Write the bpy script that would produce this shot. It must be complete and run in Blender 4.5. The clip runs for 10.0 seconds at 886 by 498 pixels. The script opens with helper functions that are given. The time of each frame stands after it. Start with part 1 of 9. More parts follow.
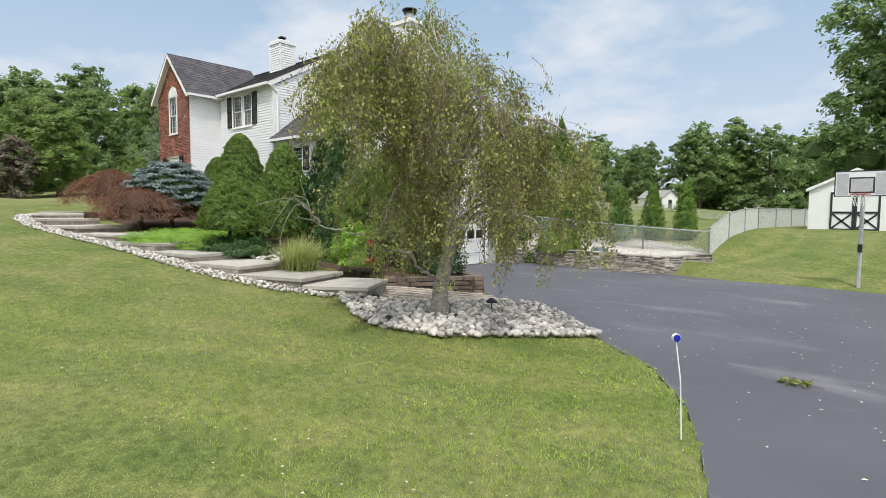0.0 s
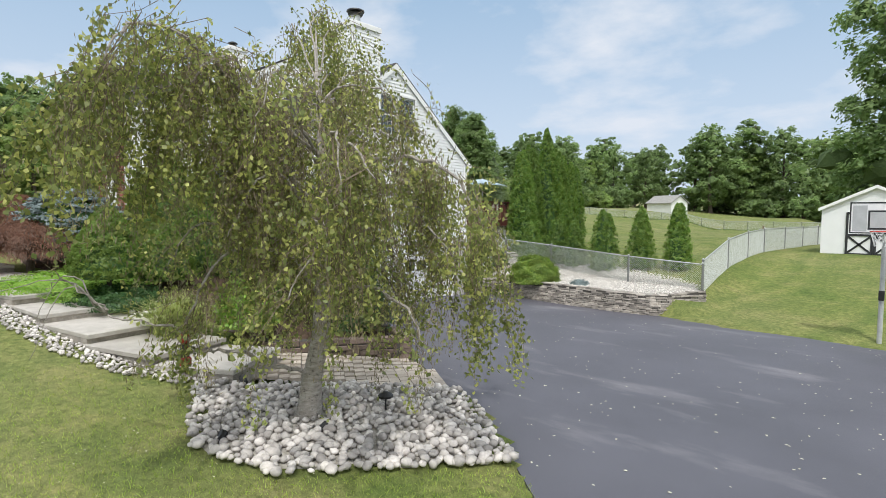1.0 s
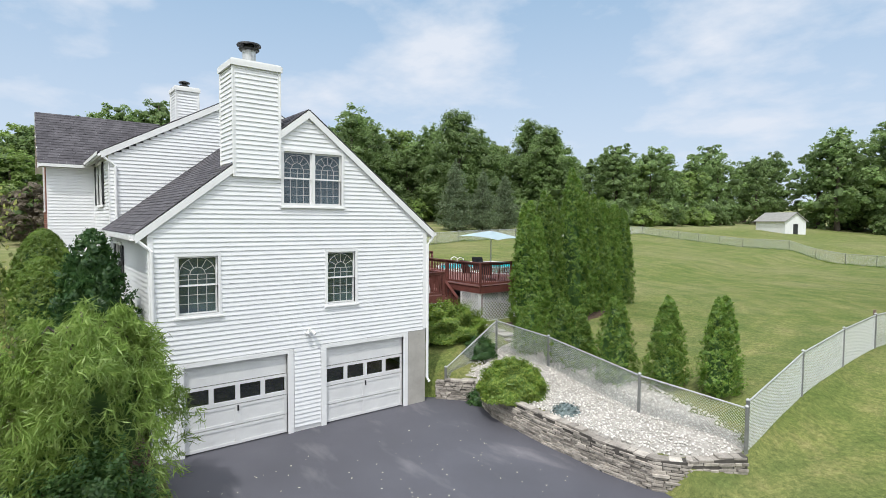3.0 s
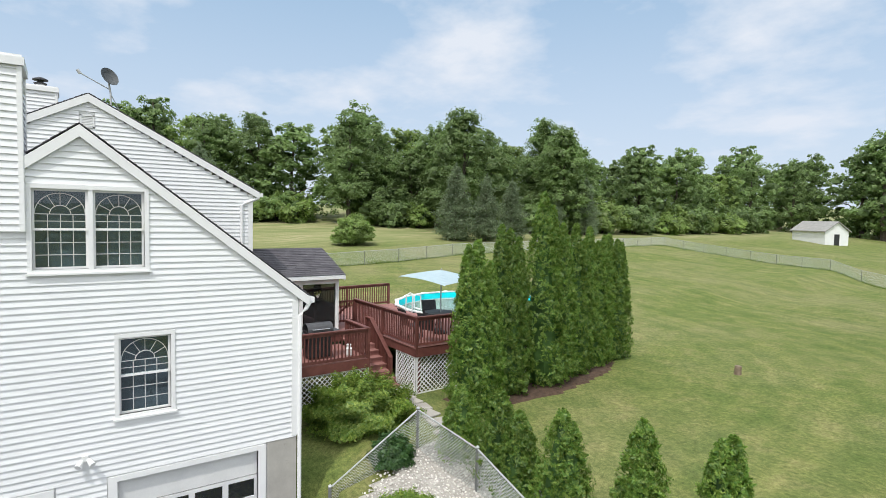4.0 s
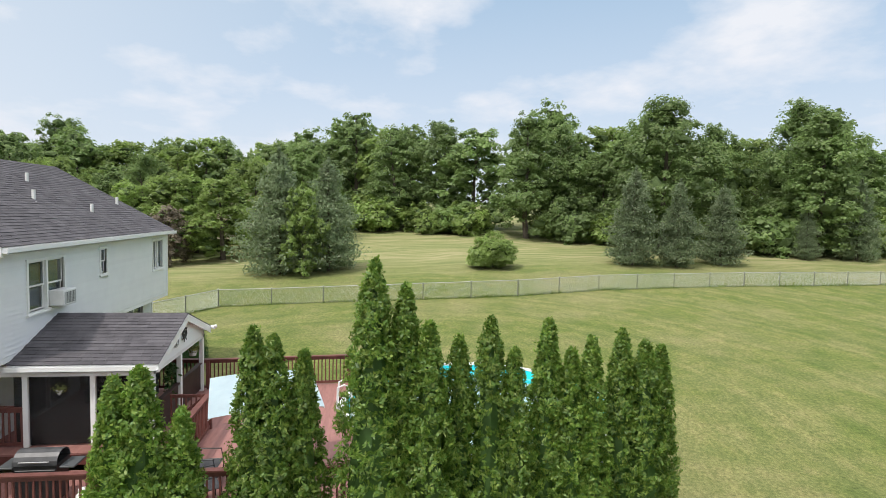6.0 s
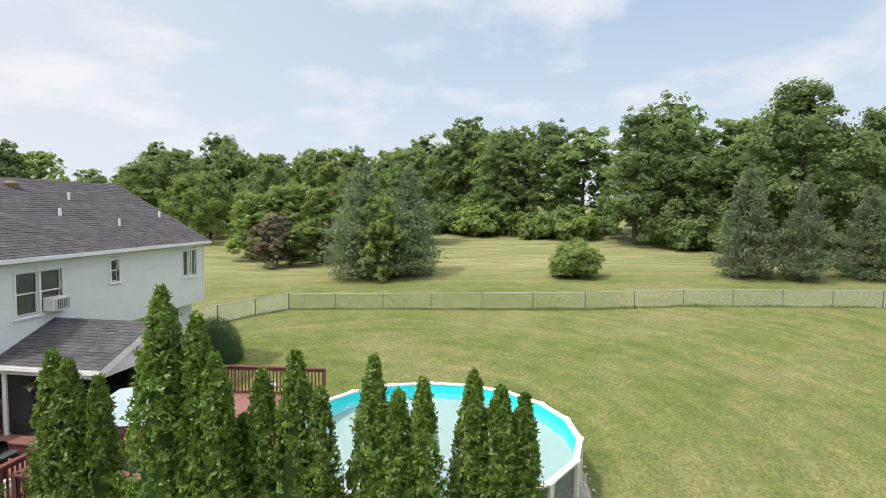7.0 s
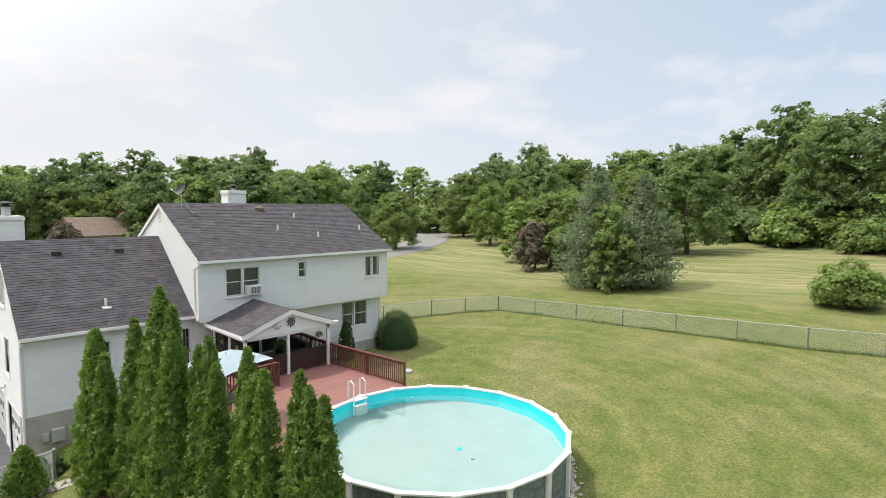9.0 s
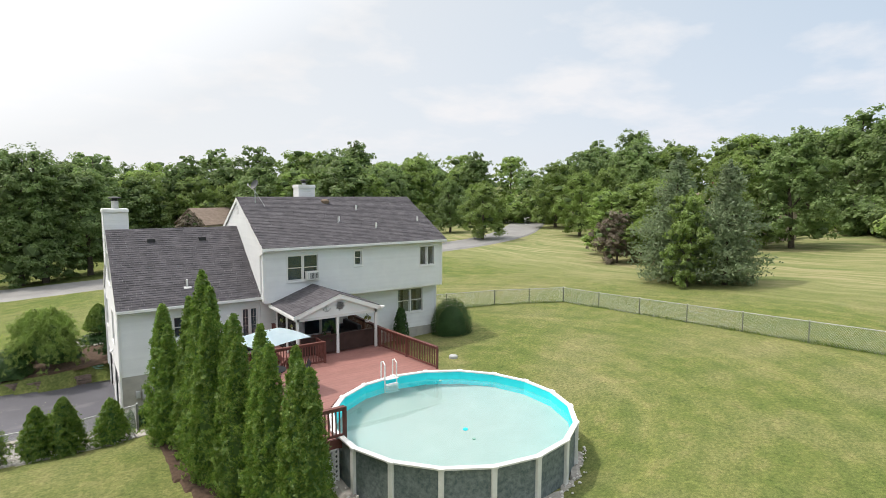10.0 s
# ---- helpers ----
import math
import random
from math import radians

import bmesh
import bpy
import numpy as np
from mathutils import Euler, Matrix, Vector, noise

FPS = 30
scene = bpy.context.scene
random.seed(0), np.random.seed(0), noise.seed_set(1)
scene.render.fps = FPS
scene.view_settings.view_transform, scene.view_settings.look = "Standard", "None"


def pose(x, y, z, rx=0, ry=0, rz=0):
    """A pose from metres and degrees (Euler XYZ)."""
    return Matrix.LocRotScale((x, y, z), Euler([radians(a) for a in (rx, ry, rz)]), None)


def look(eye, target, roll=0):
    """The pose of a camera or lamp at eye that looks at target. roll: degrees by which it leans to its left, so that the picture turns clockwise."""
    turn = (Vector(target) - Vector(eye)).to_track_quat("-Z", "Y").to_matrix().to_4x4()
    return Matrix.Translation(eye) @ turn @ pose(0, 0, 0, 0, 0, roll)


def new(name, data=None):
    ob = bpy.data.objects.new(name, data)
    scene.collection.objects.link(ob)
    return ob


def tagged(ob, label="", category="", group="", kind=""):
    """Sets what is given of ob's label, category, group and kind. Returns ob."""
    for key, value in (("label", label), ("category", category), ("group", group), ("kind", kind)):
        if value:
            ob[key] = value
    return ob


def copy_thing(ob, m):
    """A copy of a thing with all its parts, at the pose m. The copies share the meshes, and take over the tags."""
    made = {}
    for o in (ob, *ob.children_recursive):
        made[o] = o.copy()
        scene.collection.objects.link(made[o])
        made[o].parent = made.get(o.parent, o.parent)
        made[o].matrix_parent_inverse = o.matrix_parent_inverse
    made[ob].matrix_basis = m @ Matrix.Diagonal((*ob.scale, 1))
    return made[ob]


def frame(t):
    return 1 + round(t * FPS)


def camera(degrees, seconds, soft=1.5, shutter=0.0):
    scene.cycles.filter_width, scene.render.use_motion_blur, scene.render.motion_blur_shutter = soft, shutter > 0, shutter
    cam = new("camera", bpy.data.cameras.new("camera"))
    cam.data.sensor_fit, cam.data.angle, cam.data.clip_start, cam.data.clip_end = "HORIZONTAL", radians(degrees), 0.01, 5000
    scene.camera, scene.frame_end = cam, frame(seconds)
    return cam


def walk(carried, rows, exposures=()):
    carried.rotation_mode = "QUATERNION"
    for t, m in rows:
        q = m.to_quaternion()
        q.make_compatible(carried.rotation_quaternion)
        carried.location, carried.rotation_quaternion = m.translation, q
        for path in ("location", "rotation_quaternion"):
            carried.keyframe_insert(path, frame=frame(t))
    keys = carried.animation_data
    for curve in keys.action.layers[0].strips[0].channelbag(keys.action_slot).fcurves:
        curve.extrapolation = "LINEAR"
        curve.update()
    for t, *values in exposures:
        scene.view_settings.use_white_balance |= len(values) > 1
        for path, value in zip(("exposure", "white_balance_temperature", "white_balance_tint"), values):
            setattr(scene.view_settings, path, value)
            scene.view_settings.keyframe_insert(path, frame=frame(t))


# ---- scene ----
cam = camera(78.0, 10.0, 0.6)
PATH = [
    (0, (14.581, -20.391, 2.274), (13.271, -18.886, 2.14), 0.4),
    (0.5, (14.383, -18.771, 2.731), (13.068, -17.27, 2.597), 0.5),
    (1, (14.248, -16.941, 3.242), (12.906, -15.463, 3.114), 0.3),
    (1.5, (14.277, -15.185, 3.765), (12.881, -13.758, 3.648), 0.1),
    (2, (14.3, -13.528, 4.273), (12.828, -12.179, 4.16), 0.0),
    (2.5, (14.209, -11.884, 4.872), (12.655, -10.628, 4.767), 0.1),
    (4, (11.184, -3.999, 7.006), (9.542, -2.863, 6.887), 1.2),
    (4.5, (9.9, -0.737, 7.512), (8.16, 0.241, 7.388), 1.5),
    (5, (8.67, 2.607, 7.911), (6.827, 3.374, 7.788), 1.7),
    (6.5, (6.529, 11.644, 8.906), (4.534, 11.642, 8.764), 1.1),
    (7, (6.053, 14.338, 9.107), (4.077, 14.069, 8.965), 0.9),
    (7.5, (5.57, 16.88, 9.354), (3.652, 16.333, 9.211), 0.8),
    (8, (5.032, 19.304, 9.596), (3.218, 18.475, 9.45), 0.6),
    (8.5, (4.295, 21.677, 9.821), (2.649, 20.551, 9.67), 0.5),
    (9, (3.299, 23.844, 10.037), (1.865, 22.46, 9.876), 0.5),
    (9.5, (2.287, 25.552, 10.16), (1.016, 24.017, 9.986), 0.6),
    (10, (1.693, 26.546, 10.208), (0.557, 24.912, 10.007), 0.2),
]
walk(cam, [(t, look(eye, target, roll)) for t, eye, target, roll in PATH], [(0.0, 0.02, 6500, 10), (2.0, 0.03, 6300, 10), (4.5, 0.08, 6450, 10), (7.0, 0.17, 6800, 12), (10.0, 0.15, 6850, 12)])

# ---- daylight ----
TO_SUN = Vector((0.36, -0.46, 1.0)).normalized()
world = bpy.data.worlds.new("world")
scene.world = world
world.use_nodes = True
wn, wl = world.node_tree.nodes, world.node_tree.links
wn.clear()
w_out = wn.new("ShaderNodeOutputWorld")
w_bg = wn.new("ShaderNodeBackground")
w_sky = wn.new("ShaderNodeTexSky")
w_sky.sky_type = "NISHITA"
w_sky.sun_disc = False
w_sky.sun_elevation = math.asin(TO_SUN.z)
w_sky.sun_rotation = math.atan2(TO_SUN.x, TO_SUN.y)
w_sky.air_density, w_sky.dust_density, w_sky.ozone_density = 1.0, 1.0, 1.5
w_bg.inputs["Strength"].default_value = 0.105
# thin cloud laid into the sky by its direction
w_tc = wn.new("ShaderNodeTexCoord")
w_sep = wn.new("ShaderNodeSeparateXYZ")
wl.new(w_tc.outputs["Generated"], w_sep.inputs[0])
w_add = wn.new("ShaderNodeMath"); w_add.operation = "ADD"; w_add.inputs[1].default_value = 0.22
wl.new(w_sep.outputs["Z"], w_add.inputs[0])
w_dx = wn.new("ShaderNodeMath"); w_dx.operation = "DIVIDE"
w_dy = wn.new("ShaderNodeMath"); w_dy.operation = "DIVIDE"
for node, axis in ((w_dx, "X"), (w_dy, "Y")):
    wl.new(w_sep.outputs[axis], node.inputs[0]); wl.new(w_add.outputs[0], node.inputs[1])
w_com = wn.new("ShaderNodeCombineXYZ")
wl.new(w_dx.outputs[0], w_com.inputs[0]); wl.new(w_dy.outputs[0], w_com.inputs[1])
w_no = wn.new("ShaderNodeTexNoise")
w_no.inputs["Scale"].default_value, w_no.inputs["Detail"].default_value, w_no.inputs["Roughness"].default_value = 1.5, 8.0, 0.55
wl.new(w_com.outputs[0], w_no.inputs["Vector"])
w_ramp = wn.new("ShaderNodeValToRGB")
w_ramp.color_ramp.elements[0].position, w_ramp.color_ramp.elements[1].position = 0.50, 0.66
w_ramp.color_ramp.elements[0].color = (0.0, 0.0, 0.0, 1)
w_ramp.color_ramp.elements[1].color = (0.92, 0.92, 0.92, 1)
wl.new(w_no.outputs["Fac"], w_ramp.inputs[0])
w_mix = wn.new("ShaderNodeMix"); w_mix.data_type = "RGBA"
w_mix.inputs["B"].default_value = (7.6, 7.9, 8.4, 1)
wl.new(w_ramp.outputs["Color"], w_mix.inputs["Factor"])
w_veil = wn.new("ShaderNodeMix"); w_veil.data_type = "RGBA"
w_veil.inputs["Factor"].default_value = 0.62
w_veil.inputs["B"].default_value = (4.2, 6.3, 8.4, 1)
wl.new(w_sky.outputs[0], w_veil.inputs["A"])
wl.new(w_veil.outputs["Result"], w_mix.inputs["A"])
# haze that whitens the sky towards the horizon
w_low = wn.new("ShaderNodeMapRange")
w_low.inputs["From Min"].default_value, w_low.inputs["From Max"].default_value = 0.42, 0.0
w_low.inputs["To Min"].default_value, w_low.inputs["To Max"].default_value = 0.0, 0.8
wl.new(w_sep.outputs["Z"], w_low.inputs["Value"])
w_haze = wn.new("ShaderNodeMix"); w_haze.data_type = "RGBA"
w_haze.inputs["B"].default_value = (6.9, 7.4, 8.3, 1)
wl.new(w_low.outputs[0], w_haze.inputs["Factor"])
wl.new(w_mix.outputs["Result"], w_haze.inputs["A"])
# sky towards the zenith, out of view, brightened to fill the shade
w_up = wn.new("ShaderNodeMapRange")
w_up.inputs["From Min"].default_value, w_up.inputs["From Max"].default_value = 0.42, 0.95
w_up.inputs["To Min"].default_value, w_up.inputs["To Max"].default_value = 0.0, 0.85
wl.new(w_sep.outputs["Z"], w_up.inputs["Value"])
w_zen = wn.new("ShaderNodeMix"); w_zen.data_type = "RGBA"
w_zen.inputs["B"].default_value = (15.0, 16.8, 18.6, 1)
wl.new(w_up.outputs[0], w_zen.inputs["Factor"])
wl.new(w_haze.outputs["Result"], w_zen.inputs["A"])
# sky round the sun, mostly out of view, brightened as added fill light
w_dot = wn.new("ShaderNodeVectorMath"); w_dot.operation = "DOT_PRODUCT"
w_dot.inputs[1].default_value = TO_SUN
wl.new(w_tc.outputs["Generated"], w_dot.inputs[0])
w_glow = wn.new("ShaderNodeMapRange")
w_glow.inputs["From Min"].default_value, w_glow.inputs["From Max"].default_value = 0.46, 0.97
w_glow.inputs["To Min"].default_value, w_glow.inputs["To Max"].default_value = 0.0, 0.72
wl.new(w_dot.outputs["Value"], w_glow.inputs["Value"])
# thin white veil over the half of the sky towards the sun
w_half = wn.new("ShaderNodeMapRange")
w_half.inputs["From Min"].default_value, w_half.inputs["From Max"].default_value = -0.05, 0.50
w_half.inputs["To Min"].default_value, w_half.inputs["To Max"].default_value = 0.0, 0.62
wl.new(w_dot.outputs["Value"], w_half.inputs["Value"])
w_thin = wn.new("ShaderNodeMix"); w_thin.data_type = "RGBA"
w_thin.inputs["B"].default_value = (8.0, 8.15, 8.2, 1)
wl.new(w_half.outputs[0], w_thin.inputs["Factor"])
wl.new(w_zen.outputs["Result"], w_thin.inputs["A"])
w_bright = wn.new("ShaderNodeMix"); w_bright.data_type = "RGBA"
w_bright.inputs["B"].default_value = (19.0, 19.2, 19.4, 1)
wl.new(w_glow.outputs[0], w_bright.inputs["Factor"])
wl.new(w_thin.outputs["Result"], w_bright.inputs["A"])
wl.new(w_bright.outputs["Result"], w_bg.inputs["Color"])
wl.new(w_bg.outputs[0], w_out.inputs["Surface"])

sun_data = bpy.data.lights.new("sun", "SUN")
sun_data.energy, sun_data.angle, sun_data.color = 2.45, radians(2.2), (1.0, 0.965, 0.90)
sun = new("sun", sun_data)
sun.matrix_world = look((0, 0, 60), Vector((0, 0, 60)) - TO_SUN)


# ---- materials ----
def nodes_of(name):
    m = bpy.data.materials.new(name)
    m.use_nodes = True
    return m, m.node_tree.nodes, m.node_tree.links, m.node_tree.nodes["Principled BSDF"]


def ramp(nt, ll, socket, stops):
    r = nt.new("ShaderNodeValToRGB")
    e = r.color_ramp.elements
    while len(e) < len(stops):
        e.new(0.5)
    for el, (p, c) in zip(e, stops):
        el.position, el.color = p, (*c, 1)
    ll.new(socket, r.inputs[0])
    return r.outputs["Color"]


def noise_at(nt, ll, coords, scale, detail=4.0, rough=0.6, stretch=None):
    n = nt.new("ShaderNodeTexNoise")
    n.inputs["Scale"].default_value, n.inputs["Detail"].default_value, n.inputs["Roughness"].default_value = scale, detail, rough
    if stretch:
        mp = nt.new("ShaderNodeMapping")
        mp.inputs["Scale"].default_value = stretch
        ll.new(coords, mp.inputs[0])
        coords = mp.outputs[0]
    ll.new(coords, n.inputs["Vector"])
    return n.outputs["Fac"]


def mixc(nt, ll, fac, a, b, kind="MIX"):
    m = nt.new("ShaderNodeMix")
    m.data_type, m.blend_type = "RGBA", kind
    for sock, v in (("Factor", fac), ("A", a), ("B", b)):
        if isinstance(v, (int, float)):
            m.inputs[sock].default_value = v
        elif isinstance(v, tuple):
            m.inputs[sock].default_value = (*v, 1)
        else:
            ll.new(v, m.inputs[sock])
    return m.outputs["Result"]


def surface(name, c1, c2, scale=3.0, fine=40.0, rough=0.7, bump=0.3, dist=0.01, metal=0.0, rnd=0.0, island=False, wear=None, stretch=None, spec=0.4):
    """A solid surface: two colours over a coarse and a fine noise, a fine relief, some wear and a value that varies from piece to piece."""
    m, nt, ll, b = nodes_of(name)
    pos = nt.new("ShaderNodeNewGeometry").outputs["Position"]
    coarse = noise_at(nt, ll, pos, scale, 5.0, 0.6, stretch)
    grain = noise_at(nt, ll, pos, fine, 3.0, 0.6, stretch)
    add = nt.new("ShaderNodeMath"); add.operation = "MULTIPLY_ADD"; add.inputs[1].default_value = 0.35
    ll.new(grain, add.inputs[0]); ll.new(coarse, add.inputs[2])
    col = ramp(nt, ll, add.outputs[0], [(0.45, c1), (0.9, c2)])
    if wear:
        blotch = noise_at(nt, ll, pos, wear[1], 6.0, 0.7)
        mask = ramp(nt, ll, blotch, [(wear[2], (0, 0, 0)), (wear[2] + 0.12, (1, 1, 1))])
        col = mixc(nt, ll, mask, col, wear[0])
    if rnd:
        src = nt.new("ShaderNodeNewGeometry").outputs["Random Per Island"] if island else nt.new("ShaderNodeObjectInfo").outputs["Random"]
        k = nt.new("ShaderNodeMapRange")
        k.inputs["To Min"].default_value, k.inputs["To Max"].default_value = 1 - rnd, 1 + rnd
        ll.new(src, k.inputs["Value"])
        hs = nt.new("ShaderNodeHueSaturation")
        ll.new(k.outputs[0], hs.inputs["Value"]); ll.new(col, hs.inputs["Color"])
        col = hs.outputs[0]
    ll.new(col, b.inputs["Base Color"])
    b.inputs["Roughness"].default_value, b.inputs["Metallic"].default_value = rough, metal
    b.inputs["Specular IOR Level"].default_value = spec
    if bump:
        bp = nt.new("ShaderNodeBump")
        bp.inputs["Strength"].default_value, bp.inputs["Distance"].default_value = bump, dist
        ll.new(grain, bp.inputs["Height"]); ll.new(bp.outputs[0], b.inputs["Normal"])
    return m


def leafy(name, c1, c2, c3, through_light=0.3, scale=1.2):
    """Foliage: colour from leaf to leaf and from clump to clump, partly translucent."""
    m, nt, ll, b = nodes_of(name)
    nt.remove(b)
    geo = nt.new("ShaderNodeNewGeometry")
    c1, c2, c3 = (tuple(min(0.6, v * g) for v in c) for c, g in ((c1, 3.6), (c2, 2.5), (c3, 1.85)))
    col = ramp(nt, ll, geo.outputs["Random Per Island"], [(0.0, c1), (0.6, c2), (1.0, c3)])
    big = noise_at(nt, ll, geo.outputs["Position"], scale, 3.0)
    k = nt.new("ShaderNodeMapRange")
    k.inputs["From Min"].default_value, k.inputs["From Max"].default_value = 0.3, 0.7
    k.inputs["To Min"].default_value, k.inputs["To Max"].default_value = 0.72, 1.25
    ll.new(big, k.inputs["Value"])
    hs = nt.new("ShaderNodeHueSaturation")
    each = nt.new("ShaderNodeMapRange")
    each.inputs["To Min"].default_value, each.inputs["To Max"].default_value = 0.85, 1.15
    ll.new(nt.new("ShaderNodeObjectInfo").outputs["Random"], each.inputs["Value"])
    both = nt.new("ShaderNodeMath"); both.operation = "MULTIPLY"
    ll.new(k.outputs[0], both.inputs[0]); ll.new(each.outputs[0], both.inputs[1])
    ll.new(both.outputs[0], hs.inputs["Value"]); ll.new(col, hs.inputs["Color"])
    d, t, g = nt.new("ShaderNodeBsdfDiffuse"), nt.new("ShaderNodeBsdfTranslucent"), nt.new("ShaderNodeBsdfGlossy")
    g.inputs["Roughness"].default_value = 0.45
    for s in (d, t):
        ll.new(hs.outputs[0], s.inputs["Color"])
    mx, mg = nt.new("ShaderNodeMixShader"), nt.new("ShaderNodeMixShader")
    mx.inputs[0].default_value, mg.inputs[0].default_value = min(0.5, through_light + 0.16), 0.03
    ll.new(d.outputs[0], mx.inputs[1]); ll.new(t.outputs[0], mx.inputs[2])
    ll.new(mx.outputs[0], mg.inputs[1]); ll.new(g.outputs[0], mg.inputs[2])
    ll.new(mg.outputs[0], nt["Material Output"].inputs["Surface"])
    return m


def lawn_material():
    m, nt, ll, b = nodes_of("lawn")
    pos = nt.new("ShaderNodeNewGeometry").outputs["Position"]
    big = noise_at(nt, ll, pos, 0.16, 5.0, 0.6)
    mid = noise_at(nt, ll, pos, 0.9, 6.0, 0.65)
    tuft = noise_at(nt, ll, pos, 9.0, 5.0, 0.7)
    blade = noise_at(nt, ll, pos, 60.0, 3.0, 0.7)
    base = ramp(nt, ll, mid, [(0.30, (0.104, 0.150, 0.042)), (0.52, (0.163, 0.194, 0.063)), (0.72, (0.236, 0.230, 0.102))])
    dry = ramp(nt, ll, big, [(0.44, (0, 0, 0)), (0.68, (0.55, 0.55, 0.55))])
    where = nt.new("ShaderNodeSeparateXYZ"); ll.new(pos, where.inputs[0])
    west = nt.new("ShaderNodeMapRange")
    west.inputs["From Min"].default_value, west.inputs["From Max"].default_value = 5.0, -7.0
    west.inputs["To Min"].default_value, west.inputs["To Max"].default_value = 0.6, 1.0
    ll.new(where.outputs["X"], west.inputs["Value"])
    drier = nt.new("ShaderNodeMath"); drier.operation = "MULTIPLY"
    ll.new(dry, drier.inputs[0]); ll.new(west.outputs[0], drier.inputs[1])
    col = mixc(nt, ll, drier.outputs[0], base, (0.285, 0.256, 0.148))
    tint = ramp(nt, ll, tuft, [(0.3, (0.50, 0.56, 0.48)), (0.7, (1.35, 1.3, 1.25))])
    col = mixc(nt, ll, 1.0, col, tint, "MULTIPLY")
    tint2 = ramp(nt, ll, blade, [(0.3, (0.42, 0.46, 0.40)), (0.7, (1.5, 1.46, 1.4))])
    col = mixc(nt, ll, 0.9, col, tint2, "MULTIPLY")
    # faint mower tracks, bent along the land
    bendy = nt.new("ShaderNodeVectorMath"); bendy.operation = "LENGTH"
    off = nt.new("ShaderNodeVectorMath"); off.operation = "ADD"; off.inputs[1].default_value = (9.5, -9.0, 0.0)
    ll.new(pos, off.inputs[0]); ll.new(off.outputs[0], bendy.inputs[0])
    wob = nt.new("ShaderNodeMath"); wob.operation = "MULTIPLY_ADD"; wob.inputs[1].default_value = 3.0
    ll.new(big, wob.inputs[0]); ll.new(bendy.outputs["Value"], wob.inputs[2])
    wv = nt.new("ShaderNodeCombineXYZ"); ll.new(wob.outputs[0], wv.inputs[0])
    tracks = noise_at(nt, ll, wv.outputs[0], 1.1, 2.0, 0.5)
    streak = ramp(nt, ll, tracks, [(0.38, (0.86, 0.91, 0.87)), (0.62, (1.12, 1.08, 1.10))])
    col = mixc(nt, ll, 1.0, col, streak, "MULTIPLY")
    # mown hay rows in the far field
    sep = nt.new("ShaderNodeSeparateXYZ"); ll.new(pos, sep.inputs[0])
    far = nt.new("ShaderNodeMapRange")
    far.inputs["From Min"].default_value, far.inputs["From Max"].default_value = -32.0, -42.0
    ll.new(sep.outputs["X"], far.inputs["Value"])
    wob2 = nt.new("ShaderNodeMix"); wob2.data_type = "VECTOR"; wob2.inputs["Factor"].default_value = 0.10
    soft = nt.new("ShaderNodeTexNoise"); soft.inputs["Scale"].default_value = 0.10
    ll.new(pos, soft.inputs["Vector"])
    sc = nt.new("ShaderNodeVectorMath"); sc.operation = "SCALE"; sc.inputs["Scale"].default_value = 60.0
    ll.new(soft.outputs["Color"], sc.inputs[0]); ll.new(pos, wob2.inputs[4]); ll.new(sc.outputs[0], wob2.inputs[5])
    rows = noise_at(nt, ll, wob2.outputs[1], 1.0, 6.0, 0.72, (1.15, 0.075, 0.3))
    hay = ramp(nt, ll, rows, [(0.38, (0.150, 0.195, 0.070)), (0.5, (0.245, 0.250, 0.112)), (0.62, (0.365, 0.330, 0.185))])
    fm = nt.new("ShaderNodeMath"); fm.operation = "MULTIPLY"; fm.inputs[1].default_value = 0.85
    ll.new(far.outputs[0], fm.inputs[0])
    col = mixc(nt, ll, fm.outputs[0], col, hay)
    ll.new(col, b.inputs["Base Color"])
    b.inputs["Roughness"].default_value = 0.9
    b.inputs["Specular IOR Level"].default_value = 0.15
    bp = nt.new("ShaderNodeBump")
    bp.inputs["Strength"].default_value, bp.inputs["Distance"].default_value = 0.6, 0.03
    ll.new(blade, bp.inputs["Height"]); ll.new(bp.outputs[0], b.inputs["Normal"])
    return m


def asphalt_material(name, tone):
    m, nt, ll, b = nodes_of(name)
    pos = nt.new("ShaderNodeNewGeometry").outputs["Position"]
    big = noise_at(nt, ll, pos, 0.35, 5.0, 0.6)
    fine = noise_at(nt, ll, pos, 90.0, 3.0, 0.7)
    scuff = noise_at(nt, ll, pos, 0.7, 5.0, 0.6, (0.45, 1.3, 1.0))
    col = ramp(nt, ll, big, [(0.3, tuple(c * 0.85 for c in tone)), (0.7, tuple(c * 1.15 for c in tone))])
    mask = ramp(nt, ll, scuff, [(0.57, (0, 0, 0)), (0.74, (0.75, 0.75, 0.75))])
    col = mixc(nt, ll, mask, col, (0.21, 0.20, 0.215))
    speck = ramp(nt, ll, fine, [(0.3, (0.75, 0.75, 0.75)), (0.7, (1.25, 1.25, 1.25))])
    col = mixc(nt, ll, 0.8, col, speck, "MULTIPLY")
    ll.new(col, b.inputs["Base Color"])
    b.inputs["Roughness"].default_value = 0.62
    bp = nt.new("ShaderNodeBump")
    bp.inputs["Strength"].default_value, bp.inputs["Distance"].default_value = 0.35, 0.006
    ll.new(fine, bp.inputs["Height"]); ll.new(bp.outputs[0], b.inputs["Normal"])
    return m


def glass_material(name, tint, rough=0.02, ior=1.45):
    m, nt, ll, b = nodes_of(name)
    b.inputs["Base Color"].default_value = (*tint, 1)
    b.inputs["Roughness"].default_value = rough
    b.inputs["Transmission Weight"].default_value = 1.0
    b.inputs["IOR"].default_value = ior
    return m


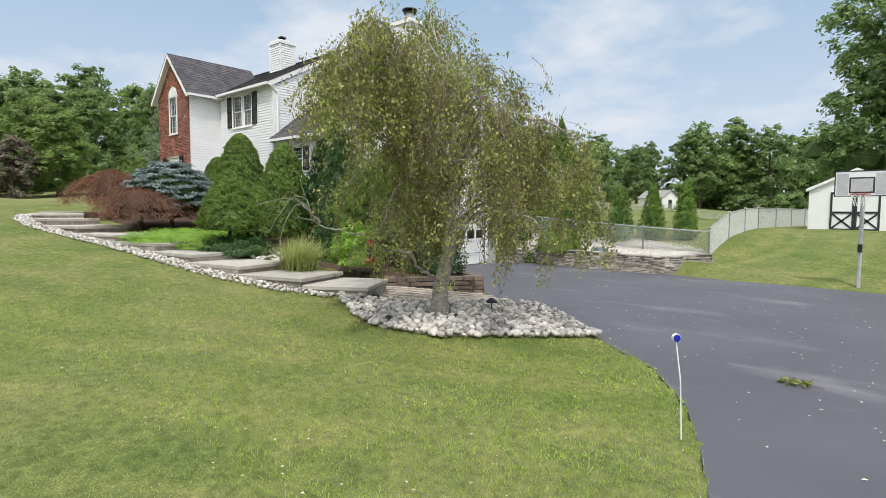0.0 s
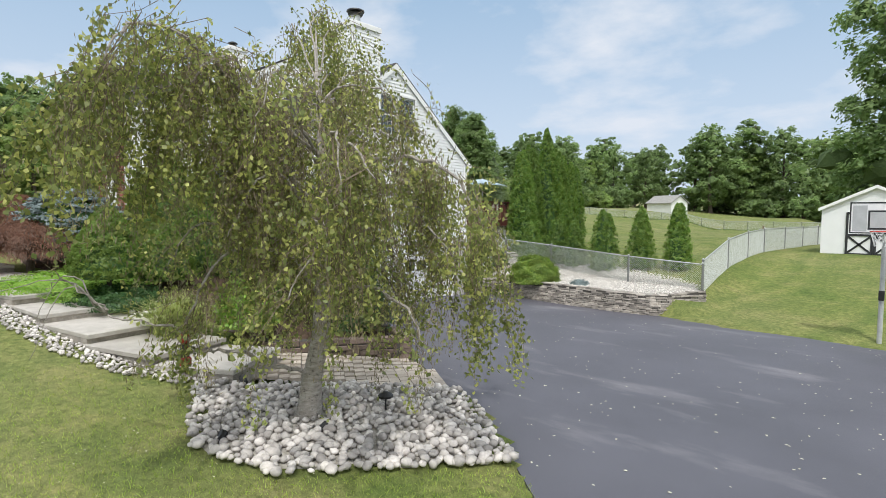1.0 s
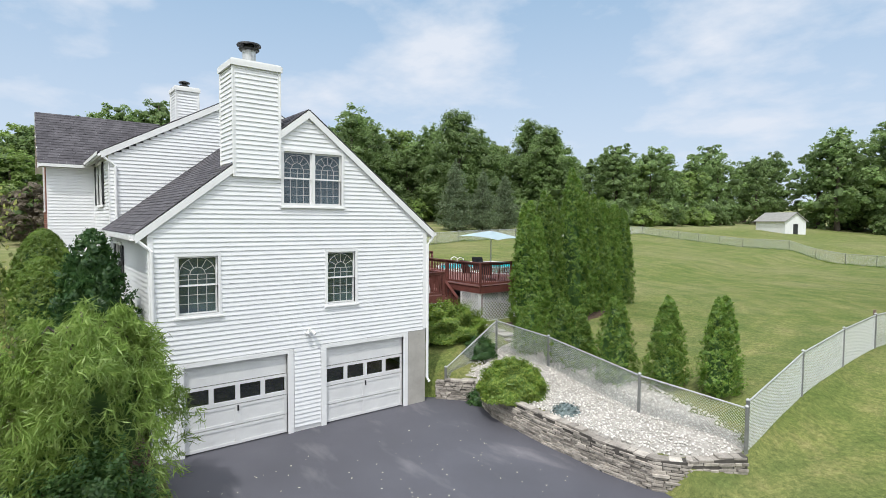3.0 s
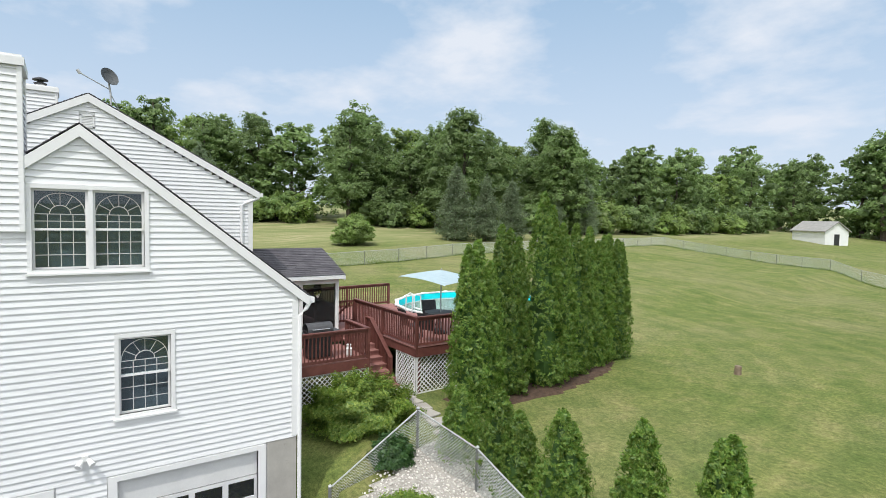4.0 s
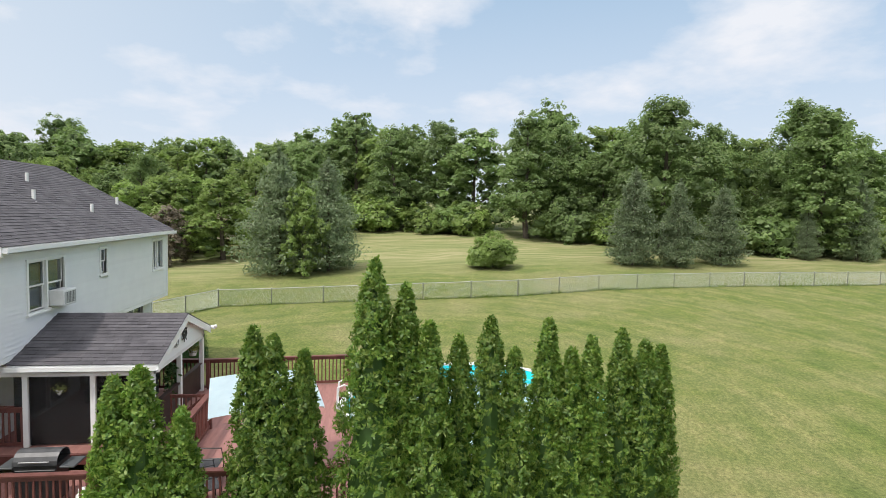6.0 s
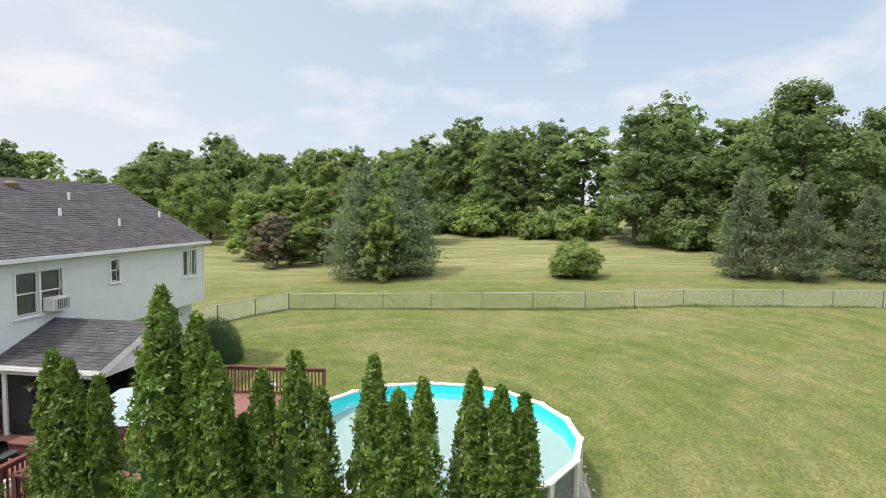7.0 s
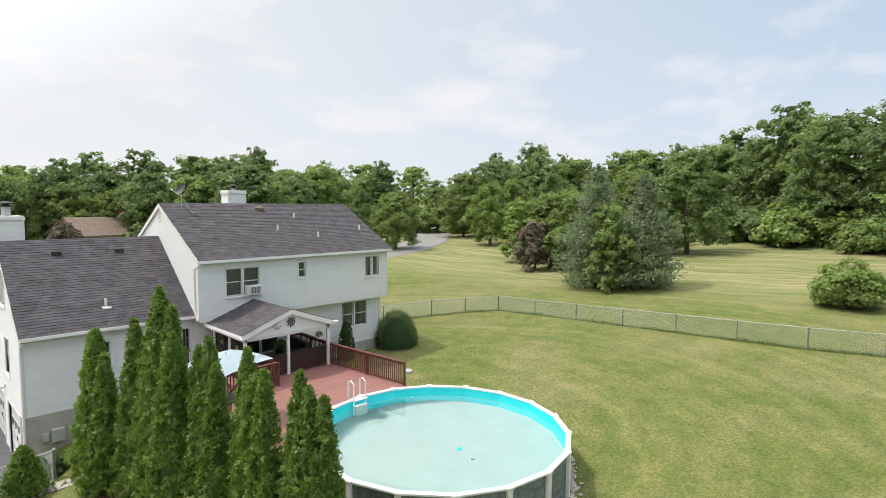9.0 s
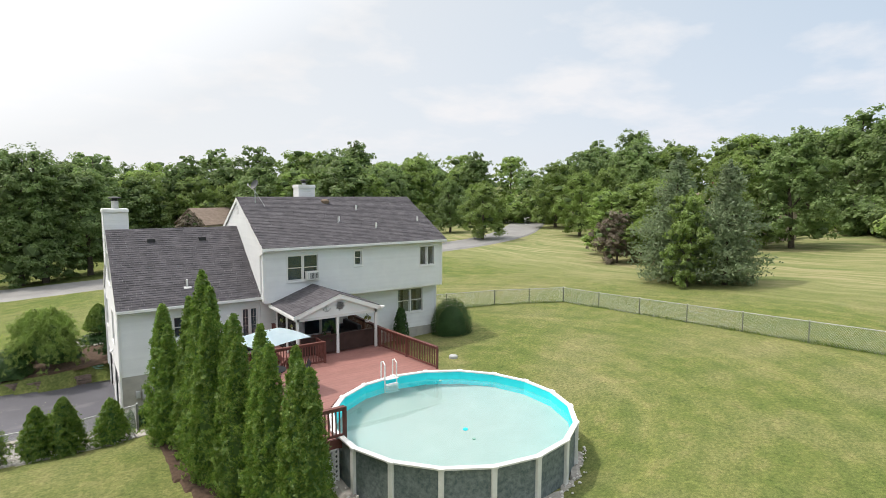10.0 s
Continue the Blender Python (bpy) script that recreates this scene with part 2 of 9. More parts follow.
def screen_material():
    """Fine dark insect screen: most of the light is caught by the mesh."""
    m, nt, ll, b = nodes_of("insect_screen")
    b.inputs["Base Color"].default_value = (0.012, 0.012, 0.013, 1)
    b.inputs["Roughness"].default_value = 0.8
    tr, mx = nt.new("ShaderNodeBsdfTransparent"), nt.new("ShaderNodeMixShader")
    mx.inputs[0].default_value = 0.68
    ll.new(tr.outputs[0], mx.inputs[1]); ll.new(b.outputs[0], mx.inputs[2])
    ll.new(mx.outputs[0], nt["Material Output"].inputs["Surface"])
    return m


M = {
    "lawn": lawn_material(),
    "asphalt": asphalt_material("sealed_asphalt", (0.088, 0.087, 0.104)),
    "road": asphalt_material("road_asphalt", (0.25, 0.245, 0.24)),
    "siding": surface("vinyl_siding", (0.79, 0.795, 0.805), (0.85, 0.855, 0.86), 1.5, 60, 0.5, 0.12, 0.002, rnd=0.02),
    "wall": surface("wall_sheathing", (0.70, 0.70, 0.70), (0.78, 0.78, 0.77), 1.5, 40, 0.7, 0.1, 0.002),
    "trim": surface("white_trim", (0.80, 0.80, 0.80), (0.88, 0.88, 0.87), 2, 50, 0.45, 0.05, 0.002, wear=((0.62, 0.60, 0.55), 6.0, 0.66)),
    "garage_door": surface("painted_garage_door", (0.68, 0.68, 0.68), (0.78, 0.78, 0.77), 2, 40, 0.5, 0.08, 0.002, wear=((0.55, 0.53, 0.49), 4.0, 0.66)),
    "shingle": surface("asphalt_shingle", (0.062, 0.058, 0.066), (0.112, 0.105, 0.116), 2.0, 120, 0.9, 0.5, 0.004, rnd=0.18, island=True),
    "shingle_piece": surface("asphalt_shingle_piece", (0.062, 0.058, 0.066), (0.112, 0.105, 0.116), 2.0, 120, 0.9, 0.5, 0.004, rnd=0.18),
    "brick": surface("red_brick", (0.19, 0.062, 0.044), (0.36, 0.140, 0.10), 4, 60, 0.85, 0.4, 0.004, rnd=0.45, wear=((0.55, 0.46, 0.41), 5.0, 0.56)),
    "mortar": surface("mortar", (0.42, 0.39, 0.36), (0.55, 0.52, 0.48), 5, 60, 0.9, 0.4, 0.004),
    "concrete": surface("concrete", (0.36, 0.34, 0.31), (0.48, 0.46, 0.42), 2, 50, 0.85, 0.3, 0.004, wear=((0.25, 0.24, 0.21), 3.0, 0.62)),
    "slab": surface("flagstone", (0.33, 0.305, 0.275), (0.49, 0.46, 0.42), 2.5, 45, 0.85, 0.4, 0.006, rnd=0.14),
    "paver": surface("tan_paver", (0.36, 0.31, 0.26), (0.50, 0.44, 0.37), 4, 60, 0.85, 0.4, 0.004, rnd=0.16),
    "wallstone": surface("retaining_stone", (0.24, 0.215, 0.19), (0.50, 0.455, 0.40), 5, 40, 0.9, 0.6, 0.012, rnd=0.35),
    "wallcore": surface("wall_core", (0.06, 0.055, 0.05), (0.11, 0.10, 0.09), 5, 40, 0.95, 0.4, 0.01),
    "planterstone": surface("brown_block", (0.12, 0.090, 0.075), (0.24, 0.18, 0.15), 5, 40, 0.9, 0.5, 0.01, rnd=0.3),
    "cobble": surface("river_stone", (0.36, 0.33, 0.31), (0.60, 0.565, 0.53), 6, 45, 0.75, 0.3, 0.006, rnd=0.42),
    "cobble_loose": surface("river_stone_loose", (0.36, 0.33, 0.31), (0.60, 0.565, 0.53), 6, 45, 0.75, 0.3, 0.006, rnd=0.42, island=True),
    "limestone": surface("white_stone", (0.56, 0.53, 0.49), (0.74, 0.71, 0.67), 6, 45, 0.8, 0.3, 0.006, rnd=0.2, island=True),
    "mulch": surface("dark_mulch", (0.050, 0.032, 0.022), (0.12, 0.075, 0.05), 6, 35, 0.95, 0.9, 0.03),
    "soil_gravel": surface("gravel_soil", (0.30, 0.28, 0.25), (0.50, 0.47, 0.43), 4, 28, 0.95, 0.9, 0.03),
    "deck": surface("red_deck_stain", (0.25, 0.115, 0.098), (0.34, 0.165, 0.145), 2, 30, 0.6, 0.25, 0.004, rnd=0.06, stretch=(1, 6, 1), wear=((0.33, 0.17, 0.14), 3.0, 0.66)),
    "rail": surface("dark_red_rail", (0.105, 0.036, 0.029), (0.18, 0.066, 0.054), 3, 30, 0.55, 0.2, 0.003, rnd=0.15),
    "lattice": surface("white_lattice", (0.78, 0.78, 0.78), (0.86, 0.86, 0.85), 3, 50, 0.5, 0.05, 0.002),
    "black": surface("black_metal", (0.012, 0.012, 0.013), (0.03, 0.03, 0.032), 5, 50, 0.45, 0.1, 0.002),
    "shutter": surface("dark_shutter", (0.02, 0.021, 0.024), (0.045, 0.046, 0.05), 4, 40, 0.5, 0.1, 0.002),
    "galv": surface("galvanised_steel", (0.42, 0.43, 0.43), (0.60, 0.61, 0.61), 6, 50, 0.45, 0.1, 0.002, metal=0.35),
    "fencepost": surface("dark_grey_post", (0.15, 0.155, 0.15), (0.26, 0.265, 0.255), 6, 50, 0.6, 0.1, 0.002, metal=0.2),
    "steel": surface("brushed_steel", (0.5, 0.5, 0.5), (0.65, 0.65, 0.65), 6, 50, 0.3, 0.1, 0.002, metal=0.9),
    "utility": surface("grey_utility_paint", (0.40, 0.41, 0.41), (0.52, 0.53, 0.53), 4, 40, 0.5, 0.1, 0.002),
    "cap": surface("pool_cap_white", (0.72, 0.72, 0.70), (0.84, 0.84, 0.82), 4, 40, 0.4, 0.05, 0.002),
    "poolwall": surface("patterned_pool_wall", (0.07, 0.105, 0.115), (0.26, 0.30, 0.30), 7, 30, 0.5, 0.2, 0.003),
    "liner": surface("aqua_pool_liner", (0.0, 0.82, 0.92), (0.005, 0.86, 0.95), 3, 30, 0.5, 0.03, 0.002),
    "liner_floor": surface("pale_pool_floor", (0.375, 0.43, 0.41), (0.43, 0.485, 0.465), 1.2, 20, 0.6, 0.03, 0.002),
    "plastic": surface("white_plastic", (0.74, 0.74, 0.73), (0.84, 0.84, 0.83), 4, 40, 0.35, 0.03, 0.001),
    "canvas": surface("pale_blue_canvas", (0.60, 0.75, 0.82), (0.68, 0.82, 0.88), 3, 120, 0.8, 0.15, 0.002),
    "sling": surface("dark_sling_fabric", (0.03, 0.03, 0.034), (0.07, 0.07, 0.075), 5, 120, 0.8, 0.2, 0.002),
    "bark": surface("grey_bark", (0.06, 0.048, 0.038), (0.16, 0.13, 0.105), 5, 25, 0.95, 0.9, 0.03),
    "birchbark": surface("birch_bark", (0.20, 0.175, 0.15), (0.46, 0.43, 0.39), 9, 22, 0.85, 0.8, 0.015, wear=((0.05, 0.04, 0.035), 14.0, 0.56), stretch=(1, 1, 2.5)),
    "twig": surface("brown_twig", (0.13, 0.095, 0.068), (0.24, 0.19, 0.14), 8, 40, 0.9, 0.3, 0.004, rnd=0.3, island=True),
    "glass": glass_material("window_glass", (0.66, 0.74, 0.78), 0.02, 1.6),
    "water": glass_material("pool_water", (0.80, 0.985, 1.0), 0.03),
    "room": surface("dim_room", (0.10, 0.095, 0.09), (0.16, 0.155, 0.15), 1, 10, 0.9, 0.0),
    "curtain": surface("pale_curtain", (0.45, 0.46, 0.44), (0.62, 0.62, 0.60), 3, 30, 0.9, 0.1, 0.004),
    "blind": surface("pane_backing_grey", (0.095, 0.140, 0.165), (0.14, 0.19, 0.215), 2, 20, 0.8, 0.05, 0.002),
    "shaded_board": surface("shaded_red_board", (0.032, 0.017, 0.014), (0.060, 0.032, 0.027), 3, 30, 0.6, 0.2, 0.003),
    "muntin": surface("grille_bar", (0.52, 0.54, 0.54), (0.62, 0.63, 0.63), 4, 40, 0.6, 0.03, 0.001),
    "hood": surface("dull_steel_hood", (0.06, 0.06, 0.062), (0.10, 0.10, 0.105), 5, 50, 0.45, 0.05, 0.001, metal=0.3),
    "screen": screen_material(),
    "red": surface("red_enamel", (0.38, 0.030, 0.022), (0.50, 0.05, 0.035), 4, 40, 0.35, 0.05, 0.001),
    "blue": surface("blue_reflector", (0.012, 0.02, 0.30), (0.02, 0.035, 0.42), 4, 40, 0.25, 0.0),
    "hose": surface("pale_green_hose", (0.22, 0.42, 0.34), (0.32, 0.52, 0.44), 6, 40, 0.5, 0.05, 0.001),
    "dishgrey": surface("dark_grey_paint", (0.05, 0.056, 0.06), (0.09, 0.096, 0.10), 4, 40, 0.5, 0.05, 0.002),
    "stump": surface("weathered_wood", (0.14, 0.10, 0.07), (0.30, 0.23, 0.17), 6, 40, 0.9, 0.5, 0.01),
    "tanroof": surface("brown_roof", (0.16, 0.12, 0.095), (0.26, 0.20, 0.16), 2, 60, 0.9, 0.4, 0.01),
    "beige": surface("beige_wall", (0.40, 0.34, 0.27), (0.52, 0.45, 0.37), 2, 40, 0.8, 0.2, 0.004),
    "greyroof": surface("grey_roof", (0.24, 0.235, 0.22), (0.34, 0.335, 0.32), 2, 60, 0.9, 0.4, 0.01),
    # crown filler, with the shade deep among the leaves in its colour
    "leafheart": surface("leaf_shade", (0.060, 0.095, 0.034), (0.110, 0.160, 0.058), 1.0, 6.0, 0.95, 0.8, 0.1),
    # foliage
    "oak": leafy("broadleaf", (0.048, 0.074, 0.026), (0.088, 0.128, 0.044), (0.138, 0.182, 0.068), 0.34, 0.22),
    "oak_light": leafy("light_broadleaf", (0.062, 0.092, 0.024), (0.106, 0.148, 0.040), (0.155, 0.196, 0.064), 0.34, 0.3),
    "pine": leafy("blue_green_pine", (0.050, 0.070, 0.038), (0.096, 0.124, 0.068), (0.150, 0.182, 0.106), 0.34, 0.5),
    "arb": leafy("arborvitae", (0.030, 0.062, 0.011), (0.078, 0.128, 0.022), (0.155, 0.205, 0.040), 0.36, 5.0),
    "juniper": leafy("golden_juniper", (0.028, 0.052, 0.008), (0.070, 0.104, 0.016), (0.145, 0.182, 0.032), 0.2, 1.6),
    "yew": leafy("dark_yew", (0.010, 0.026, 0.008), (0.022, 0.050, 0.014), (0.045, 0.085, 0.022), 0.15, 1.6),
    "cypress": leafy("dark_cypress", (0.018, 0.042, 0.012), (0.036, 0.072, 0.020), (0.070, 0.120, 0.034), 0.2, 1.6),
    "alberta": leafy("dwarf_spruce", (0.036, 0.060, 0.012), (0.070, 0.106, 0.020), (0.115, 0.155, 0.032), 0.2, 1.6),
    "bluespruce": leafy("blue_spruce", (0.056, 0.074, 0.074), (0.108, 0.136, 0.136), (0.180, 0.215, 0.212), 0.1, 1.8),
    "maple_red": leafy("red_laceleaf", (0.040, 0.020, 0.012), (0.092, 0.044, 0.027), (0.165, 0.086, 0.054), 0.3, 1.4),
    "barberry": leafy("barberry", (0.090, 0.012, 0.018), (0.180, 0.025, 0.035), (0.280, 0.050, 0.060), 0.3, 2.0),
    "plum": leafy("purple_plum", (0.040, 0.034, 0.026), (0.075, 0.062, 0.046), (0.120, 0.100, 0.072), 0.2, 0.6),
    "weeppine": leafy("weeping_pine", (0.060, 0.092, 0.020), (0.110, 0.158, 0.036), (0.180, 0.235, 0.066), 0.25, 1.6),
    "birch": leafy("birch_leaf", (0.046, 0.056, 0.018), (0.108, 0.120, 0.034), (0.290, 0.290, 0.092), 0.36, 1.2),
    "strand": leafy("birch_strand", (0.050, 0.042, 0.024), (0.094, 0.080, 0.046), (0.160, 0.138, 0.084), 0.2, 1.0),
    "ground_cover": leafy("ground_cover", (0.050, 0.100, 0.014), (0.110, 0.180, 0.026), (0.180, 0.250, 0.045), 0.25, 2.0),
    "ornamental": leafy("striped_grass", (0.110, 0.135, 0.038), (0.190, 0.215, 0.075), (0.310, 0.315, 0.140), 0.3, 3.0),
    "grass": leafy("grass_blade", (0.100, 0.150, 0.020), (0.170, 0.220, 0.035), (0.270, 0.290, 0.070), 0.3, 0.8),
    "fringe": leafy("fringe_grass", (0.040, 0.070, 0.012), (0.075, 0.115, 0.022), (0.130, 0.160, 0.040), 0.25, 0.8),
    "petal": surface("fallen_petal", (0.52, 0.50, 0.36), (0.70, 0.68, 0.54), 8, 40, 0.8, 0.0, rnd=0.2, island=True),
    "wirefill": surface("galvanised_wire", (0.50, 0.52, 0.50), (0.66, 0.68, 0.66), 6, 50, 0.5, 0.0, metal=0.2),
}
M["glass"].use_backface_culling = False


# ---- building helpers ----
def thing(name, label, category, group="", kind="", at=(0, 0, 0)):
    ob = new(name)
    ob.location = at
    ob.empty_display_size = 0.2
    return tagged(ob, label, category, group, kind)


def part(name, bm, material, parent=None, label="", local=False):
    """Links a bmesh as one mesh object under a thing or a part. The mesh is in world coordinates unless local is set."""
    me = bpy.data.meshes.new(name)
    if isinstance(bm, bmesh.types.BMesh):
        bm.to_mesh(me)
        bm.free()
    else:
        verts, faces = bm
        me.from_pydata([tuple(v) for v in verts], [], [tuple(f) for f in faces])
    me.materials.append(material)
    ob = new(name, me)
    if parent is not None:
        ob.parent = parent
        if not local:
            m = Matrix.Identity(4)
            o = parent
            while o is not None:
                m = o.matrix_basis @ m if o.parent is None else o.matrix_basis @ m
                o = o.parent
            if m != Matrix.Identity(4):
                ob.matrix_basis = m.inverted()
    return tagged(ob, label)


def solo(name, bm, material, label, category, group="", kind=""):
    return tagged(part(name, bm, material), label, category, group, kind)


def mesh_of(name, verts, faces, material):
    me = bpy.data.meshes.new(name)
    me.from_pydata([tuple(v) for v in verts], [], [tuple(f) for f in faces])
    me.materials.append(material)
    return me


CUBE = [(0, 3, 2, 1), (4, 5, 6, 7), (0, 1, 5, 4), (1, 2, 6, 5), (2, 3, 7, 6), (3, 0, 4, 7)]


def hexa(bm, pts):
    vs = [bm.verts.new(p) for p in pts]
    for f in CUBE:
        bm.faces.new([vs[i] for i in f])


def box(bm, x0, x1, y0, y1, z0, z1):
    hexa(bm, [(x0, y0, z0), (x1, y0, z0), (x1, y1, z0), (x0, y1, z0), (x0, y0, z1), (x1, y0, z1), (x1, y1, z1), (x0, y1, z1)])


def boxes(*spans):
    bm = bmesh.new()
    for s in spans:
        box(bm, *s)
    return bm


def bevelled(bm, width=0.01, segments=1):
    bmesh.ops.recalc_face_normals(bm, faces=bm.faces)
    bmesh.ops.bevel(bm, geom=bm.edges[:], offset=width, segments=segments, affect="EDGES", profile=0.6)
    return bm


def tube(bm, pts, radii, sides=8, caps=True):
    """A tube along a line of points, with a radius at each."""
    pts = [Vector(p) for p in pts]
    rings = []
    for i, p in enumerate(pts):
        d = (pts[min(i + 1, len(pts) - 1)] - pts[max(i - 1, 0)]).normalized()
        a = d.orthogonal().normalized() if abs(d.z) < 0.95 else Vector((1, 0, 0))
        a = (a - d * a.dot(d)).normalized()
        b = d.cross(a)
        r = radii[i] if hasattr(radii, "__len__") else radii
        rings.append([bm.verts.new(p + (a * math.cos(2 * math.pi * k / sides) + b * math.sin(2 * math.pi * k / sides)) * r) for k in range(sides)])
    for r0, r1 in zip(rings, rings[1:]):
        for k in range(sides):
            bm.faces.new((r0[k], r0[(k + 1) % sides], r1[(k + 1) % sides], r1[k]))
    if caps:
        bm.faces.new(rings[0][::-1]); bm.faces.new(rings[-1])


def tubes(*lines, sides=8):
    bm = bmesh.new()
    for pts, r in lines:
        tube(bm, pts, r, sides)
    return bm


def smooth01(a, b, v):
    t = min(1.0, max(0.0, (v - a) / (b - a)))
    return t * t * (3 - 2 * t)


def inside(poly, x, y):
    hit = False
    for (xa, ya), (xb, yb) in zip(poly, poly[1:] + poly[:1]):
        if (ya > y) != (yb > y) and x < (xb - xa) * (y - ya) / (yb - ya) + xa:
            hit = not hit
    return hit


def lerp_line(v, stops):
    for (a, za), (b, zb) in zip(stops, stops[1:]):
        if v <= b:
            return za + (zb - za) * max(0.0, (v - a)) / (b - a)
    return stops[-1][1]


# ---- the land ----
DRIVE = [(-0.45, -7.3), (0.0, -7.9), (2.8, -7.65), (4.2, -8.0), (5.9, -8.55), (6.85, -9.05), (7.75, -9.5), (9.2, -10.3), (10.5, -11.35), (11.7, -12.35), (12.6, -13.7), (13.1, -14.9),
         (13.42, -15.8), (13.9, -18.0), (14.3, -21.0), (15.0, -32.0), (15.2, -39.0), (24.0, -39.0), (27.0, -24.0), (30.0, -6.0), (22.0, -0.9), (14.2, -0.2), (11.5, 0.2), (9.7, 0.25), (7.75, 0.62), (7.2, 0.74), (6.3, 0.66),
         (4.4, 0.74), (2.4, 0.98), (0.95, 1.42), (-0.1, 0.72), (-0.45, -0.3)]


def back_height(x, y):
    u = max(0.0, -x - 3)
    z = 1.5 + 0.04 * u + 0.0016 * min(u, 30) * min(25, max(0, y)) + 0.035 * max(0, u - 25)
    z = max(min(z, 9.0), 1.5 + 1.1 * smooth01(20, 60, y))
    low = lerp_line(y, [(0.75, 0.05), (1.0, 0.60), (2.4, 0.70), (4.3, 1.18), (6.3, 1.5)])
    bank = lerp_line(y, [(0.2, 0.05), (3.0, 0.42), (8.0, 1.15), (12.0, 1.5)])
    west = lerp_line(y, [(0.0, 0.95), (1.5, 1.15), (4.0, 1.42), (6.3, 1.5)])
    f = smooth01(7.6, 9.4, x)
    near = low * (1 - f) + bank * f
    g = smooth01(1.0, -1.5, x)
    near = near * (1 - g) + west * g
    h = smooth01(-6.0, -11.0, x)
    near = near * (1 - h) + z * h
    return min(z, near) if x > -11 else z


def front_height(x, y):
    if x > -9:
        z = 0.2 + 0.11 * (7.5 - x)
        if x > 6.5:
            z = 0.31 - 0.28 * smooth01(6.5, 11.5, x)
    else:
        z = 2.015 + 0.035 * (-9 - x)
    fall = smooth01(-20, -38, y)
    return min(z, 9.0) * (1 - 0.35 * fall * smooth01(-40, -10, x))


# sunken strip for the paver apron in front of the planter
LOWBED = [(4.0, -12.7), (3.9, -11.2), (5.9, -8.3), (7.8, -9.2), (8.3, -10.0), (7.2, -11.0), (5.8, -12.7)]


def ground_height(x, y):
    if inside(DRIVE, x, y):
        return -0.07
    if inside(LOWBED, x, y):
        return min(front_height(x, y), 0.3 * smooth01(6.4, 4.4, x))
    pr = math.hypot(x + 8.77, y - 12.10)
    if pr < 3.9:
        return 1.40
    if pr < 7.5:
        f = smooth01(4.0, 7.5, pr)
        return (1.60 - 0.03 * (x + 8.77) * smooth01(3.9, 5.5, pr)) * (1 - f) + back_height(x, y) * f
    if x > 8.5 and y < 0.4:
        return front_height(x, y)
    if y > 0.2:
        return back_height(x, y)
    if y < -8.0:
        return front_height(x, y)
    f = (y + 8.0) / 8.2
    a, b = front_height(x, -8.0), back_height(x, 0.3)
    return a * (1 - f) + b * f


def spread(stops):
    vals = []
    for a, b, step in stops:
        n = max(1, round((b - a) / step))
        vals += [a + (b - a) * i / n for i in range(n)]
    return vals + [stops[-1][1]]


def build_ground():
    xs = spread([(-2500, -400, 300), (-400, -120, 28), (-120, -45, 5), (-45, -7, 1.0), (-7, 18, 0.25), (18, 60, 3), (60, 400, 40), (400, 2500, 300)])
    ys = spread([(-2500, -400, 300), (-400, -130, 27), (-130, -45, 5), (-45, -19, 1.3), (-19, 6, 0.25), (6, 40, 1.0), (40, 100, 4), (100, 400, 25), (400, 2500, 300)])
    verts = []
    for y in ys:
        for x in xs:
            z = ground_height(x, y)
            far = max(abs(x), abs(y))
            if far > 45 or (x < -17 or y > 8 or y < -18):
                z += 0.10 * noise.noise((x * 0.06, y * 0.06, 0)) + 0.03 * noise.noise((x * 0.4, y * 0.4, 3))
            if far > 250:
                z += smooth01(250, 900, far) * 14 * (1 + noise.noise((x * 0.002, y * 0.002, 5)))
            verts.append((x, y, z))
    n = len(xs)
    faces = [(j * n + i, j * n + i + 1, (j + 1) * n + i + 1, (j + 1) * n + i) for j in range(len(ys) - 1) for i in range(n - 1)]
    ob = part("ground", (verts, faces), M["lawn"])
    for p in ob.data.polygons:
        p.use_smooth = True
    tagged(ob, "mown green lawn with dry yellow patches and far hayfield", "lawn", "", "structure")


build_ground()


def sheet(name, outline, z, material, label, category, thick=0.05):
    """A flat sheet with thickness over an outline; z is a number or a function of x and y."""
    bm = bmesh.new()
    h = z if callable(z) else (lambda x, y: z)
    top = [bm.verts.new((x, y, h(x, y))) for x, y in outline]
    low = [bm.verts.new((x, y, h(x, y) - thick)) for x, y in outline]
    bm.faces.new(top)
    bm.faces.new(low[::-1])
    for i in range(len(top)):
        j = (i + 1) % len(top)
        bm.faces.new((top[i], low[i], low[j], top[j]))
    bmesh.ops.recalc_face_normals(bm, faces=bm.faces)
    return solo(name, bm, material, label, category, "", "structure")


sheet("driveway", DRIVE, 0.0, M["asphalt"], "dark sealed asphalt driveway with pale scuffs", "driveway", 0.06)


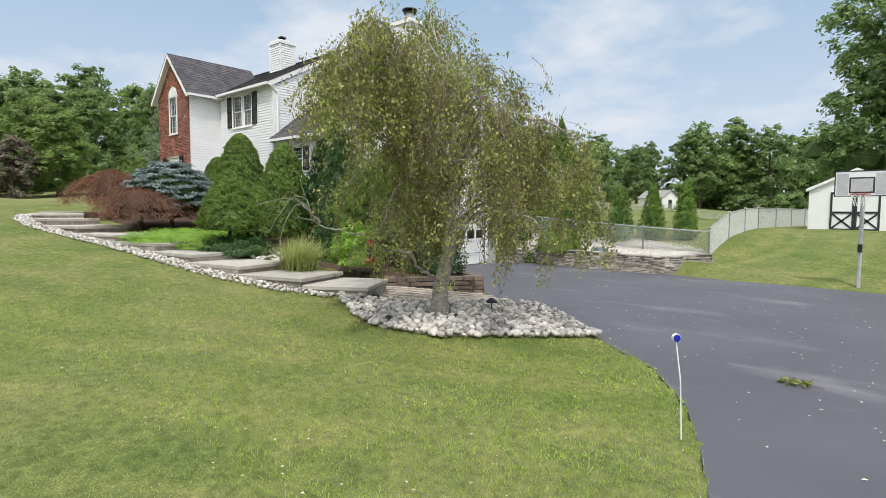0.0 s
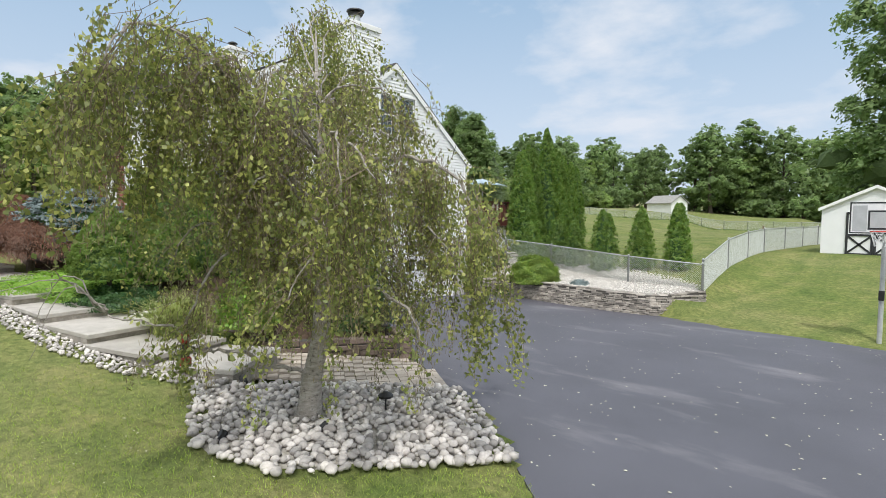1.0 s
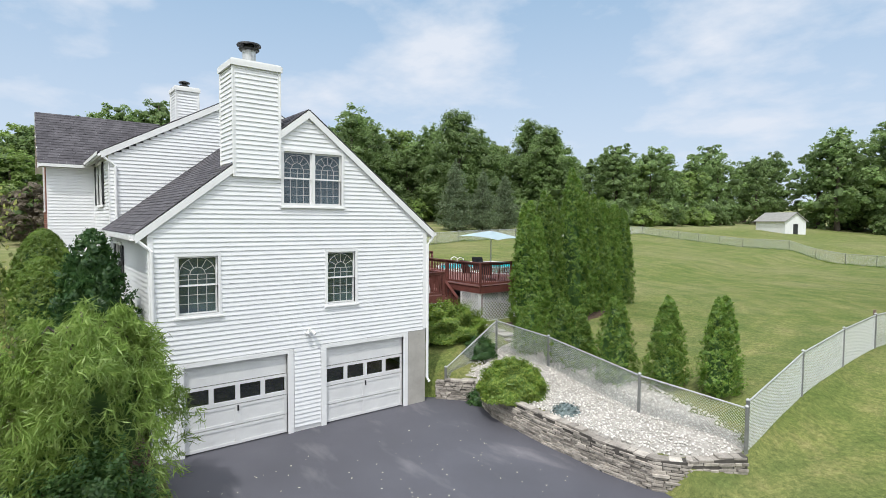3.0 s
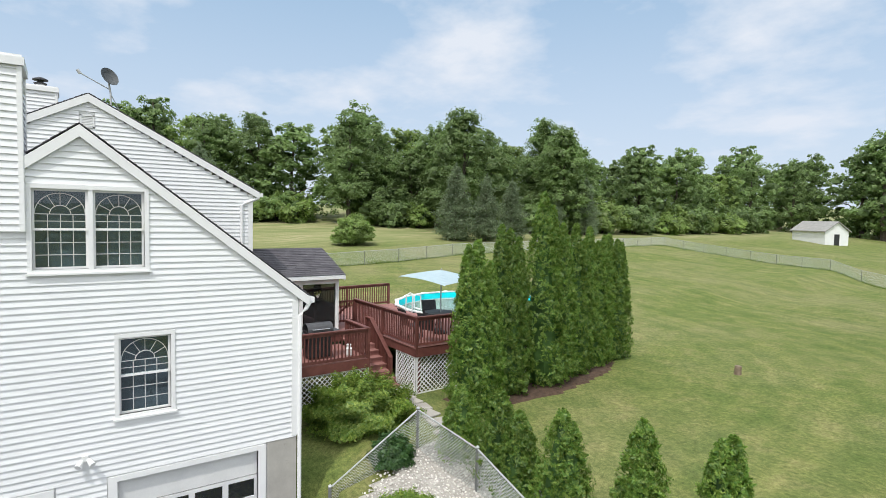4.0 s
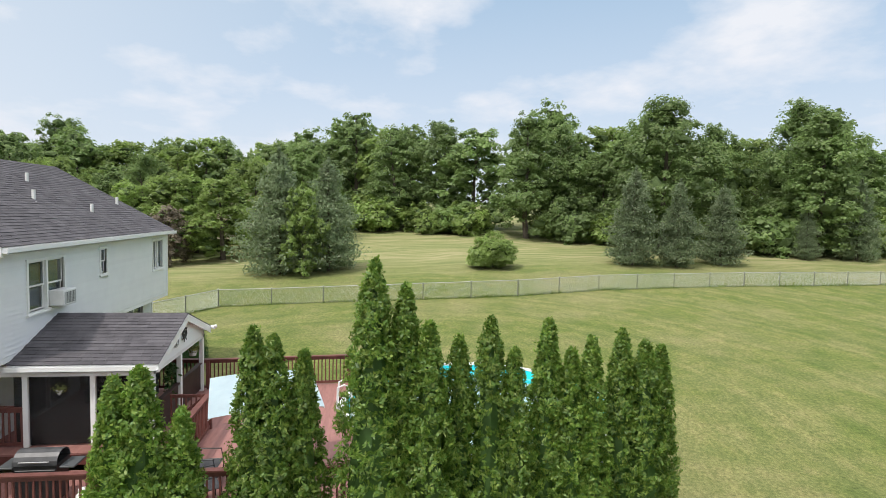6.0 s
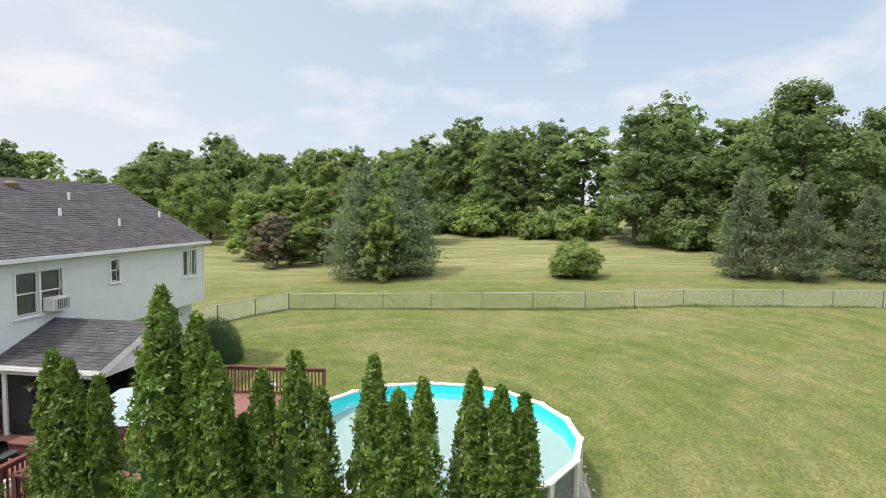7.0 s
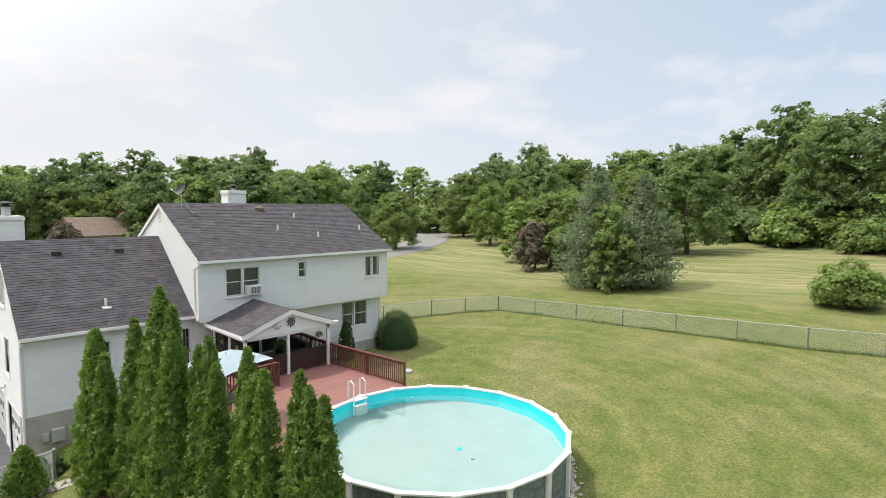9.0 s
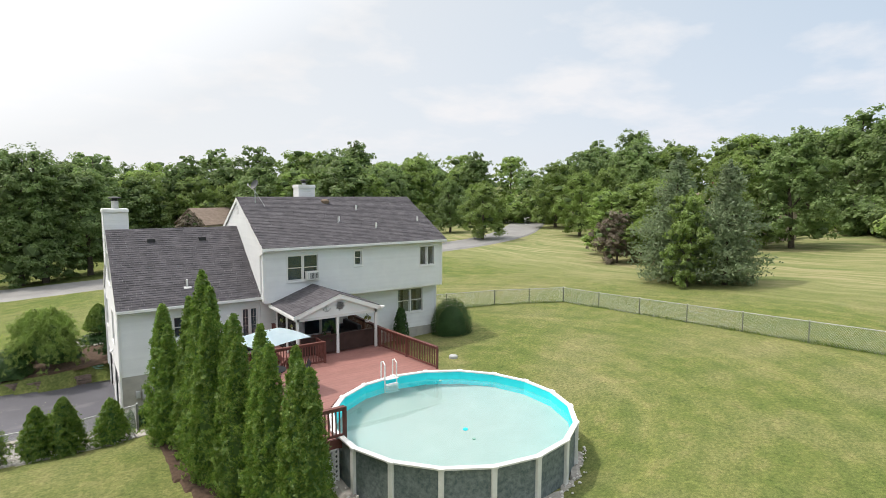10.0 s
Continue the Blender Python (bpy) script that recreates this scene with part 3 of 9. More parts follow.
def build_road():
    line = [(60, -44), (20, -42.5), (5, -40.5), (-15, -36.5), (-30, -33.5), (-44, -34), (-58, -40), (-75, -54), (-95, -72), (-130, -104), (-180, -150)]
    pts = []
    for i in range(len(line) - 1):
        p0, p1, p2, p3 = (Vector(line[max(0, min(len(line) - 1, i + k))]) for k in (-1, 0, 1, 2))
        for s in range(8):
            t = s / 8
            pts.append(0.5 * (2 * p1 + (p2 - p0) * t + (2 * p0 - 5 * p1 + 4 * p2 - p3) * t * t + (3 * p1 - p0 - 3 * p2 + p3) * t ** 3))
    bm = bmesh.new()
    prev = None
    for i in range(len(pts)):
        d = (pts[min(i + 1, len(pts) - 1)] - pts[max(i - 1, 0)]).normalized()
        nrm = Vector((-d.y, d.x))
        row = []
        for s in (-3.9, -3.1, -1.0, 1.0, 3.1, 3.9):
            q = pts[i] + nrm * s
            row.append(bm.verts.new((q.x, q.y, max(ground_height(q.x, q.y), ground_height(pts[i].x, pts[i].y)) + (0.14 if abs(s) < 3.5 else -0.25))))
        if prev:
            for a in range(5):
                bm.faces.new((prev[a], prev[a + 1], row[a + 1], row[a]))
        prev = row
    solo("road", bm, M["road"], "pale grey worn asphalt street curving past lawns", "road", "", "structure")


build_road()


# ---- the house ----
house = thing("house", "two-storey white vinyl-sided house with a two-car garage and dark shingle roofs", "house")


def plane_x(x, s=1):
    return lambda u, d, z: (x + s * d, u, z)


def plane_y(y, s=1):
    return lambda u, d, z: (u, y + s * d, z)


def slabbed(bm, P, u0, u1, d0, d1, z0, z1):
    hexa(bm, [P(u0, d0, z0), P(u1, d0, z0), P(u1, d1, z0), P(u0, d1, z0), P(u0, d0, z1), P(u1, d0, z1), P(u1, d1, z1), P(u0, d1, z1)])


def wall_with_holes(P, u0, u1, z0, z1, holes, gable=None, thick=0.16):
    """A wall of real thickness, pierced by its openings, with a gable on top (peak place, peak height) where it has one."""
    bm = bmesh.new()
    us = sorted({u0, u1, *[h[0] for h in holes if h[2] < z1], *[h[1] for h in holes if h[2] < z1]})
    zs = sorted({z0, z1, *[min(z1, h[2]) for h in holes], *[min(z1, h[3]) for h in holes]})
    us, zs = [u for u in us if u0 <= u <= u1], [z for z in zs if z0 <= z <= z1]
    for a, b in zip(us, us[1:]):
        for c, d in zip(zs, zs[1:]):
            um, zm = (a + b) / 2, (c + d) / 2
            if not any(h[0] < um < h[1] and h[2] < zm < h[3] for h in holes):
                slabbed(bm, P, a, b, -thick, 0, c, d)
    if gable:
        pu, pz = gable

        def cut(z):
            k = (z - z1) / (pz - z1)
            return u0 + (pu - u0) * k, u1 + (pu - u1) * k
        levels = sorted({z1, pz - 0.02, *[z for h in holes for z in (h[2], h[3]) if z1 < z < pz]})
        for c, d in zip(levels, levels[1:]):
            (a0, b0), (a1, b1) = cut(c), cut(d)
            gaps = [h for h in holes if h[2] < (c + d) / 2 < h[3]]
            edges = [(a0, a1)] + [e for h in gaps for e in ((h[0], h[0]), (h[1], h[1]))] + [(b0, b1)]
            for (p, q), (r, s) in zip(edges[0::2], edges[1::2]):
                hexa(bm, [P(p, -thick, c), P(r, -thick, c), P(r, 0, c), P(p, 0, c), P(q, -thick, d), P(s, -thick, d), P(s, 0, d), P(q, 0, d)])
    bmesh.ops.recalc_face_normals(bm, faces=bm.faces)
    bmesh.ops.remove_doubles(bm, verts=bm.verts, dist=0.0005)
    return bm


LAP = 0.112


def side_boards(wall, P, u0, u1, z0, z1, holes, gable=None, mitre=0.02):
    """Lapped vinyl courses, each a board of its own, stopped at the openings and at the rakes."""
    k = 0
    lip = 0.026 if P(0, 1, 0)[1] - P(0, 0, 0)[1] > 0.5 else 0.031
    top = gable[1] if gable else z1
    while z0 + k * LAP < top - 0.03:
        za = z0 + k * LAP
        zb = min(za + LAP + 0.004, top)
        k += 1
        zm = (za + zb) / 2
        a, b = u0, u1
        if gable and zm > z1:
            f = (zm - z1) / (gable[1] - z1)
            a, b = u0 + (gable[0] - u0) * f, u1 + (gable[0] - u1) * f
        spans = [(a, b)]
        for h in holes:
            if min(zb, h[3]) - max(za, h[2]) > 0.3 * LAP:
                nxt = []
                for s, e in spans:
                    if h[0] > s + 0.02 and h[0] < e:
                        nxt.append((s, min(e, h[0])))
                    if h[1] < e - 0.02 and h[1] > s:
                        nxt.append((max(s, h[1]), e))
                    if h[1] <= s or h[0] >= e:
                        nxt.append((s, e))
                spans = nxt
        for s, e in spans:
            if e - s < 0.05:
                continue
            v = [P(s, 0.001, za), P(e, 0.001, za), P(e, lip, za + 0.003), P(s, lip, za + 0.003), P(s, 0.001, zb), P(e, 0.001, zb), P(e, 0.007, zb), P(s, 0.007, zb)]
            me = mesh_of("siding_board", v, CUBE, M["siding"])
            ob = new("siding_board", me)
            ob.parent = wall


def strip(name, P, u0, u1, d0, d1, z0, z1, material, parent, label=""):
    bm = bmesh.new()
    slabbed(bm, P, u0, u1, d0, d1, z0, z1)
    return part(name, bm, material, parent, label)


def window(P, u0, u1, z0, z1, kind="double_hung", grid=(3, 3), fan=False, curtain=False, label="white framed window"):
    """A window unit in its opening: casing, sill, sashes, bars and panes."""
    c = 0.07
    bm = bmesh.new()
    for a, b, d, e in ((u0 - c, u1 + c, z1, z1 + c), (u0 - c, u1 + c, z0 - c, z0), (u0 - c, u0, z0, z1), (u1, u1 + c, z0, z1)):
        slabbed(bm, P, a, b, -0.10, 0.045, d, e)
    frame_ob = part("window", bm, M["trim"], house, label)
    strip("sill", P, u0 - c - 0.03, u1 + c + 0.03, 0.0, 0.075, z0 - c - 0.02, z0 - c + 0.015, M["trim"], frame_ob)
    lights = [(u0, u1)]
    if kind in ("twin", "slider"):
        m = (u0 + u1) / 2
        lights = [(u0, m - 0.035), (m + 0.035, u1)]
        strip("mullion", P, m - 0.035, m + 0.035, -0.10, 0.035, z0, z1, M["trim"], frame_ob)
    for a, b in lights:
        halves = [(z0, z1, -0.05)] if kind == "slider" else [(z0, (z0 + z1) / 2 + 0.02, -0.075), ((z0 + z1) / 2 - 0.02, z1, -0.045)]
        for n, (c0, c1, d) in enumerate(halves):
            r = 0.038
            sb = bmesh.new()
            for p, q, s, t in ((a, b, c0, c0 + r), (a, b, c1 - r, c1), (a, a + r, c0 + r, c1 - r), (b - r, b, c0 + r, c1 - r)):
                slabbed(sb, P, p, q, d - 0.02, d + 0.02, s, t)
            part("sash", sb, M["trim"], frame_ob)
            gb = bmesh.new()
            slabbed(gb, P, a + r, b - r, d - 0.004, d + 0.004, c0 + r, c1 - r)
            bmesh.ops.recalc_face_normals(gb, faces=gb.faces)
            pane = part("pane", gb, M["glass"], frame_ob)
            pane.visible_shadow = False
            if grid:
                mb = bmesh.new()
                w = 0.006
                if fan and n == 1:
                    # half-round fan over a band of small lights
                    cu, cz, rad = (a + b) / 2, c0 + r + (c1 - c0) * 0.34, (b - a) / 2 - r
                    for ring in (1.0, 0.42):
                        seg = 14
                        for i in range(seg):
                            t0, t1 = math.pi * i / seg, math.pi * (i + 1) / seg
                            q = [(cu + math.cos(t) * (rad * ring + o), cz + math.sin(t) * (rad * ring + o)) for t in (t0, t1) for o in (-w, w)]
                            hexa(mb, [P(q[0][0], d, q[0][1]), P(q[2][0], d, q[2][1]), P(q[3][0], d, q[3][1]), P(q[1][0], d, q[1][1]),
                                      P(q[0][0], d + 0.014, q[0][1]), P(q[2][0], d + 0.014, q[2][1]), P(q[3][0], d + 0.014, q[3][1]), P(q[1][0], d + 0.014, q[1][1])])
                    for i in range(1, 6):
                        t = math.pi * i / 6
                        co, si = math.cos(t), math.sin(t)
                        q = [(cu + co * rr - si * o, cz + si * rr + co * o) for rr in (rad * 0.42, rad) for o in (-w * 0.8, w * 0.8)]
                        hexa(mb, [P(q[0][0], d, q[0][1]), P(q[2][0], d, q[2][1]), P(q[3][0], d, q[3][1]), P(q[1][0], d, q[1][1]),
                                  P(q[0][0], d + 0.014, q[0][1]), P(q[2][0], d + 0.014, q[2][1]), P(q[3][0], d + 0.014, q[3][1]), P(q[1][0], d + 0.014, q[1][1])])
                    slabbed(mb, P, a + r, b - r, d, d + 0.014, cz - w, cz + w)
                    slabbed(mb, P, a + r, b - r, d, d + 0.014, (c0 + r + cz) / 2 - w, (c0 + r + cz) / 2 + w)
                    for i in range(1, 4):
                        g = a + r + (b - a - 2 * r) * i / 4
                        slabbed(mb, P, g - w, g + w, d, d + 0.014, c0 + r, cz)
                else:
                    nu, nz = grid
                    for i in range(1, nu):
                        g = a + r + (b - a - 2 * r) * i / nu
                        slabbed(mb, P, g - w, g + w, d, d + 0.014, c0 + r, c1 - r)
                    for i in range(1, nz):
                        g = c0 + r + (c1 - c0 - 2 * r) * i / nz
                        slabbed(mb, P, a + r, b - r, d, d + 0.014, g - w, g + w)
                bmesh.ops.translate(mb, verts=mb.verts, vec=Vector(P(0, 0.001, 0)) - Vector(P(0, 0, 0)))
                part("muntin", mb, M["muntin"], frame_ob)
        if not curtain:
            # flat board added behind the glass; its blue-grey gives the panes' dark tone
            bl = bmesh.new()
            slabbed(bl, P, a, b, -0.156, -0.150, z0, z1)
            part("blind", bl, M["blind"], frame_ob)
        if curtain:
            cb = bmesh.new()
            nfold = 14
            for s0, s1 in ((a, a + (b - a) * 0.36), (b - (b - a) * 0.36, b)):
                for i in range(nfold):
                    p, q = s0 + (s1 - s0) * i / nfold, s0 + (s1 - s0) * (i + 1) / nfold
                    d = -0.2 - 0.025 * (i % 2)
                    slabbed(cb, P, p, q, d - 0.01, d, z0 + 0.05, z1)
            part("curtain", cb, M["curtain"], frame_ob)
    return frame_ob


def shutters(P, u0, u1, z0, z1):
    for a, b in ((u0 - 0.46, u0 - 0.09), (u1 + 0.09, u1 + 0.46)):
        bm = bmesh.new()
        for p, q, s, t in ((a, a + 0.05, z0, z1), (b - 0.05, b, z0, z1), (a, b, z0, z0 + 0.07), (a, b, z1 - 0.07, z1), (a, b, (z0 + z1) / 2 - 0.04, (z0 + z1) / 2 + 0.04)):
            slabbed(bm, P, p, q, 0.026, 0.062, s, t)
        n = int((z1 - z0) / 0.045)
        for i in range(n):
            z = z0 + (z1 - z0) * (i + 0.5) / n
            hexa(bm, [P(a + 0.05, 0.028, z - 0.02), P(b - 0.05, 0.028, z - 0.02), P(b - 0.05, 0.05, z - 0.024), P(a + 0.05, 0.05, z - 0.024),
                      P(a + 0.05, 0.028, z + 0.012), P(b - 0.05, 0.028, z + 0.012), P(b - 0.05, 0.034, z + 0.014), P(a + 0.05, 0.034, z + 0.014)])
        part("shutter", bm, M["shutter"], house, "dark louvred shutter")


TAB = [(0, 0, 0.002), (1, 0, 0.002), (1, 1, -0.004), (0, 1, -0.004), (0, 0, 0.018), (1, 0, 0.018), (1, 1, 0.006), (0, 1, 0.006)]


def shingled(roof, corner, along, up, length, height, seed, single=None, cut=None):
    """Courses of shingle tabs over a roof plane: one mesh, or pieces of their own within the stretch given by single."""
    rng = random.Random(seed)
    along, up = Vector(along).normalized(), Vector(up).normalized()
    out = along.cross(up).normalized()
    if out.z < 0:
        out = -out
    corner = Vector(corner)
    lap, wide = 0.142, 0.32
    verts, faces = [], []
    piece = None
    n = int(height / lap)
    for k in range(n + 1):
        h0 = k * lap
        h1 = min(height, h0 + lap + 0.03)
        off = -wide * rng.random()
        while off < length:
            w = wide * rng.choice((0.5, 0.75, 1.0, 1.0, 1.25))
            a, b = max(0.0, off), min(length, off + w - 0.006)
            off += w
            if b - a < 0.03:
                continue
            mid = corner + along * (a + b) / 2 + up * (h0 + h1) / 2
            if cut and cut(mid):
                continue
            lift = rng.uniform(0, 0.006)
            if single and single(mid):
                if piece is None:
                    piece = mesh_of("shingle", TAB, CUBE, M["shingle_piece"])
                ob = new("shingle", piece)
                ob.parent = roof
                o = corner + along * a + up * h0 + out * lift
                m = Matrix.Identity(4)
                for i, (ax, ln) in enumerate(((along, b - a), (up, h1 - h0), (out, 1.0))):
                    for r in range(3):
                        m[r][i] = ax[r] * ln
                m.translation = o
                ob.matrix_basis = m
                continue
            base = len(verts)
            for tx, ty, tz in TAB:
                verts.append(corner + along * (a + (b - a) * tx) + up * (h0 + (h1 - h0) * ty) + out * (tz + lift))
            faces += [tuple(base + i for i in f) for f in CUBE[1:]]
    ob = part("shingles", (verts, faces), M["shingle"], roof)
    tagged(ob, "", "", "", "stuff")


def gable_roof(name, axis, r0, r1, c0, c1, eave, peak, over=0.3, ends=(0.2, 0.2), thick=0.16, seed=1, single=None, cut=None, label="", rake=(True, True), gap=None):
    """A gable roof with its ridge along axis x or y from r0 to r1, over walls at c0 and c1. Deck, shingles, fascias, rake boards."""
    mid = (c0 + c1) / 2
    slope = (peak - eave) / (mid - c0)
    e0, e1 = c0 - over, c1 + over
    ze = eave - slope * over
    s, t = r0 - ends[0], r1 + ends[1]

    def W(r, c, z):
        return (r, c, z) if axis == "x" else (c, r, z)
    bm = bmesh.new()
    for e in (e0, e1):
        hexa(bm, [W(s, e, ze - thick), W(t, e, ze - thick), W(t, mid, peak - thick), W(s, mid, peak - thick), W(s, e, ze), W(t, e, ze), W(t, mid, peak), W(s, mid, peak)])
    bmesh.ops.recalc_face_normals(bm, faces=bm.faces)
    roof = part(name, bm, M["trim"], house, label or "dark grey asphalt shingle roof")
    for n, e in enumerate((e0, e1)):
        rise = Vector(W(0, mid - e, peak - ze))
        shingled(roof, Vector(W(s - 0.03, e - 0.03 * (1 if e > mid else -1) * -1, ze)), W(1, 0, 0), rise, t - s + 0.06, rise.length + 0.02, seed * 10 + n, single if n else None, cut)
        # gutter along the eave
        sgn = 1 if e > mid else -1
        gb = bmesh.new()
        for a, b, lo, hi in ((0.0, 0.012, -0.13, 0.0), (0.0, 0.12, -0.13, -0.115), (0.105, 0.12, -0.13, -0.01)):
            hexa(gb, [W(s, e + sgn * a, ze + lo - 0.01), W(t, e + sgn * a, ze + lo - 0.01), W(t, e + sgn * b, ze + lo - 0.01), W(s, e + sgn * b, ze + lo - 0.01),
                      W(s, e + sgn * a, ze + hi - 0.01), W(t, e + sgn * a, ze + hi - 0.01), W(t, e + sgn * b, ze + hi - 0.01), W(s, e + sgn * b, ze + hi - 0.01)])
        part("gutter", gb, M["trim"], roof, "white aluminium gutter")
        for flag, r in zip(rake, (s, t)):
            if not flag:
                continue
            o = -0.03 if r == s else 0.03
            # the board stops either side of a chimney that stands in the gable
            runs = [(e, mid)]
            if gap and min(e, mid) < gap[0] and gap[1] < max(e, mid):
                runs = [(e, gap[0]), (gap[1], mid)]
            for ca, cb in runs:
                za, zb = (ze + (peak - ze) * (c - e) / (mid - e) for c in (ca, cb))
                rb = bmesh.new()
                hexa(rb, [W(r, ca, za - 0.2), W(r + o, ca, za - 0.2), W(r + o, cb, zb - 0.2), W(r, cb, zb - 0.2), W(r, ca, za), W(r + o, ca, za), W(r + o, cb, zb), W(r, cb, zb)])
                bmesh.ops.recalc_face_normals(rb, faces=rb.faces)
                part("rake_board", rb, M["trim"], roof)
    # ridge caps
    rc = bmesh.new()
    k = s
    while k < t - 0.1:
        q = min(t, k + 0.3)
        for sg in (-1, 1):
            hexa(rc, [W(k, mid, peak + 0.022), W(q, mid, peak + 0.03), W(q, mid + sg * 0.15, peak - slope * 0.15 + 0.03), W(k, mid + sg * 0.15, peak - slope * 0.15 + 0.022),
                      W(k, mid, peak + 0.036), W(q, mid, peak + 0.036), W(q, mid + sg * 0.15, peak - slope * 0.15 + 0.036), W(k, mid + sg * 0.15, peak - slope * 0.15 + 0.034)])
        k += 0.28
    tagged(part("ridge_cap", rc, M["shingle"], roof), kind="stuff")
    return roof


GY0, GY1, GRIDGE = -7.55, 0.0, 8.42
MX0, MX1, MY0, MY1, MRIDGE = -16.2, -5.95, -7.6, 0.70, 9.98

# garage gable wall with two doors
g_front = plane_x(0.0)
DOOR_HOLES = [(-3.30, -0.80, -0.1, 2.12), (-6.88, -4.38, -0.1, 2.12)]
G_WINS = [(-6.96, -6.08, 3.36, 4.72), (-3.25, -2.41, 3.32, 4.72), (-4.45, -2.82, 5.98, 7.33)]
w = part("wall", wall_with_holes(g_front, GY0, GY1, -0.1, 5.29, DOOR_HOLES + G_WINS, ((GY0 + GY1) / 2, GRIDGE - 0.18)), M["wall"], house, "white sided garage gable wall")
side_boards(w, g_front, GY0, GY1, 0.12, 5.29, [(h[0] - 0.07, h[1] + 0.07, h[2] - 0.07, h[3] + 0.07) for h in G_WINS] + [(-3.46, -0.62, 0, 2.2), (-7.04, -4.2, 0, 2.2), (-0.62, 0.2, -1, 2.28)], ((GY0 + GY1) / 2, GRIDGE - 0.18))
strip("foundation", g_front, -0.62, -0.0, 0.0, 0.02, -0.1, 2.27, M["concrete"], house, "grey concrete foundation wall")
window(g_front, *G_WINS[0], fan=True, grid=(4, 3), curtain=False)
window(g_front, *G_WINS[1], fan=True, grid=(4, 3))
window(g_front, *G_WINS[2], kind="twin", fan=True, grid=(4, 3))
for a, b in ((GY0 - 0.02, GY0 + 0.10), (-0.10, 0.03)):
    strip("corner_post", g_front, a, b, 0.002, 0.035, 2.28 if b > -1 else 0.1, 5.2, M["trim"], house)

# garage doors: jambs, raised panels, a row of dark lights
for n, (a, b, lo, hi) in enumerate(DOOR_HOLES):
    jb = bmesh.new()
    for p, q, s, t in ((a - 0.15, a, 0, hi + 0.10), (b, b + 0.15, 0, hi + 0.10), (a, b, hi, hi + 0.10)):
        slabbed(jb, g_front, p, q, -0.12, 0.04, s, t)
    part("door_casing", jb, M["trim"], house, "white painted door casing with worn feet")
    db = bmesh.new()
    rows = [(0.03, 0.50), (0.52, 1.02), (1.04, 1.58), (1.60, 2.12)]
    for s, t in rows:
        if s == 1.04:
            wd = (b - a) / 4
            for i in range(4):
                l, r = a + i * wd, a + (i + 1) * wd
                for p, q, c, d in ((l, r, s, s + 0.10), (l, r, t - 0.07, t), (l, l + 0.055, s + 0.10, t - 0.07), (r - 0.055, r, s + 0.10, t - 0.07)):
                    slabbed(db, g_front, p, q, -0.10, -0.055, c, d)
        else:
            slabbed(db, g_front, a, b, -0.10, -0.065, s, t)
            if s < 1.0:
                for i in range(2):
                    l, r = a + (b - a) * i / 2, a + (b - a) * (i + 1) / 2
                    for p, q, c, d in ((l, r, s, s + 0.07), (l, r, t - 0.07, t), (l, l + 0.08, s + 0.07, t - 0.07), (r - 0.08, r, s + 0.07, t - 0.07)):
                        slabbed(db, g_front, p, q, -0.065, -0.052, c, d)
    door = part("garage_door", db, M["garage_door"], house, "closed off-white sectional garage door")
    for i in range(4):
        wd = (b - a) / 4
        gb = bmesh.new()
        slabbed(gb, g_front, a + i * wd + 0.055, a + (i + 1) * wd - 0.055, -0.085, -0.078, 1.14, 1.51)
        bmesh.ops.recalc_face_normals(gb, faces=gb.faces)
        part("pane", gb, M["glass"], door).visible_shadow = False
    strip("handle", g_front, (a + b) / 2 - 0.02, (a + b) / 2 + 0.02, -0.06, -0.03, 0.86, 1.0, M["black"], door)
# twin flood lamp between the doors
fl = bmesh.new()
tube(fl, [(0.03, -3.78, 2.66), (0.07, -3.78, 2.66)], 0.06, 10)
for sg in (-1, 1):
    tube(fl, [(0.06, -3.78 + sg * 0.05, 2.64), (0.16, -3.78 + sg * 0.11, 2.57)], [0.035, 0.055], 10)
part("flood_lamp", fl, M["plastic"], house, "white twin flood lamp on the siding")

# other garage walls
g_rear, g_side = plane_y(0.0), plane_y(GY0, -1)
R_HOLES = [(-2.78, -2.12, 3.72, 4.66), (-5.80, -5.10, 2.62, 4.70)]
w = part("wall", wall_with_holes(g_rear, MX1, -0.16, -0.1, 5.18, R_HOLES), M["wall"], house, "white sided garage back wall")
side_boards(w, g_rear, MX1, 0.0, 2.30, 5.16, [(h[0] - 0.07, h[1] + 0.07, h[2] - 0.07, h[3] + 0.07) for h in R_HOLES])
strip("foundation", g_rear, MX1, -0.01, 0.001, 0.02, 0.3, 2.29, M["concrete"], house, "grey concrete foundation wall")
window(g_rear, *R_HOLES[0], grid=None)
window(g_rear, *R_HOLES[1], kind="slider", grid=(2, 5), label="glazed back door with white grid")
strip("corner_post", g_rear, -0.09, 0.03, 0.003, 0.035, 2.3, 5.16, M["trim"], house)
F_HOLES = [(-4.9, -4.0, 3.9, 4.85)]
w = part("wall", wall_with_holes(g_side, MX1, -0.16, -0.1, 5.18, F_HOLES), M["wall"], house, "white sided garage front wall")
side_boards(w, g_side, MX1, 0.0, 0.9, 5.16, [(h[0] - 0.07, h[1] + 0.07, h[2] - 0.07, h[3] + 0.07) for h in F_HOLES])
window(g_side, *F_HOLES[0], grid=(3, 3))
shutters(g_side, *F_HOLES[0])

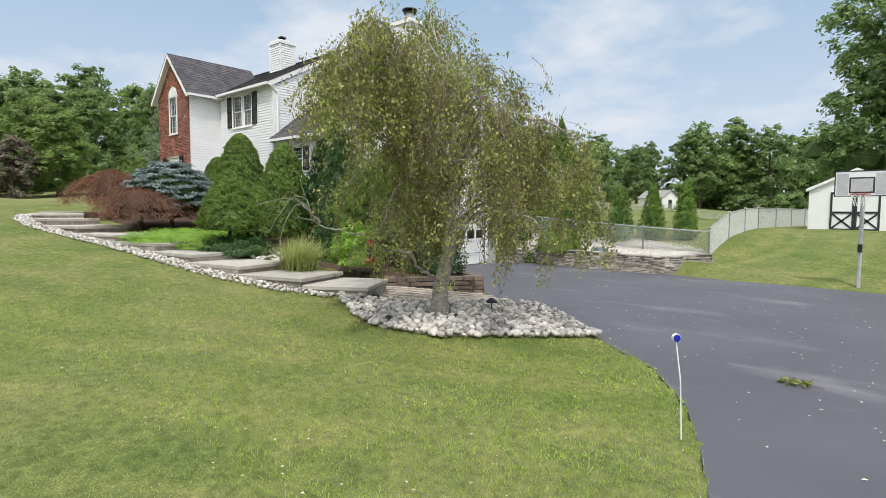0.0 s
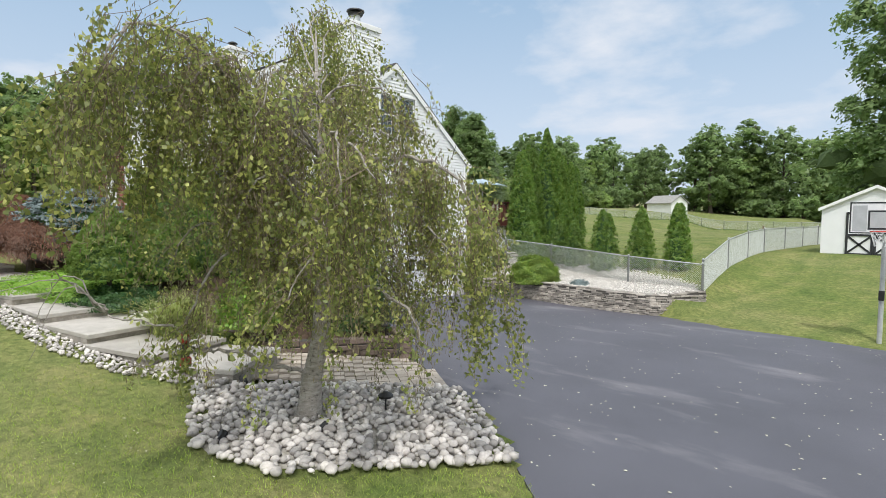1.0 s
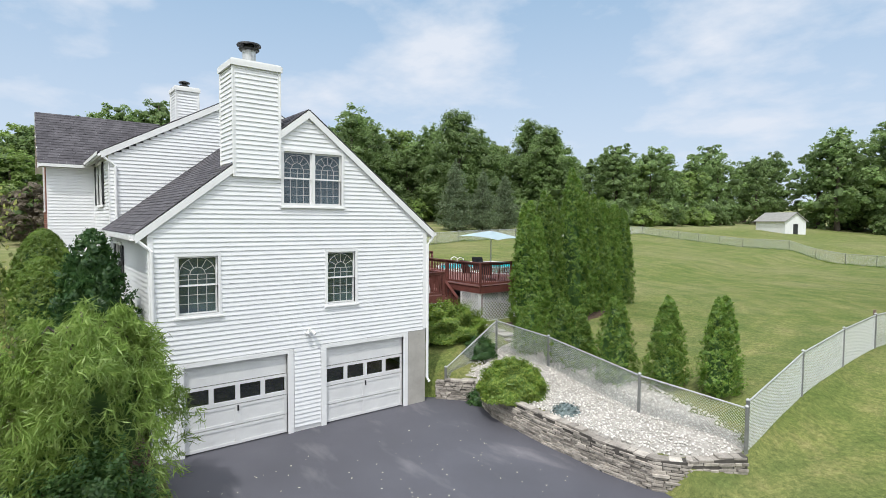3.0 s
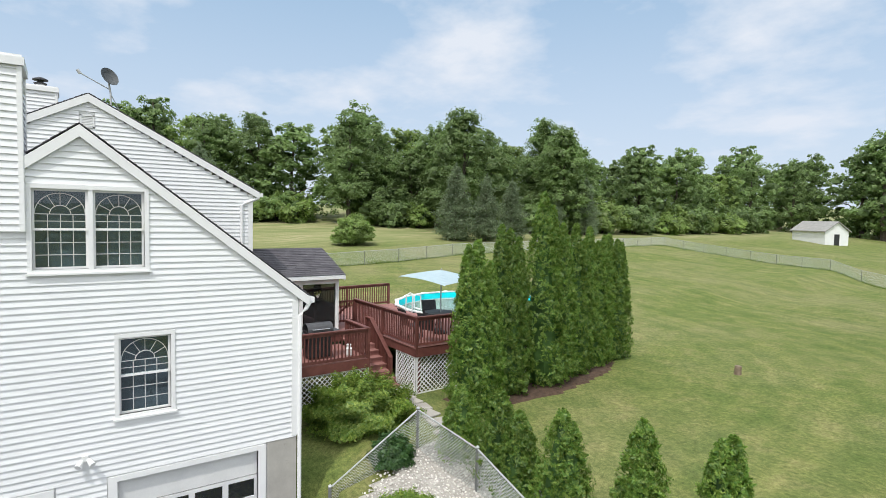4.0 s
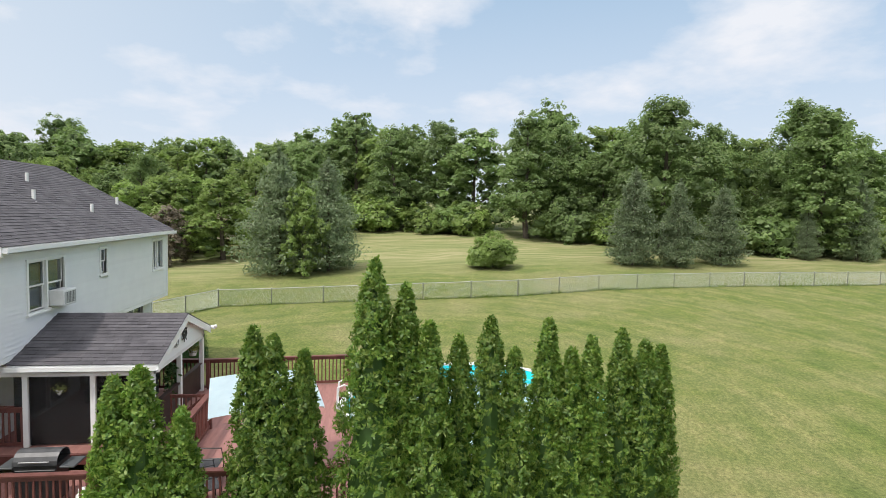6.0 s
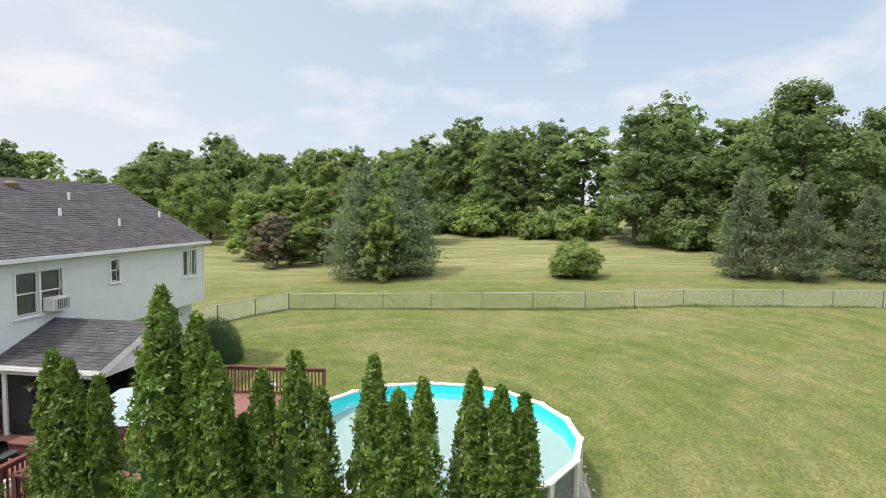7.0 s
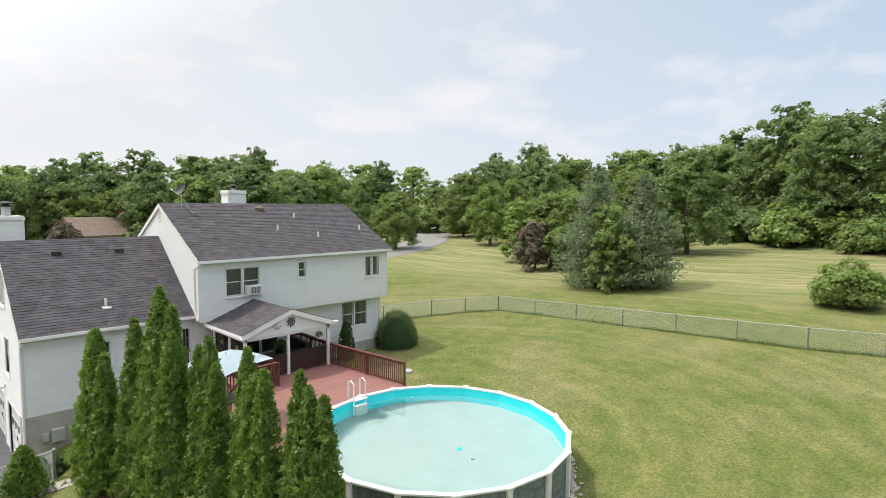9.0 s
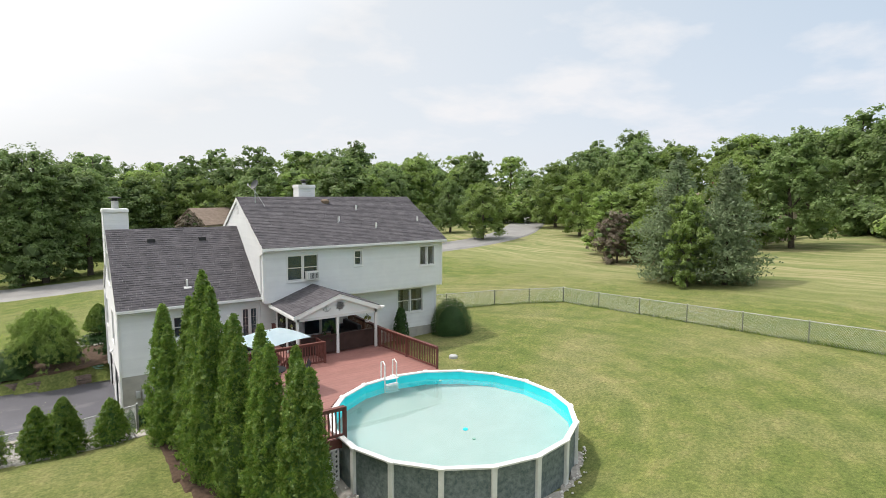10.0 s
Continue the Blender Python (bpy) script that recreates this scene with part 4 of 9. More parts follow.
# main block
m_gable, m_rear2, m_rear1, m_front, m_west = plane_x(MX1), plane_y(MY1), plane_y(0.10), plane_y(MY0, -1), plane_x(MX0, -1)
MP = ((MY0 + MY1) / 2, MRIDGE - 0.17)
w = part("wall", wall_with_holes(m_gable, MY0 + 0.16, MY1 - 0.16, 5.0, 7.50, [], MP), M["wall"], house, "white sided upper gable wall")
side_boards(w, m_gable, MY0, MY1, 5.05, 7.50, [(-3.66, -3.30, 9.10, 9.46)], MP)
strip("corner_post", m_gable, MY1 - 0.10, MY1 + 0.03, 0.003, 0.035, 5.1, 7.55, M["trim"], house)
vb = bmesh.new()
for a, b, c, d in ((-3.64, -3.60, 9.12, 9.44), (-3.36, -3.32, 9.12, 9.44), (-3.64, -3.32, 9.12, 9.15), (-3.64, -3.32, 9.41, 9.44)):
    slabbed(vb, m_gable, a, b, 0.0, 0.04, c, d)
for i in range(6):
    slabbed(vb, m_gable, -3.60, -3.36, 0.0, 0.025, 9.165 + i * 0.04, 9.19 + i * 0.04)
part("gable_vent", vb, M["trim"], house, "small louvred gable vent")
W2 = [(-8.66, -7.12, 5.96, 7.18), (-11.06, -10.68, 6.50, 7.24), (-15.62, -14.70, 6.20, 7.26)]
w = part("wall", wall_with_holes(m_rear2, MX0, MX1, 5.02, 7.56, W2), M["wall"], house, "white sided upper back wall")
side_boards(w, m_rear2, MX0, MX1, 5.12, 7.52, [(h[0] - 0.07, h[1] + 0.07, h[2] - 0.07, h[3] + 0.07) for h in W2])
window(m_rear2, *W2[0], kind="twin", grid=None, curtain=False)
window(m_rear2, *W2[1], grid=None)
window(m_rear2, *W2[2], kind="slider", grid=None, curtain=True)
strip("soffit", plane_y(0.10), MX0, MX1, 0.0, 0.62, 4.98, 5.11, M["trim"], house)
W1 = [(-15.22, -13.60, 3.46, 4.80), (-9.9, -8.1, 2.97, 4.72)]
w = part("wall", wall_with_holes(m_rear1, MX0, MX1, 1.6, 5.02, W1), M["wall"], house, "white sided lower back wall")
side_boards(w, m_rear1, MX0, MX1, 2.55, 4.98, [(h[0] - 0.07, h[1] + 0.07, h[2] - 0.07, h[3] + 0.07) for h in W1])
strip("foundation", m_rear1, MX0, MX1, 0.001, 0.02, 1.6, 2.54, M["concrete"], house, "grey concrete foundation wall")
window(m_rear1, *W1[0], kind="twin", grid=None, curtain=True)
window(m_rear1, *W1[1], kind="slider", grid=None, label="sliding glass patio door in a white frame")
for P, a, b in ((m_rear1, MX0, MX0 + 0.1), (m_rear2, MX0, MX0 + 0.1), (m_rear2, MX1 - 0.1, MX1 + 0.03)):
    strip("corner_post", P, a, b, 0.003, 0.035, 2.55 if P is m_rear1 else 5.12, 4.98 if P is m_rear1 else 7.5, M["trim"], house)
FW = [(-9.28, -7.68, 6.05, 7.42)]
w = part("wall", wall_with_holes(m_front, MX0, MX1, 1.4, 7.56, FW), M["wall"], house, "white sided front wall")
side_boards(w, m_front, -10.5, MX1, 2.4, 7.52, [(h[0] - 0.07, h[1] + 0.07, h[2] - 0.07, h[3] + 0.07) for h in FW])
side_boards(w, m_front, MX0, -13.8, 2.4, 7.52, [])
window(m_front, *FW[0], kind="twin", grid=(3, 4), curtain=True)
shutters(m_front, *FW[0])
part("wall", wall_with_holes(m_west, MY0 + 0.16, 0.10 - 0.16, 1.4, 7.56, [], MP), M["wall"], house, "white sided west wall")
strip("corner_post", m_front, MX1 - 0.12, MX1 + 0.02, 0.003, 0.035, 5.1, 7.5, M["trim"], house)

# brick-faced front wing
WX0, WX1, WY = -13.8, -10.5, -9.05
wing = plane_y(WY, -1)
WH = [(-12.50, -11.80, 5.9, 7.55), (-12.75, -11.55, 2.3, 4.75)]
w = part("wall", wall_with_holes(wing, WX0, WX1, 1.4, 7.62, WH, ((WX0 + WX1) / 2, 9.36)), M["mortar"], house, "red brick front wing wall")
brick_wall = w
part("wall", wall_with_holes(plane_x(WX1), WY, MY0, 1.4, 7.62, []), M["wall"], house, "white sided wing side wall")
side_boards(w, plane_x(WX1), WY, MY0, 2.3, 7.6, [])
part("wall", wall_with_holes(plane_x(WX0, -1), WY, MY0, 1.4, 7.62, []), M["wall"], house, "white sided wing side wall")
window(wing, *WH[0], grid=(2, 3), label="tall arched window in white frame")
ab = bmesh.new()
seg = 12
for i in range(seg):
    t0, t1 = math.pi * i / seg, math.pi * (i + 1) / seg
    q = [(-12.15 + math.cos(t) * rr, 7.6 + math.sin(t) * rr) for t in (t0, t1) for rr in (0.02, 0.42)]
    hexa(ab, [wing(q[0][0], 0.0, q[0][1]), wing(q[2][0], 0.0, q[2][1]), wing(q[3][0], 0.0, q[3][1]), wing(q[1][0], 0.0, q[1][1]),
              wing(q[0][0], 0.05, q[0][1]), wing(q[2][0], 0.05, q[2][1]), wing(q[3][0], 0.05, q[3][1]), wing(q[1][0], 0.05, q[1][1])])
part("arch_trim", ab, M["trim"], house, "white half-round window head")
db = bmesh.new()
slabbed(db, wing, -12.75, -11.55, -0.09, -0.05, 2.3, 4.75)
for a, b in ((-12.70, -12.20), (-12.10, -11.60)):
    for c, d in ((2.45, 3.3), (3.45, 4.6)):
        slabbed(db, wing, a + 0.05, b - 0.05, -0.05, -0.035, c, d)
part("front_door", db, M["trim"], house, "closed white panelled front door")
for sx in (-13.05, -11.25):
    lb = bmesh.new()
    tube(lb, [wing(sx, 0.10, 4.42), wing(sx, 0.10, 4.50), wing(sx, 0.10, 4.76), wing(sx, 0.10, 4.86)], [0.03, 0.075, 0.09, 0.02], 8)
    part("wall_lantern", lb, M["black"], house, "small black wall lantern beside the door")

# roofs
gable_roof("roof", "x", MX1, 0.0, GY0, GY1, 5.45, GRIDGE, 0.26, (0.0, 0.06), seed=3, label="dark grey shingle garage roof", rake=(False, True), gap=(-5.64, -4.52), cut=lambda p: -5.72 < p.y < -4.46 and p.x > -0.9,
           single=lambda p: p.x > -2.2 and p.y > -1.95)
gable_roof("roof", "x", MX0, MX1, MY0, MY1, 7.74, MRIDGE, 0.22, (0.12, 0.06), seed=5, label="dark grey shingle main roof")
gable_roof("roof", "y", WY, MY0 + 2.5, WX0, WX1, 7.78, 9.52, 0.24, (0.22, 0.0), seed=7, label="dark grey shingle wing roof", rake=(True, False))

# chimneys
def chimney(x0, x1, y0, y1, z0, z1, stack, tall=0.3, wide=1.0):
    wx = boxes((x0, x1, y0, y1, z0, z1 - 0.02))
    c = part("chimney", wx, M["wall"], house, "white sided chimney with a metal flue cap")
    for P, a, b in ((plane_x(x1), y0, y1), (plane_x(x0, -1), y0, y1), (plane_y(y0, -1), x0, x1), (plane_y(y1), x0, x1)):
        side_boards(c, P, a, b, z0, z1 - 0.16, [])
        for e in (a, b):
            strip("corner_post", P, e - 0.04, e + 0.04, 0.002, 0.03, z0, z1 - 0.16, M["trim"], c)
    part("cap", boxes((x0 - 0.07, x1 + 0.07, y0 - 0.07, y1 + 0.07, z1 - 0.15, z1 - 0.02), (x0 - 0.04, x1 + 0.04, y0 - 0.04, y1 + 0.04, z1 - 0.02, z1 + 0.02)), M["trim"], c)
    cx, cy = stack
    part("flue", tubes(([(cx, cy, z1), (cx, cy, z1 + tall)], 0.14 * wide), sides=14), M["galv"], c)
    zt = z1 + tall
    part("flue_cap", tubes(([(cx, cy, zt), (cx, cy, zt + 0.04), (cx, cy, zt + 0.06)], [0.20 * wide, 0.22 * wide, 0.13 * wide]), ([(cx, cy, zt + 0.12), (cx, cy, zt + 0.16), (cx, cy, zt + 0.22)], [0.26 * wide, 0.25 * wide, 0.07 * wide]),
                             ([(cx, cy, zt + 0.06), (cx, cy, zt + 0.12)], 0.11 * wide), sides=14), M["black"], c)


chimney(-0.94, 0.062, -5.68, -4.56, 6.62, 9.40, (-0.47, -5.12), 0.40, 1.15)
chimney(-10.45, -9.55, -4.95, -4.15, 9.2, 10.68, (-10.0, -4.55), 0.12, 0.8)

# small things on the roofs
def vent_pipe(x, y, z, big=False):
    bm = bmesh.new()
    if big:
        tube(bm, [(x, y, z - 0.05), (x, y, z + 0.12), (x, y, z + 0.2)], [0.2, 0.24, 0.1], 14)
        part("roof_ventilator", bm, M["stump"], house, "brown round roof ventilator")
        return
    tube(bm, [(x, y, z - 0.1), (x, y, z + 0.30)], 0.05, 10)
    s = bmesh.new()
    hexa(s, [(x - 0.16, y - 0.16, z + 0.09), (x + 0.16, y - 0.16, z + 0.09), (x + 0.16, y + 0.2, z - 0.1), (x - 0.16, y + 0.2, z - 0.1),
             (x - 0.16, y - 0.16, z + 0.11), (x + 0.16, y - 0.16, z + 0.11), (x + 0.16, y + 0.2, z - 0.08), (x - 0.16, y + 0.2, z - 0.08)])
    p = part("vent_pipe", bm, M["plastic"], house, "white plastic roof vent pipe")
    part("flashing", s, M["galv"], p)


def main_z(y):
    return MRIDGE - (MRIDGE - 7.74) / 4.15 * abs(y + 3.45)


for vx, vy in ((-12.15, -2.1), (-15.5, -0.85), (-10.6, -1.05), (-12.5, -0.35)):
    vent_pipe(vx, vy, main_z(vy))
vent_pipe(-10.6, -2.9, main_z(-2.9), True)
vent_pipe(-2.85, -0.62, GRIDGE - 0.787 * (3.775 - 0.62))
for vx in (-1.75, -4.05):
    vy = -3.15
    zz = GRIDGE - 0.827 * 0.625
    part("box_vent", bevelled(boxes((vx - 0.17, vx + 0.17, vy - 0.15, vy + 0.2, zz - 0.1, zz + 0.1)), 0.02), M["shutter"], house, "low black box vent on the ridge")
dish = bmesh.new()
bmesh.ops.create_uvsphere(dish, u_segments=18, v_segments=12, radius=0.9)
bmesh.ops.delete(dish, geom=[v for v in dish.verts if v.co.z > -0.72], context="VERTS")
bmesh.ops.solidify(dish, geom=dish.faces[:], thickness=0.02)
bmesh.ops.translate(dish, verts=dish.verts, vec=(0, 0, 0.9))
bmesh.ops.transform(dish, matrix=pose(-6.75, -2.95, 10.62, 62, 0, 118) @ Matrix.Diagonal((0.52, 0.62, 0.7, 1)), verts=dish.verts)
sat = part("satellite_dish", dish, M["dishgrey"], house, "grey satellite dish on the roof ridge")
part("mast", tubes(([(-6.7, -2.9, main_z(-2.9)), (-6.7, -2.9, 10.2), (-6.75, -2.95, 10.6)], 0.025), ([(-6.72, -2.9, 10.3), (-6.55, -3.6, 10.62)], 0.015), ([(-6.55, -3.6, 10.6), (-6.55, -3.66, 10.7)], 0.04), ([(-6.75, -2.92, 10.25), (-7.1, -2.5, main_z(-2.5))], 0.012)), M["utility"], sat)

# downspouts
for pts in ([(0.02, 0.30, 5.14), (0.02, 0.20, 4.98), (0.03, 0.07, 4.86), (0.03, 0.07, 0.75), (0.12, 0.10, 0.62)], [(0.03, -7.80, 5.14), (0.05, -7.60, 4.95), (0.06, -7.50, 4.85), (0.06, -7.50, 1.0)],
            [(MX1 + 0.02, 0.92, 7.45), (MX1 + 0.03, 0.55, 7.30), (MX1 + 0.05, 0.40, 7.22), (MX1 + 0.05, 0.40, 5.45)], [(MX1 + 0.05, -7.75, 7.45), (MX1 + 0.06, -7.45, 7.2), (MX1 + 0.06, -7.45, 5.5)]):
    part("downspout", tubes((pts, 0.045), sides=8), M["trim"], house, "white aluminium downspout")

# window air conditioner, meter and cable on the back walls
ac = part("air_conditioner", bevelled(boxes((-8.60, -7.98, 0.70, 1.06, 5.98, 6.38)), 0.015), M["plastic"], house, "white window air conditioner")
part("fan_opening", boxes((-8.50, -8.12, 1.052, 1.064, 6.04, 6.32)), M["shutter"], ac, "dark fan opening")
part("grille", boxes(*[(-8.55 + i * 0.07, -8.51 + i * 0.07, 1.055, 1.07, 6.03, 6.33) for i in range(8)]), M["utility"], ac)
part("electric_meter", bevelled(boxes((-1.15, -0.75, 0.02, 0.20, 1.25, 1.72)), 0.012), M["utility"], house, "grey electric meter box on the foundation")
part("junction_box", bevelled(boxes((-0.68, -0.50, 0.02, 0.15, 1.32, 1.62)), 0.01), M["utility"], house)
part("cable", tubes(([(-1.3, 0.04, 1.55), (-1.42, 0.05, 1.72), (-1.55, 0.05, 1.50), (-1.72, 0.05, 1.52), (-1.80, 0.05, 1.75), (-1.72, 0.04, 2.1), (-1.6, 0.04, 2.25)], 0.014), sides=6), M["black"], house)
for x, z in ((-4.72, 4.42), (-4.45, 4.45)):
    part("wall_lamp", tubes(([(x, 0.02, z), (x, 0.10, z), (x, 0.16, z - 0.06)], [0.05, 0.05, 0.07]), sides=10), M["plastic"], house)
# unseen floors and partitions, added to stop the view through; dimness in their colour
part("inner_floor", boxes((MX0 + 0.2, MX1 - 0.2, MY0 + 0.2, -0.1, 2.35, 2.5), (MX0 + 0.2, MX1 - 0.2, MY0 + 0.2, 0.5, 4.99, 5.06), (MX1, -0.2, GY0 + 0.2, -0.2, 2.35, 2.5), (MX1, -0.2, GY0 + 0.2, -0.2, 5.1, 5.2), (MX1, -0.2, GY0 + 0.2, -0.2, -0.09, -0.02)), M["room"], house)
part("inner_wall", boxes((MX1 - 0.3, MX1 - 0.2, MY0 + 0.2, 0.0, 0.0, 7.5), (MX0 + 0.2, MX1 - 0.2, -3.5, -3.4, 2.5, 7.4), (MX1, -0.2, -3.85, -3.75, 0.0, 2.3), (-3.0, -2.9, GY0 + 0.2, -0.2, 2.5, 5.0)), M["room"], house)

# porch roof over the deck
PR = (-10.30, -6.42)
gable_roof("porch_roof", "y", 0.72, 3.80, PR[0], PR[1], 4.98, 5.70, 0.16, (0.0, 0.14), 0.12, seed=9, label="dark shingle porch roof with a white gable", rake=(False, True))
pg = plane_y(3.80)
w = part("porch_gable", wall_with_holes(pg, PR[0], PR[1], 4.62, 4.90, [], ((PR[0] + PR[1]) / 2, 5.52), 0.1), M["wall"], house, "white porch gable with nautical ornaments")
side_boards(w, pg, PR[0] + 0.1, PR[1] - 0.1, 4.74, 4.90, [], ((PR[0] + PR[1]) / 2, 5.50))
strip("beam", plane_x(PR[1]), 0.12, 3.80, -0.10, 0.04, 4.62, 4.86, M["trim"], house)
strip("beam", plane_x(PR[0], -1), 0.12, 3.80, -0.10, 0.04, 4.62, 4.86, M["trim"], house)
strip("porch_ceiling", plane_y(0.12), PR[0], PR[1], 0.0, 3.6, 4.86, 4.90, M["trim"], house)
for x, y in ((PR[1] - 0.03, 3.74), (-8.32, 3.74), (PR[0] + 0.03, 3.74), (PR[1] - 0.03, 2.45), (PR[1] - 0.03, 1.0)):
    part("porch_post", bevelled(boxes((x - 0.06, x + 0.06, y - 0.06, y + 0.06, 2.95, 4.64)), 0.008), M["trim"], house, "white square porch post")
# insect screens on the side of the porch
for y0, y1 in ((0.74, 0.94), (1.06, 2.39), (2.51, 3.68)):
    part("porch_screen", boxes((PR[1] - 0.035, PR[1] - 0.030, y0, y1, 2.99, 4.62)), M["screen"], house, "dark insect screen")
# anchor and ship's wheel on the gable
an = bmesh.new()
tube(an, [pg(-7.72, 0.05, 5.28), pg(-7.78, 0.05, 4.98)], 0.018, 8)
tube(an, [pg(-7.62, 0.05, 5.20), pg(-7.84, 0.05, 5.25)], 0.014, 8)
tube(an, [pg(-7.78 + 0.17 * math.cos(t), 0.05, 5.10 + 0.15 * math.sin(t)) for t in [math.pi * (1.0 + k / 10) for k in range(11)]], 0.018, 8)
tube(an, [pg(-7.72 + 0.05 * math.cos(t), 0.05, 5.33 + 0.05 * math.sin(t)) for t in [2 * math.pi * k / 10 for k in range(11)]], 0.012, 6, False)
tube(an, [pg(-7.70, 0.07, 5.32), pg(-7.85, 0.07, 5.15), pg(-7.66, 0.07, 5.05), pg(-7.88, 0.07, 4.98)], 0.012, 6)
part("anchor_ornament", an, M["utility"], house, "grey metal anchor wall ornament")
sw = bmesh.new()
for rr in (0.15, 0.07):
    tube(sw, [pg(-8.42 + rr * math.cos(t), 0.05, 5.16 + rr * math.sin(t)) for t in [2 * math.pi * k / 20 for k in range(21)]], 0.016, 6, False)
for k in range(8):
    t = 2 * math.pi * k / 8 + 0.2
    tube(sw, [pg(-8.42 + rr * math.cos(t), 0.05, 5.16 + rr * math.sin(t)) for rr in (0.03, 0.24)], 0.012, 6)
part("ship_wheel_ornament", sw, M["shutter"], house, "dark ship's wheel wall ornament")
sp = bmesh.new()
for sg in (-1, 1):
    tube(sp, [(PR[0] - 0.12, 3.95, 4.92), (PR[0] - 0.16 + sg * 0.1, 4.1, 4.90)], [0.03, 0.055], 10)
part("flood_lamp", sp, M["plastic"], house)


# ---- deck, porch and pool ----
POOL, POOL_R, RIM = Vector((-8.77, 12.10, 0)), 4.06, 3.0
DECK_Z, LOW_Z = 2.95, 2.60
deck = thing("deck", "red-stained wooden deck wrapping the porch and pool", "deck")


def deck_spans(y):
    spans = []
    if y < 3.70:
        spans = [(-10.62, -6.02)]
    elif y < 4.80:
        spans = [(-10.70, -6.02)]
    elif y < 11.95:
        spans = [(-10.80, -2.92)]
    r = POOL_R + 0.09
    dy = abs(y - POOL.y)
    if dy < r and spans:
        half = math.sqrt(r * r - dy * dy)
        out = []
        for a, b in spans:
            if POOL.x - half > a + 0.05 and y < 8.35:
                out.append((a, POOL.x - half))
            if POOL.x + half < b - 0.05:
                out.append((POOL.x + half, b))
        spans = out
    return spans


y = 0.12
part("frame", boxes((-10.6, -6.05, 0.13, 4.75, 2.66, 2.90), (-10.6, -2.96, 4.86, 7.8, 2.66, 2.90), (-4.4, -2.96, 7.8, 11.9, 2.66, 2.90), (-5.85, -3.78, 0.14, 3.6, 2.30, 2.56)), M["rail"], deck, "dark red joists and skirt under the deck")
while y < 11.95:
    for a, b in deck_spans(y + 0.07):
        me = mesh_of("floorboard", [(a, y, 2.91), (b, y, 2.91), (b, y + 0.1405, 2.91), (a, y + 0.1405, 2.91), (a, y, DECK_Z), (b, y, DECK_Z), (b, y + 0.1405, DECK_Z), (a, y + 0.1405, DECK_Z)], CUBE, M["deck"])
        ob = new("floorboard", me)
        ob.parent = deck
    y += 0.142
y = 0.12
while y < 3.62:
    me = mesh_of("floorboard", [(-5.9, y, 2.56), (-3.72, y, 2.56), (-3.72, y + 0.1405, 2.56), (-5.9, y + 0.1405, 2.56), (-5.9, y, LOW_Z), (-3.72, y, LOW_Z), (-3.72, y + 0.1405, LOW_Z), (-5.9, y + 0.1405, LOW_Z)], CUBE, M["deck"])
    ob = new("floorboard", me)
    ob.parent = deck
    y += 0.142


def slanted(bm, p, q, w, h):
    """A board from p to q with width w and height h below the line."""
    p, q = Vector(p), Vector(q)
    d = (q - p).normalized()
    n = Vector((-d.y, d.x, 0)).normalized() * w / 2
    up = Vector((0, 0, h))
    hexa(bm, [p - n - up, q - n - up, q + n - up, p + n - up, p - n, q - n, q + n, p + n])


POSTS = []


def railing(p, q, h=0.95, owner=None, posts=True, gap=0.115, bay=1.9):
    p, q = Vector(p), Vector(q)
    owner = owner or deck
    L = (q - p).length
    n = max(1, round(L / bay))
    if posts:
        for i in range(n + 1):
            c = p.lerp(q, i / n)
            if any((c - o).length < 0.09 for o in POSTS):
                continue
            POSTS.append(c)
            part("post", bevelled(boxes((c.x - 0.045, c.x + 0.045, c.y - 0.045, c.y + 0.045, c.z - 0.25, c.z + h - 0.02)), 0.006), M["rail"], owner)
    up = Vector((0, 0, 1))
    bm = bmesh.new()
    slanted(bm, p + up * h, q + up * h, 0.14, 0.036)
    part("top_rail", bm, M["rail"], owner, "weathered red top rail")
    for z in (h - 0.05, 0.12):
        bm = bmesh.new()
        slanted(bm, p + up * z, q + up * z, 0.04, 0.08)
        part("stringer", bm, M["rail"], owner)
    k = max(1, int(L / gap))
    me = mesh_of("baluster", [(-0.017, -0.017, 0.06), (0.017, -0.017, 0.06), (0.017, 0.017, 0.06), (-0.017, 0.017, 0.06), (-0.017, -0.017, h - 0.06), (0.017, -0.017, h - 0.06), (0.017, 0.017, h - 0.06), (-0.017, 0.017, h - 0.06)], CUBE, M["rail"])
    for i in range(k):
        ob = new("baluster", me)
        ob.parent = owner
        ob.location = p.lerp(q, (i + 0.5) / k)


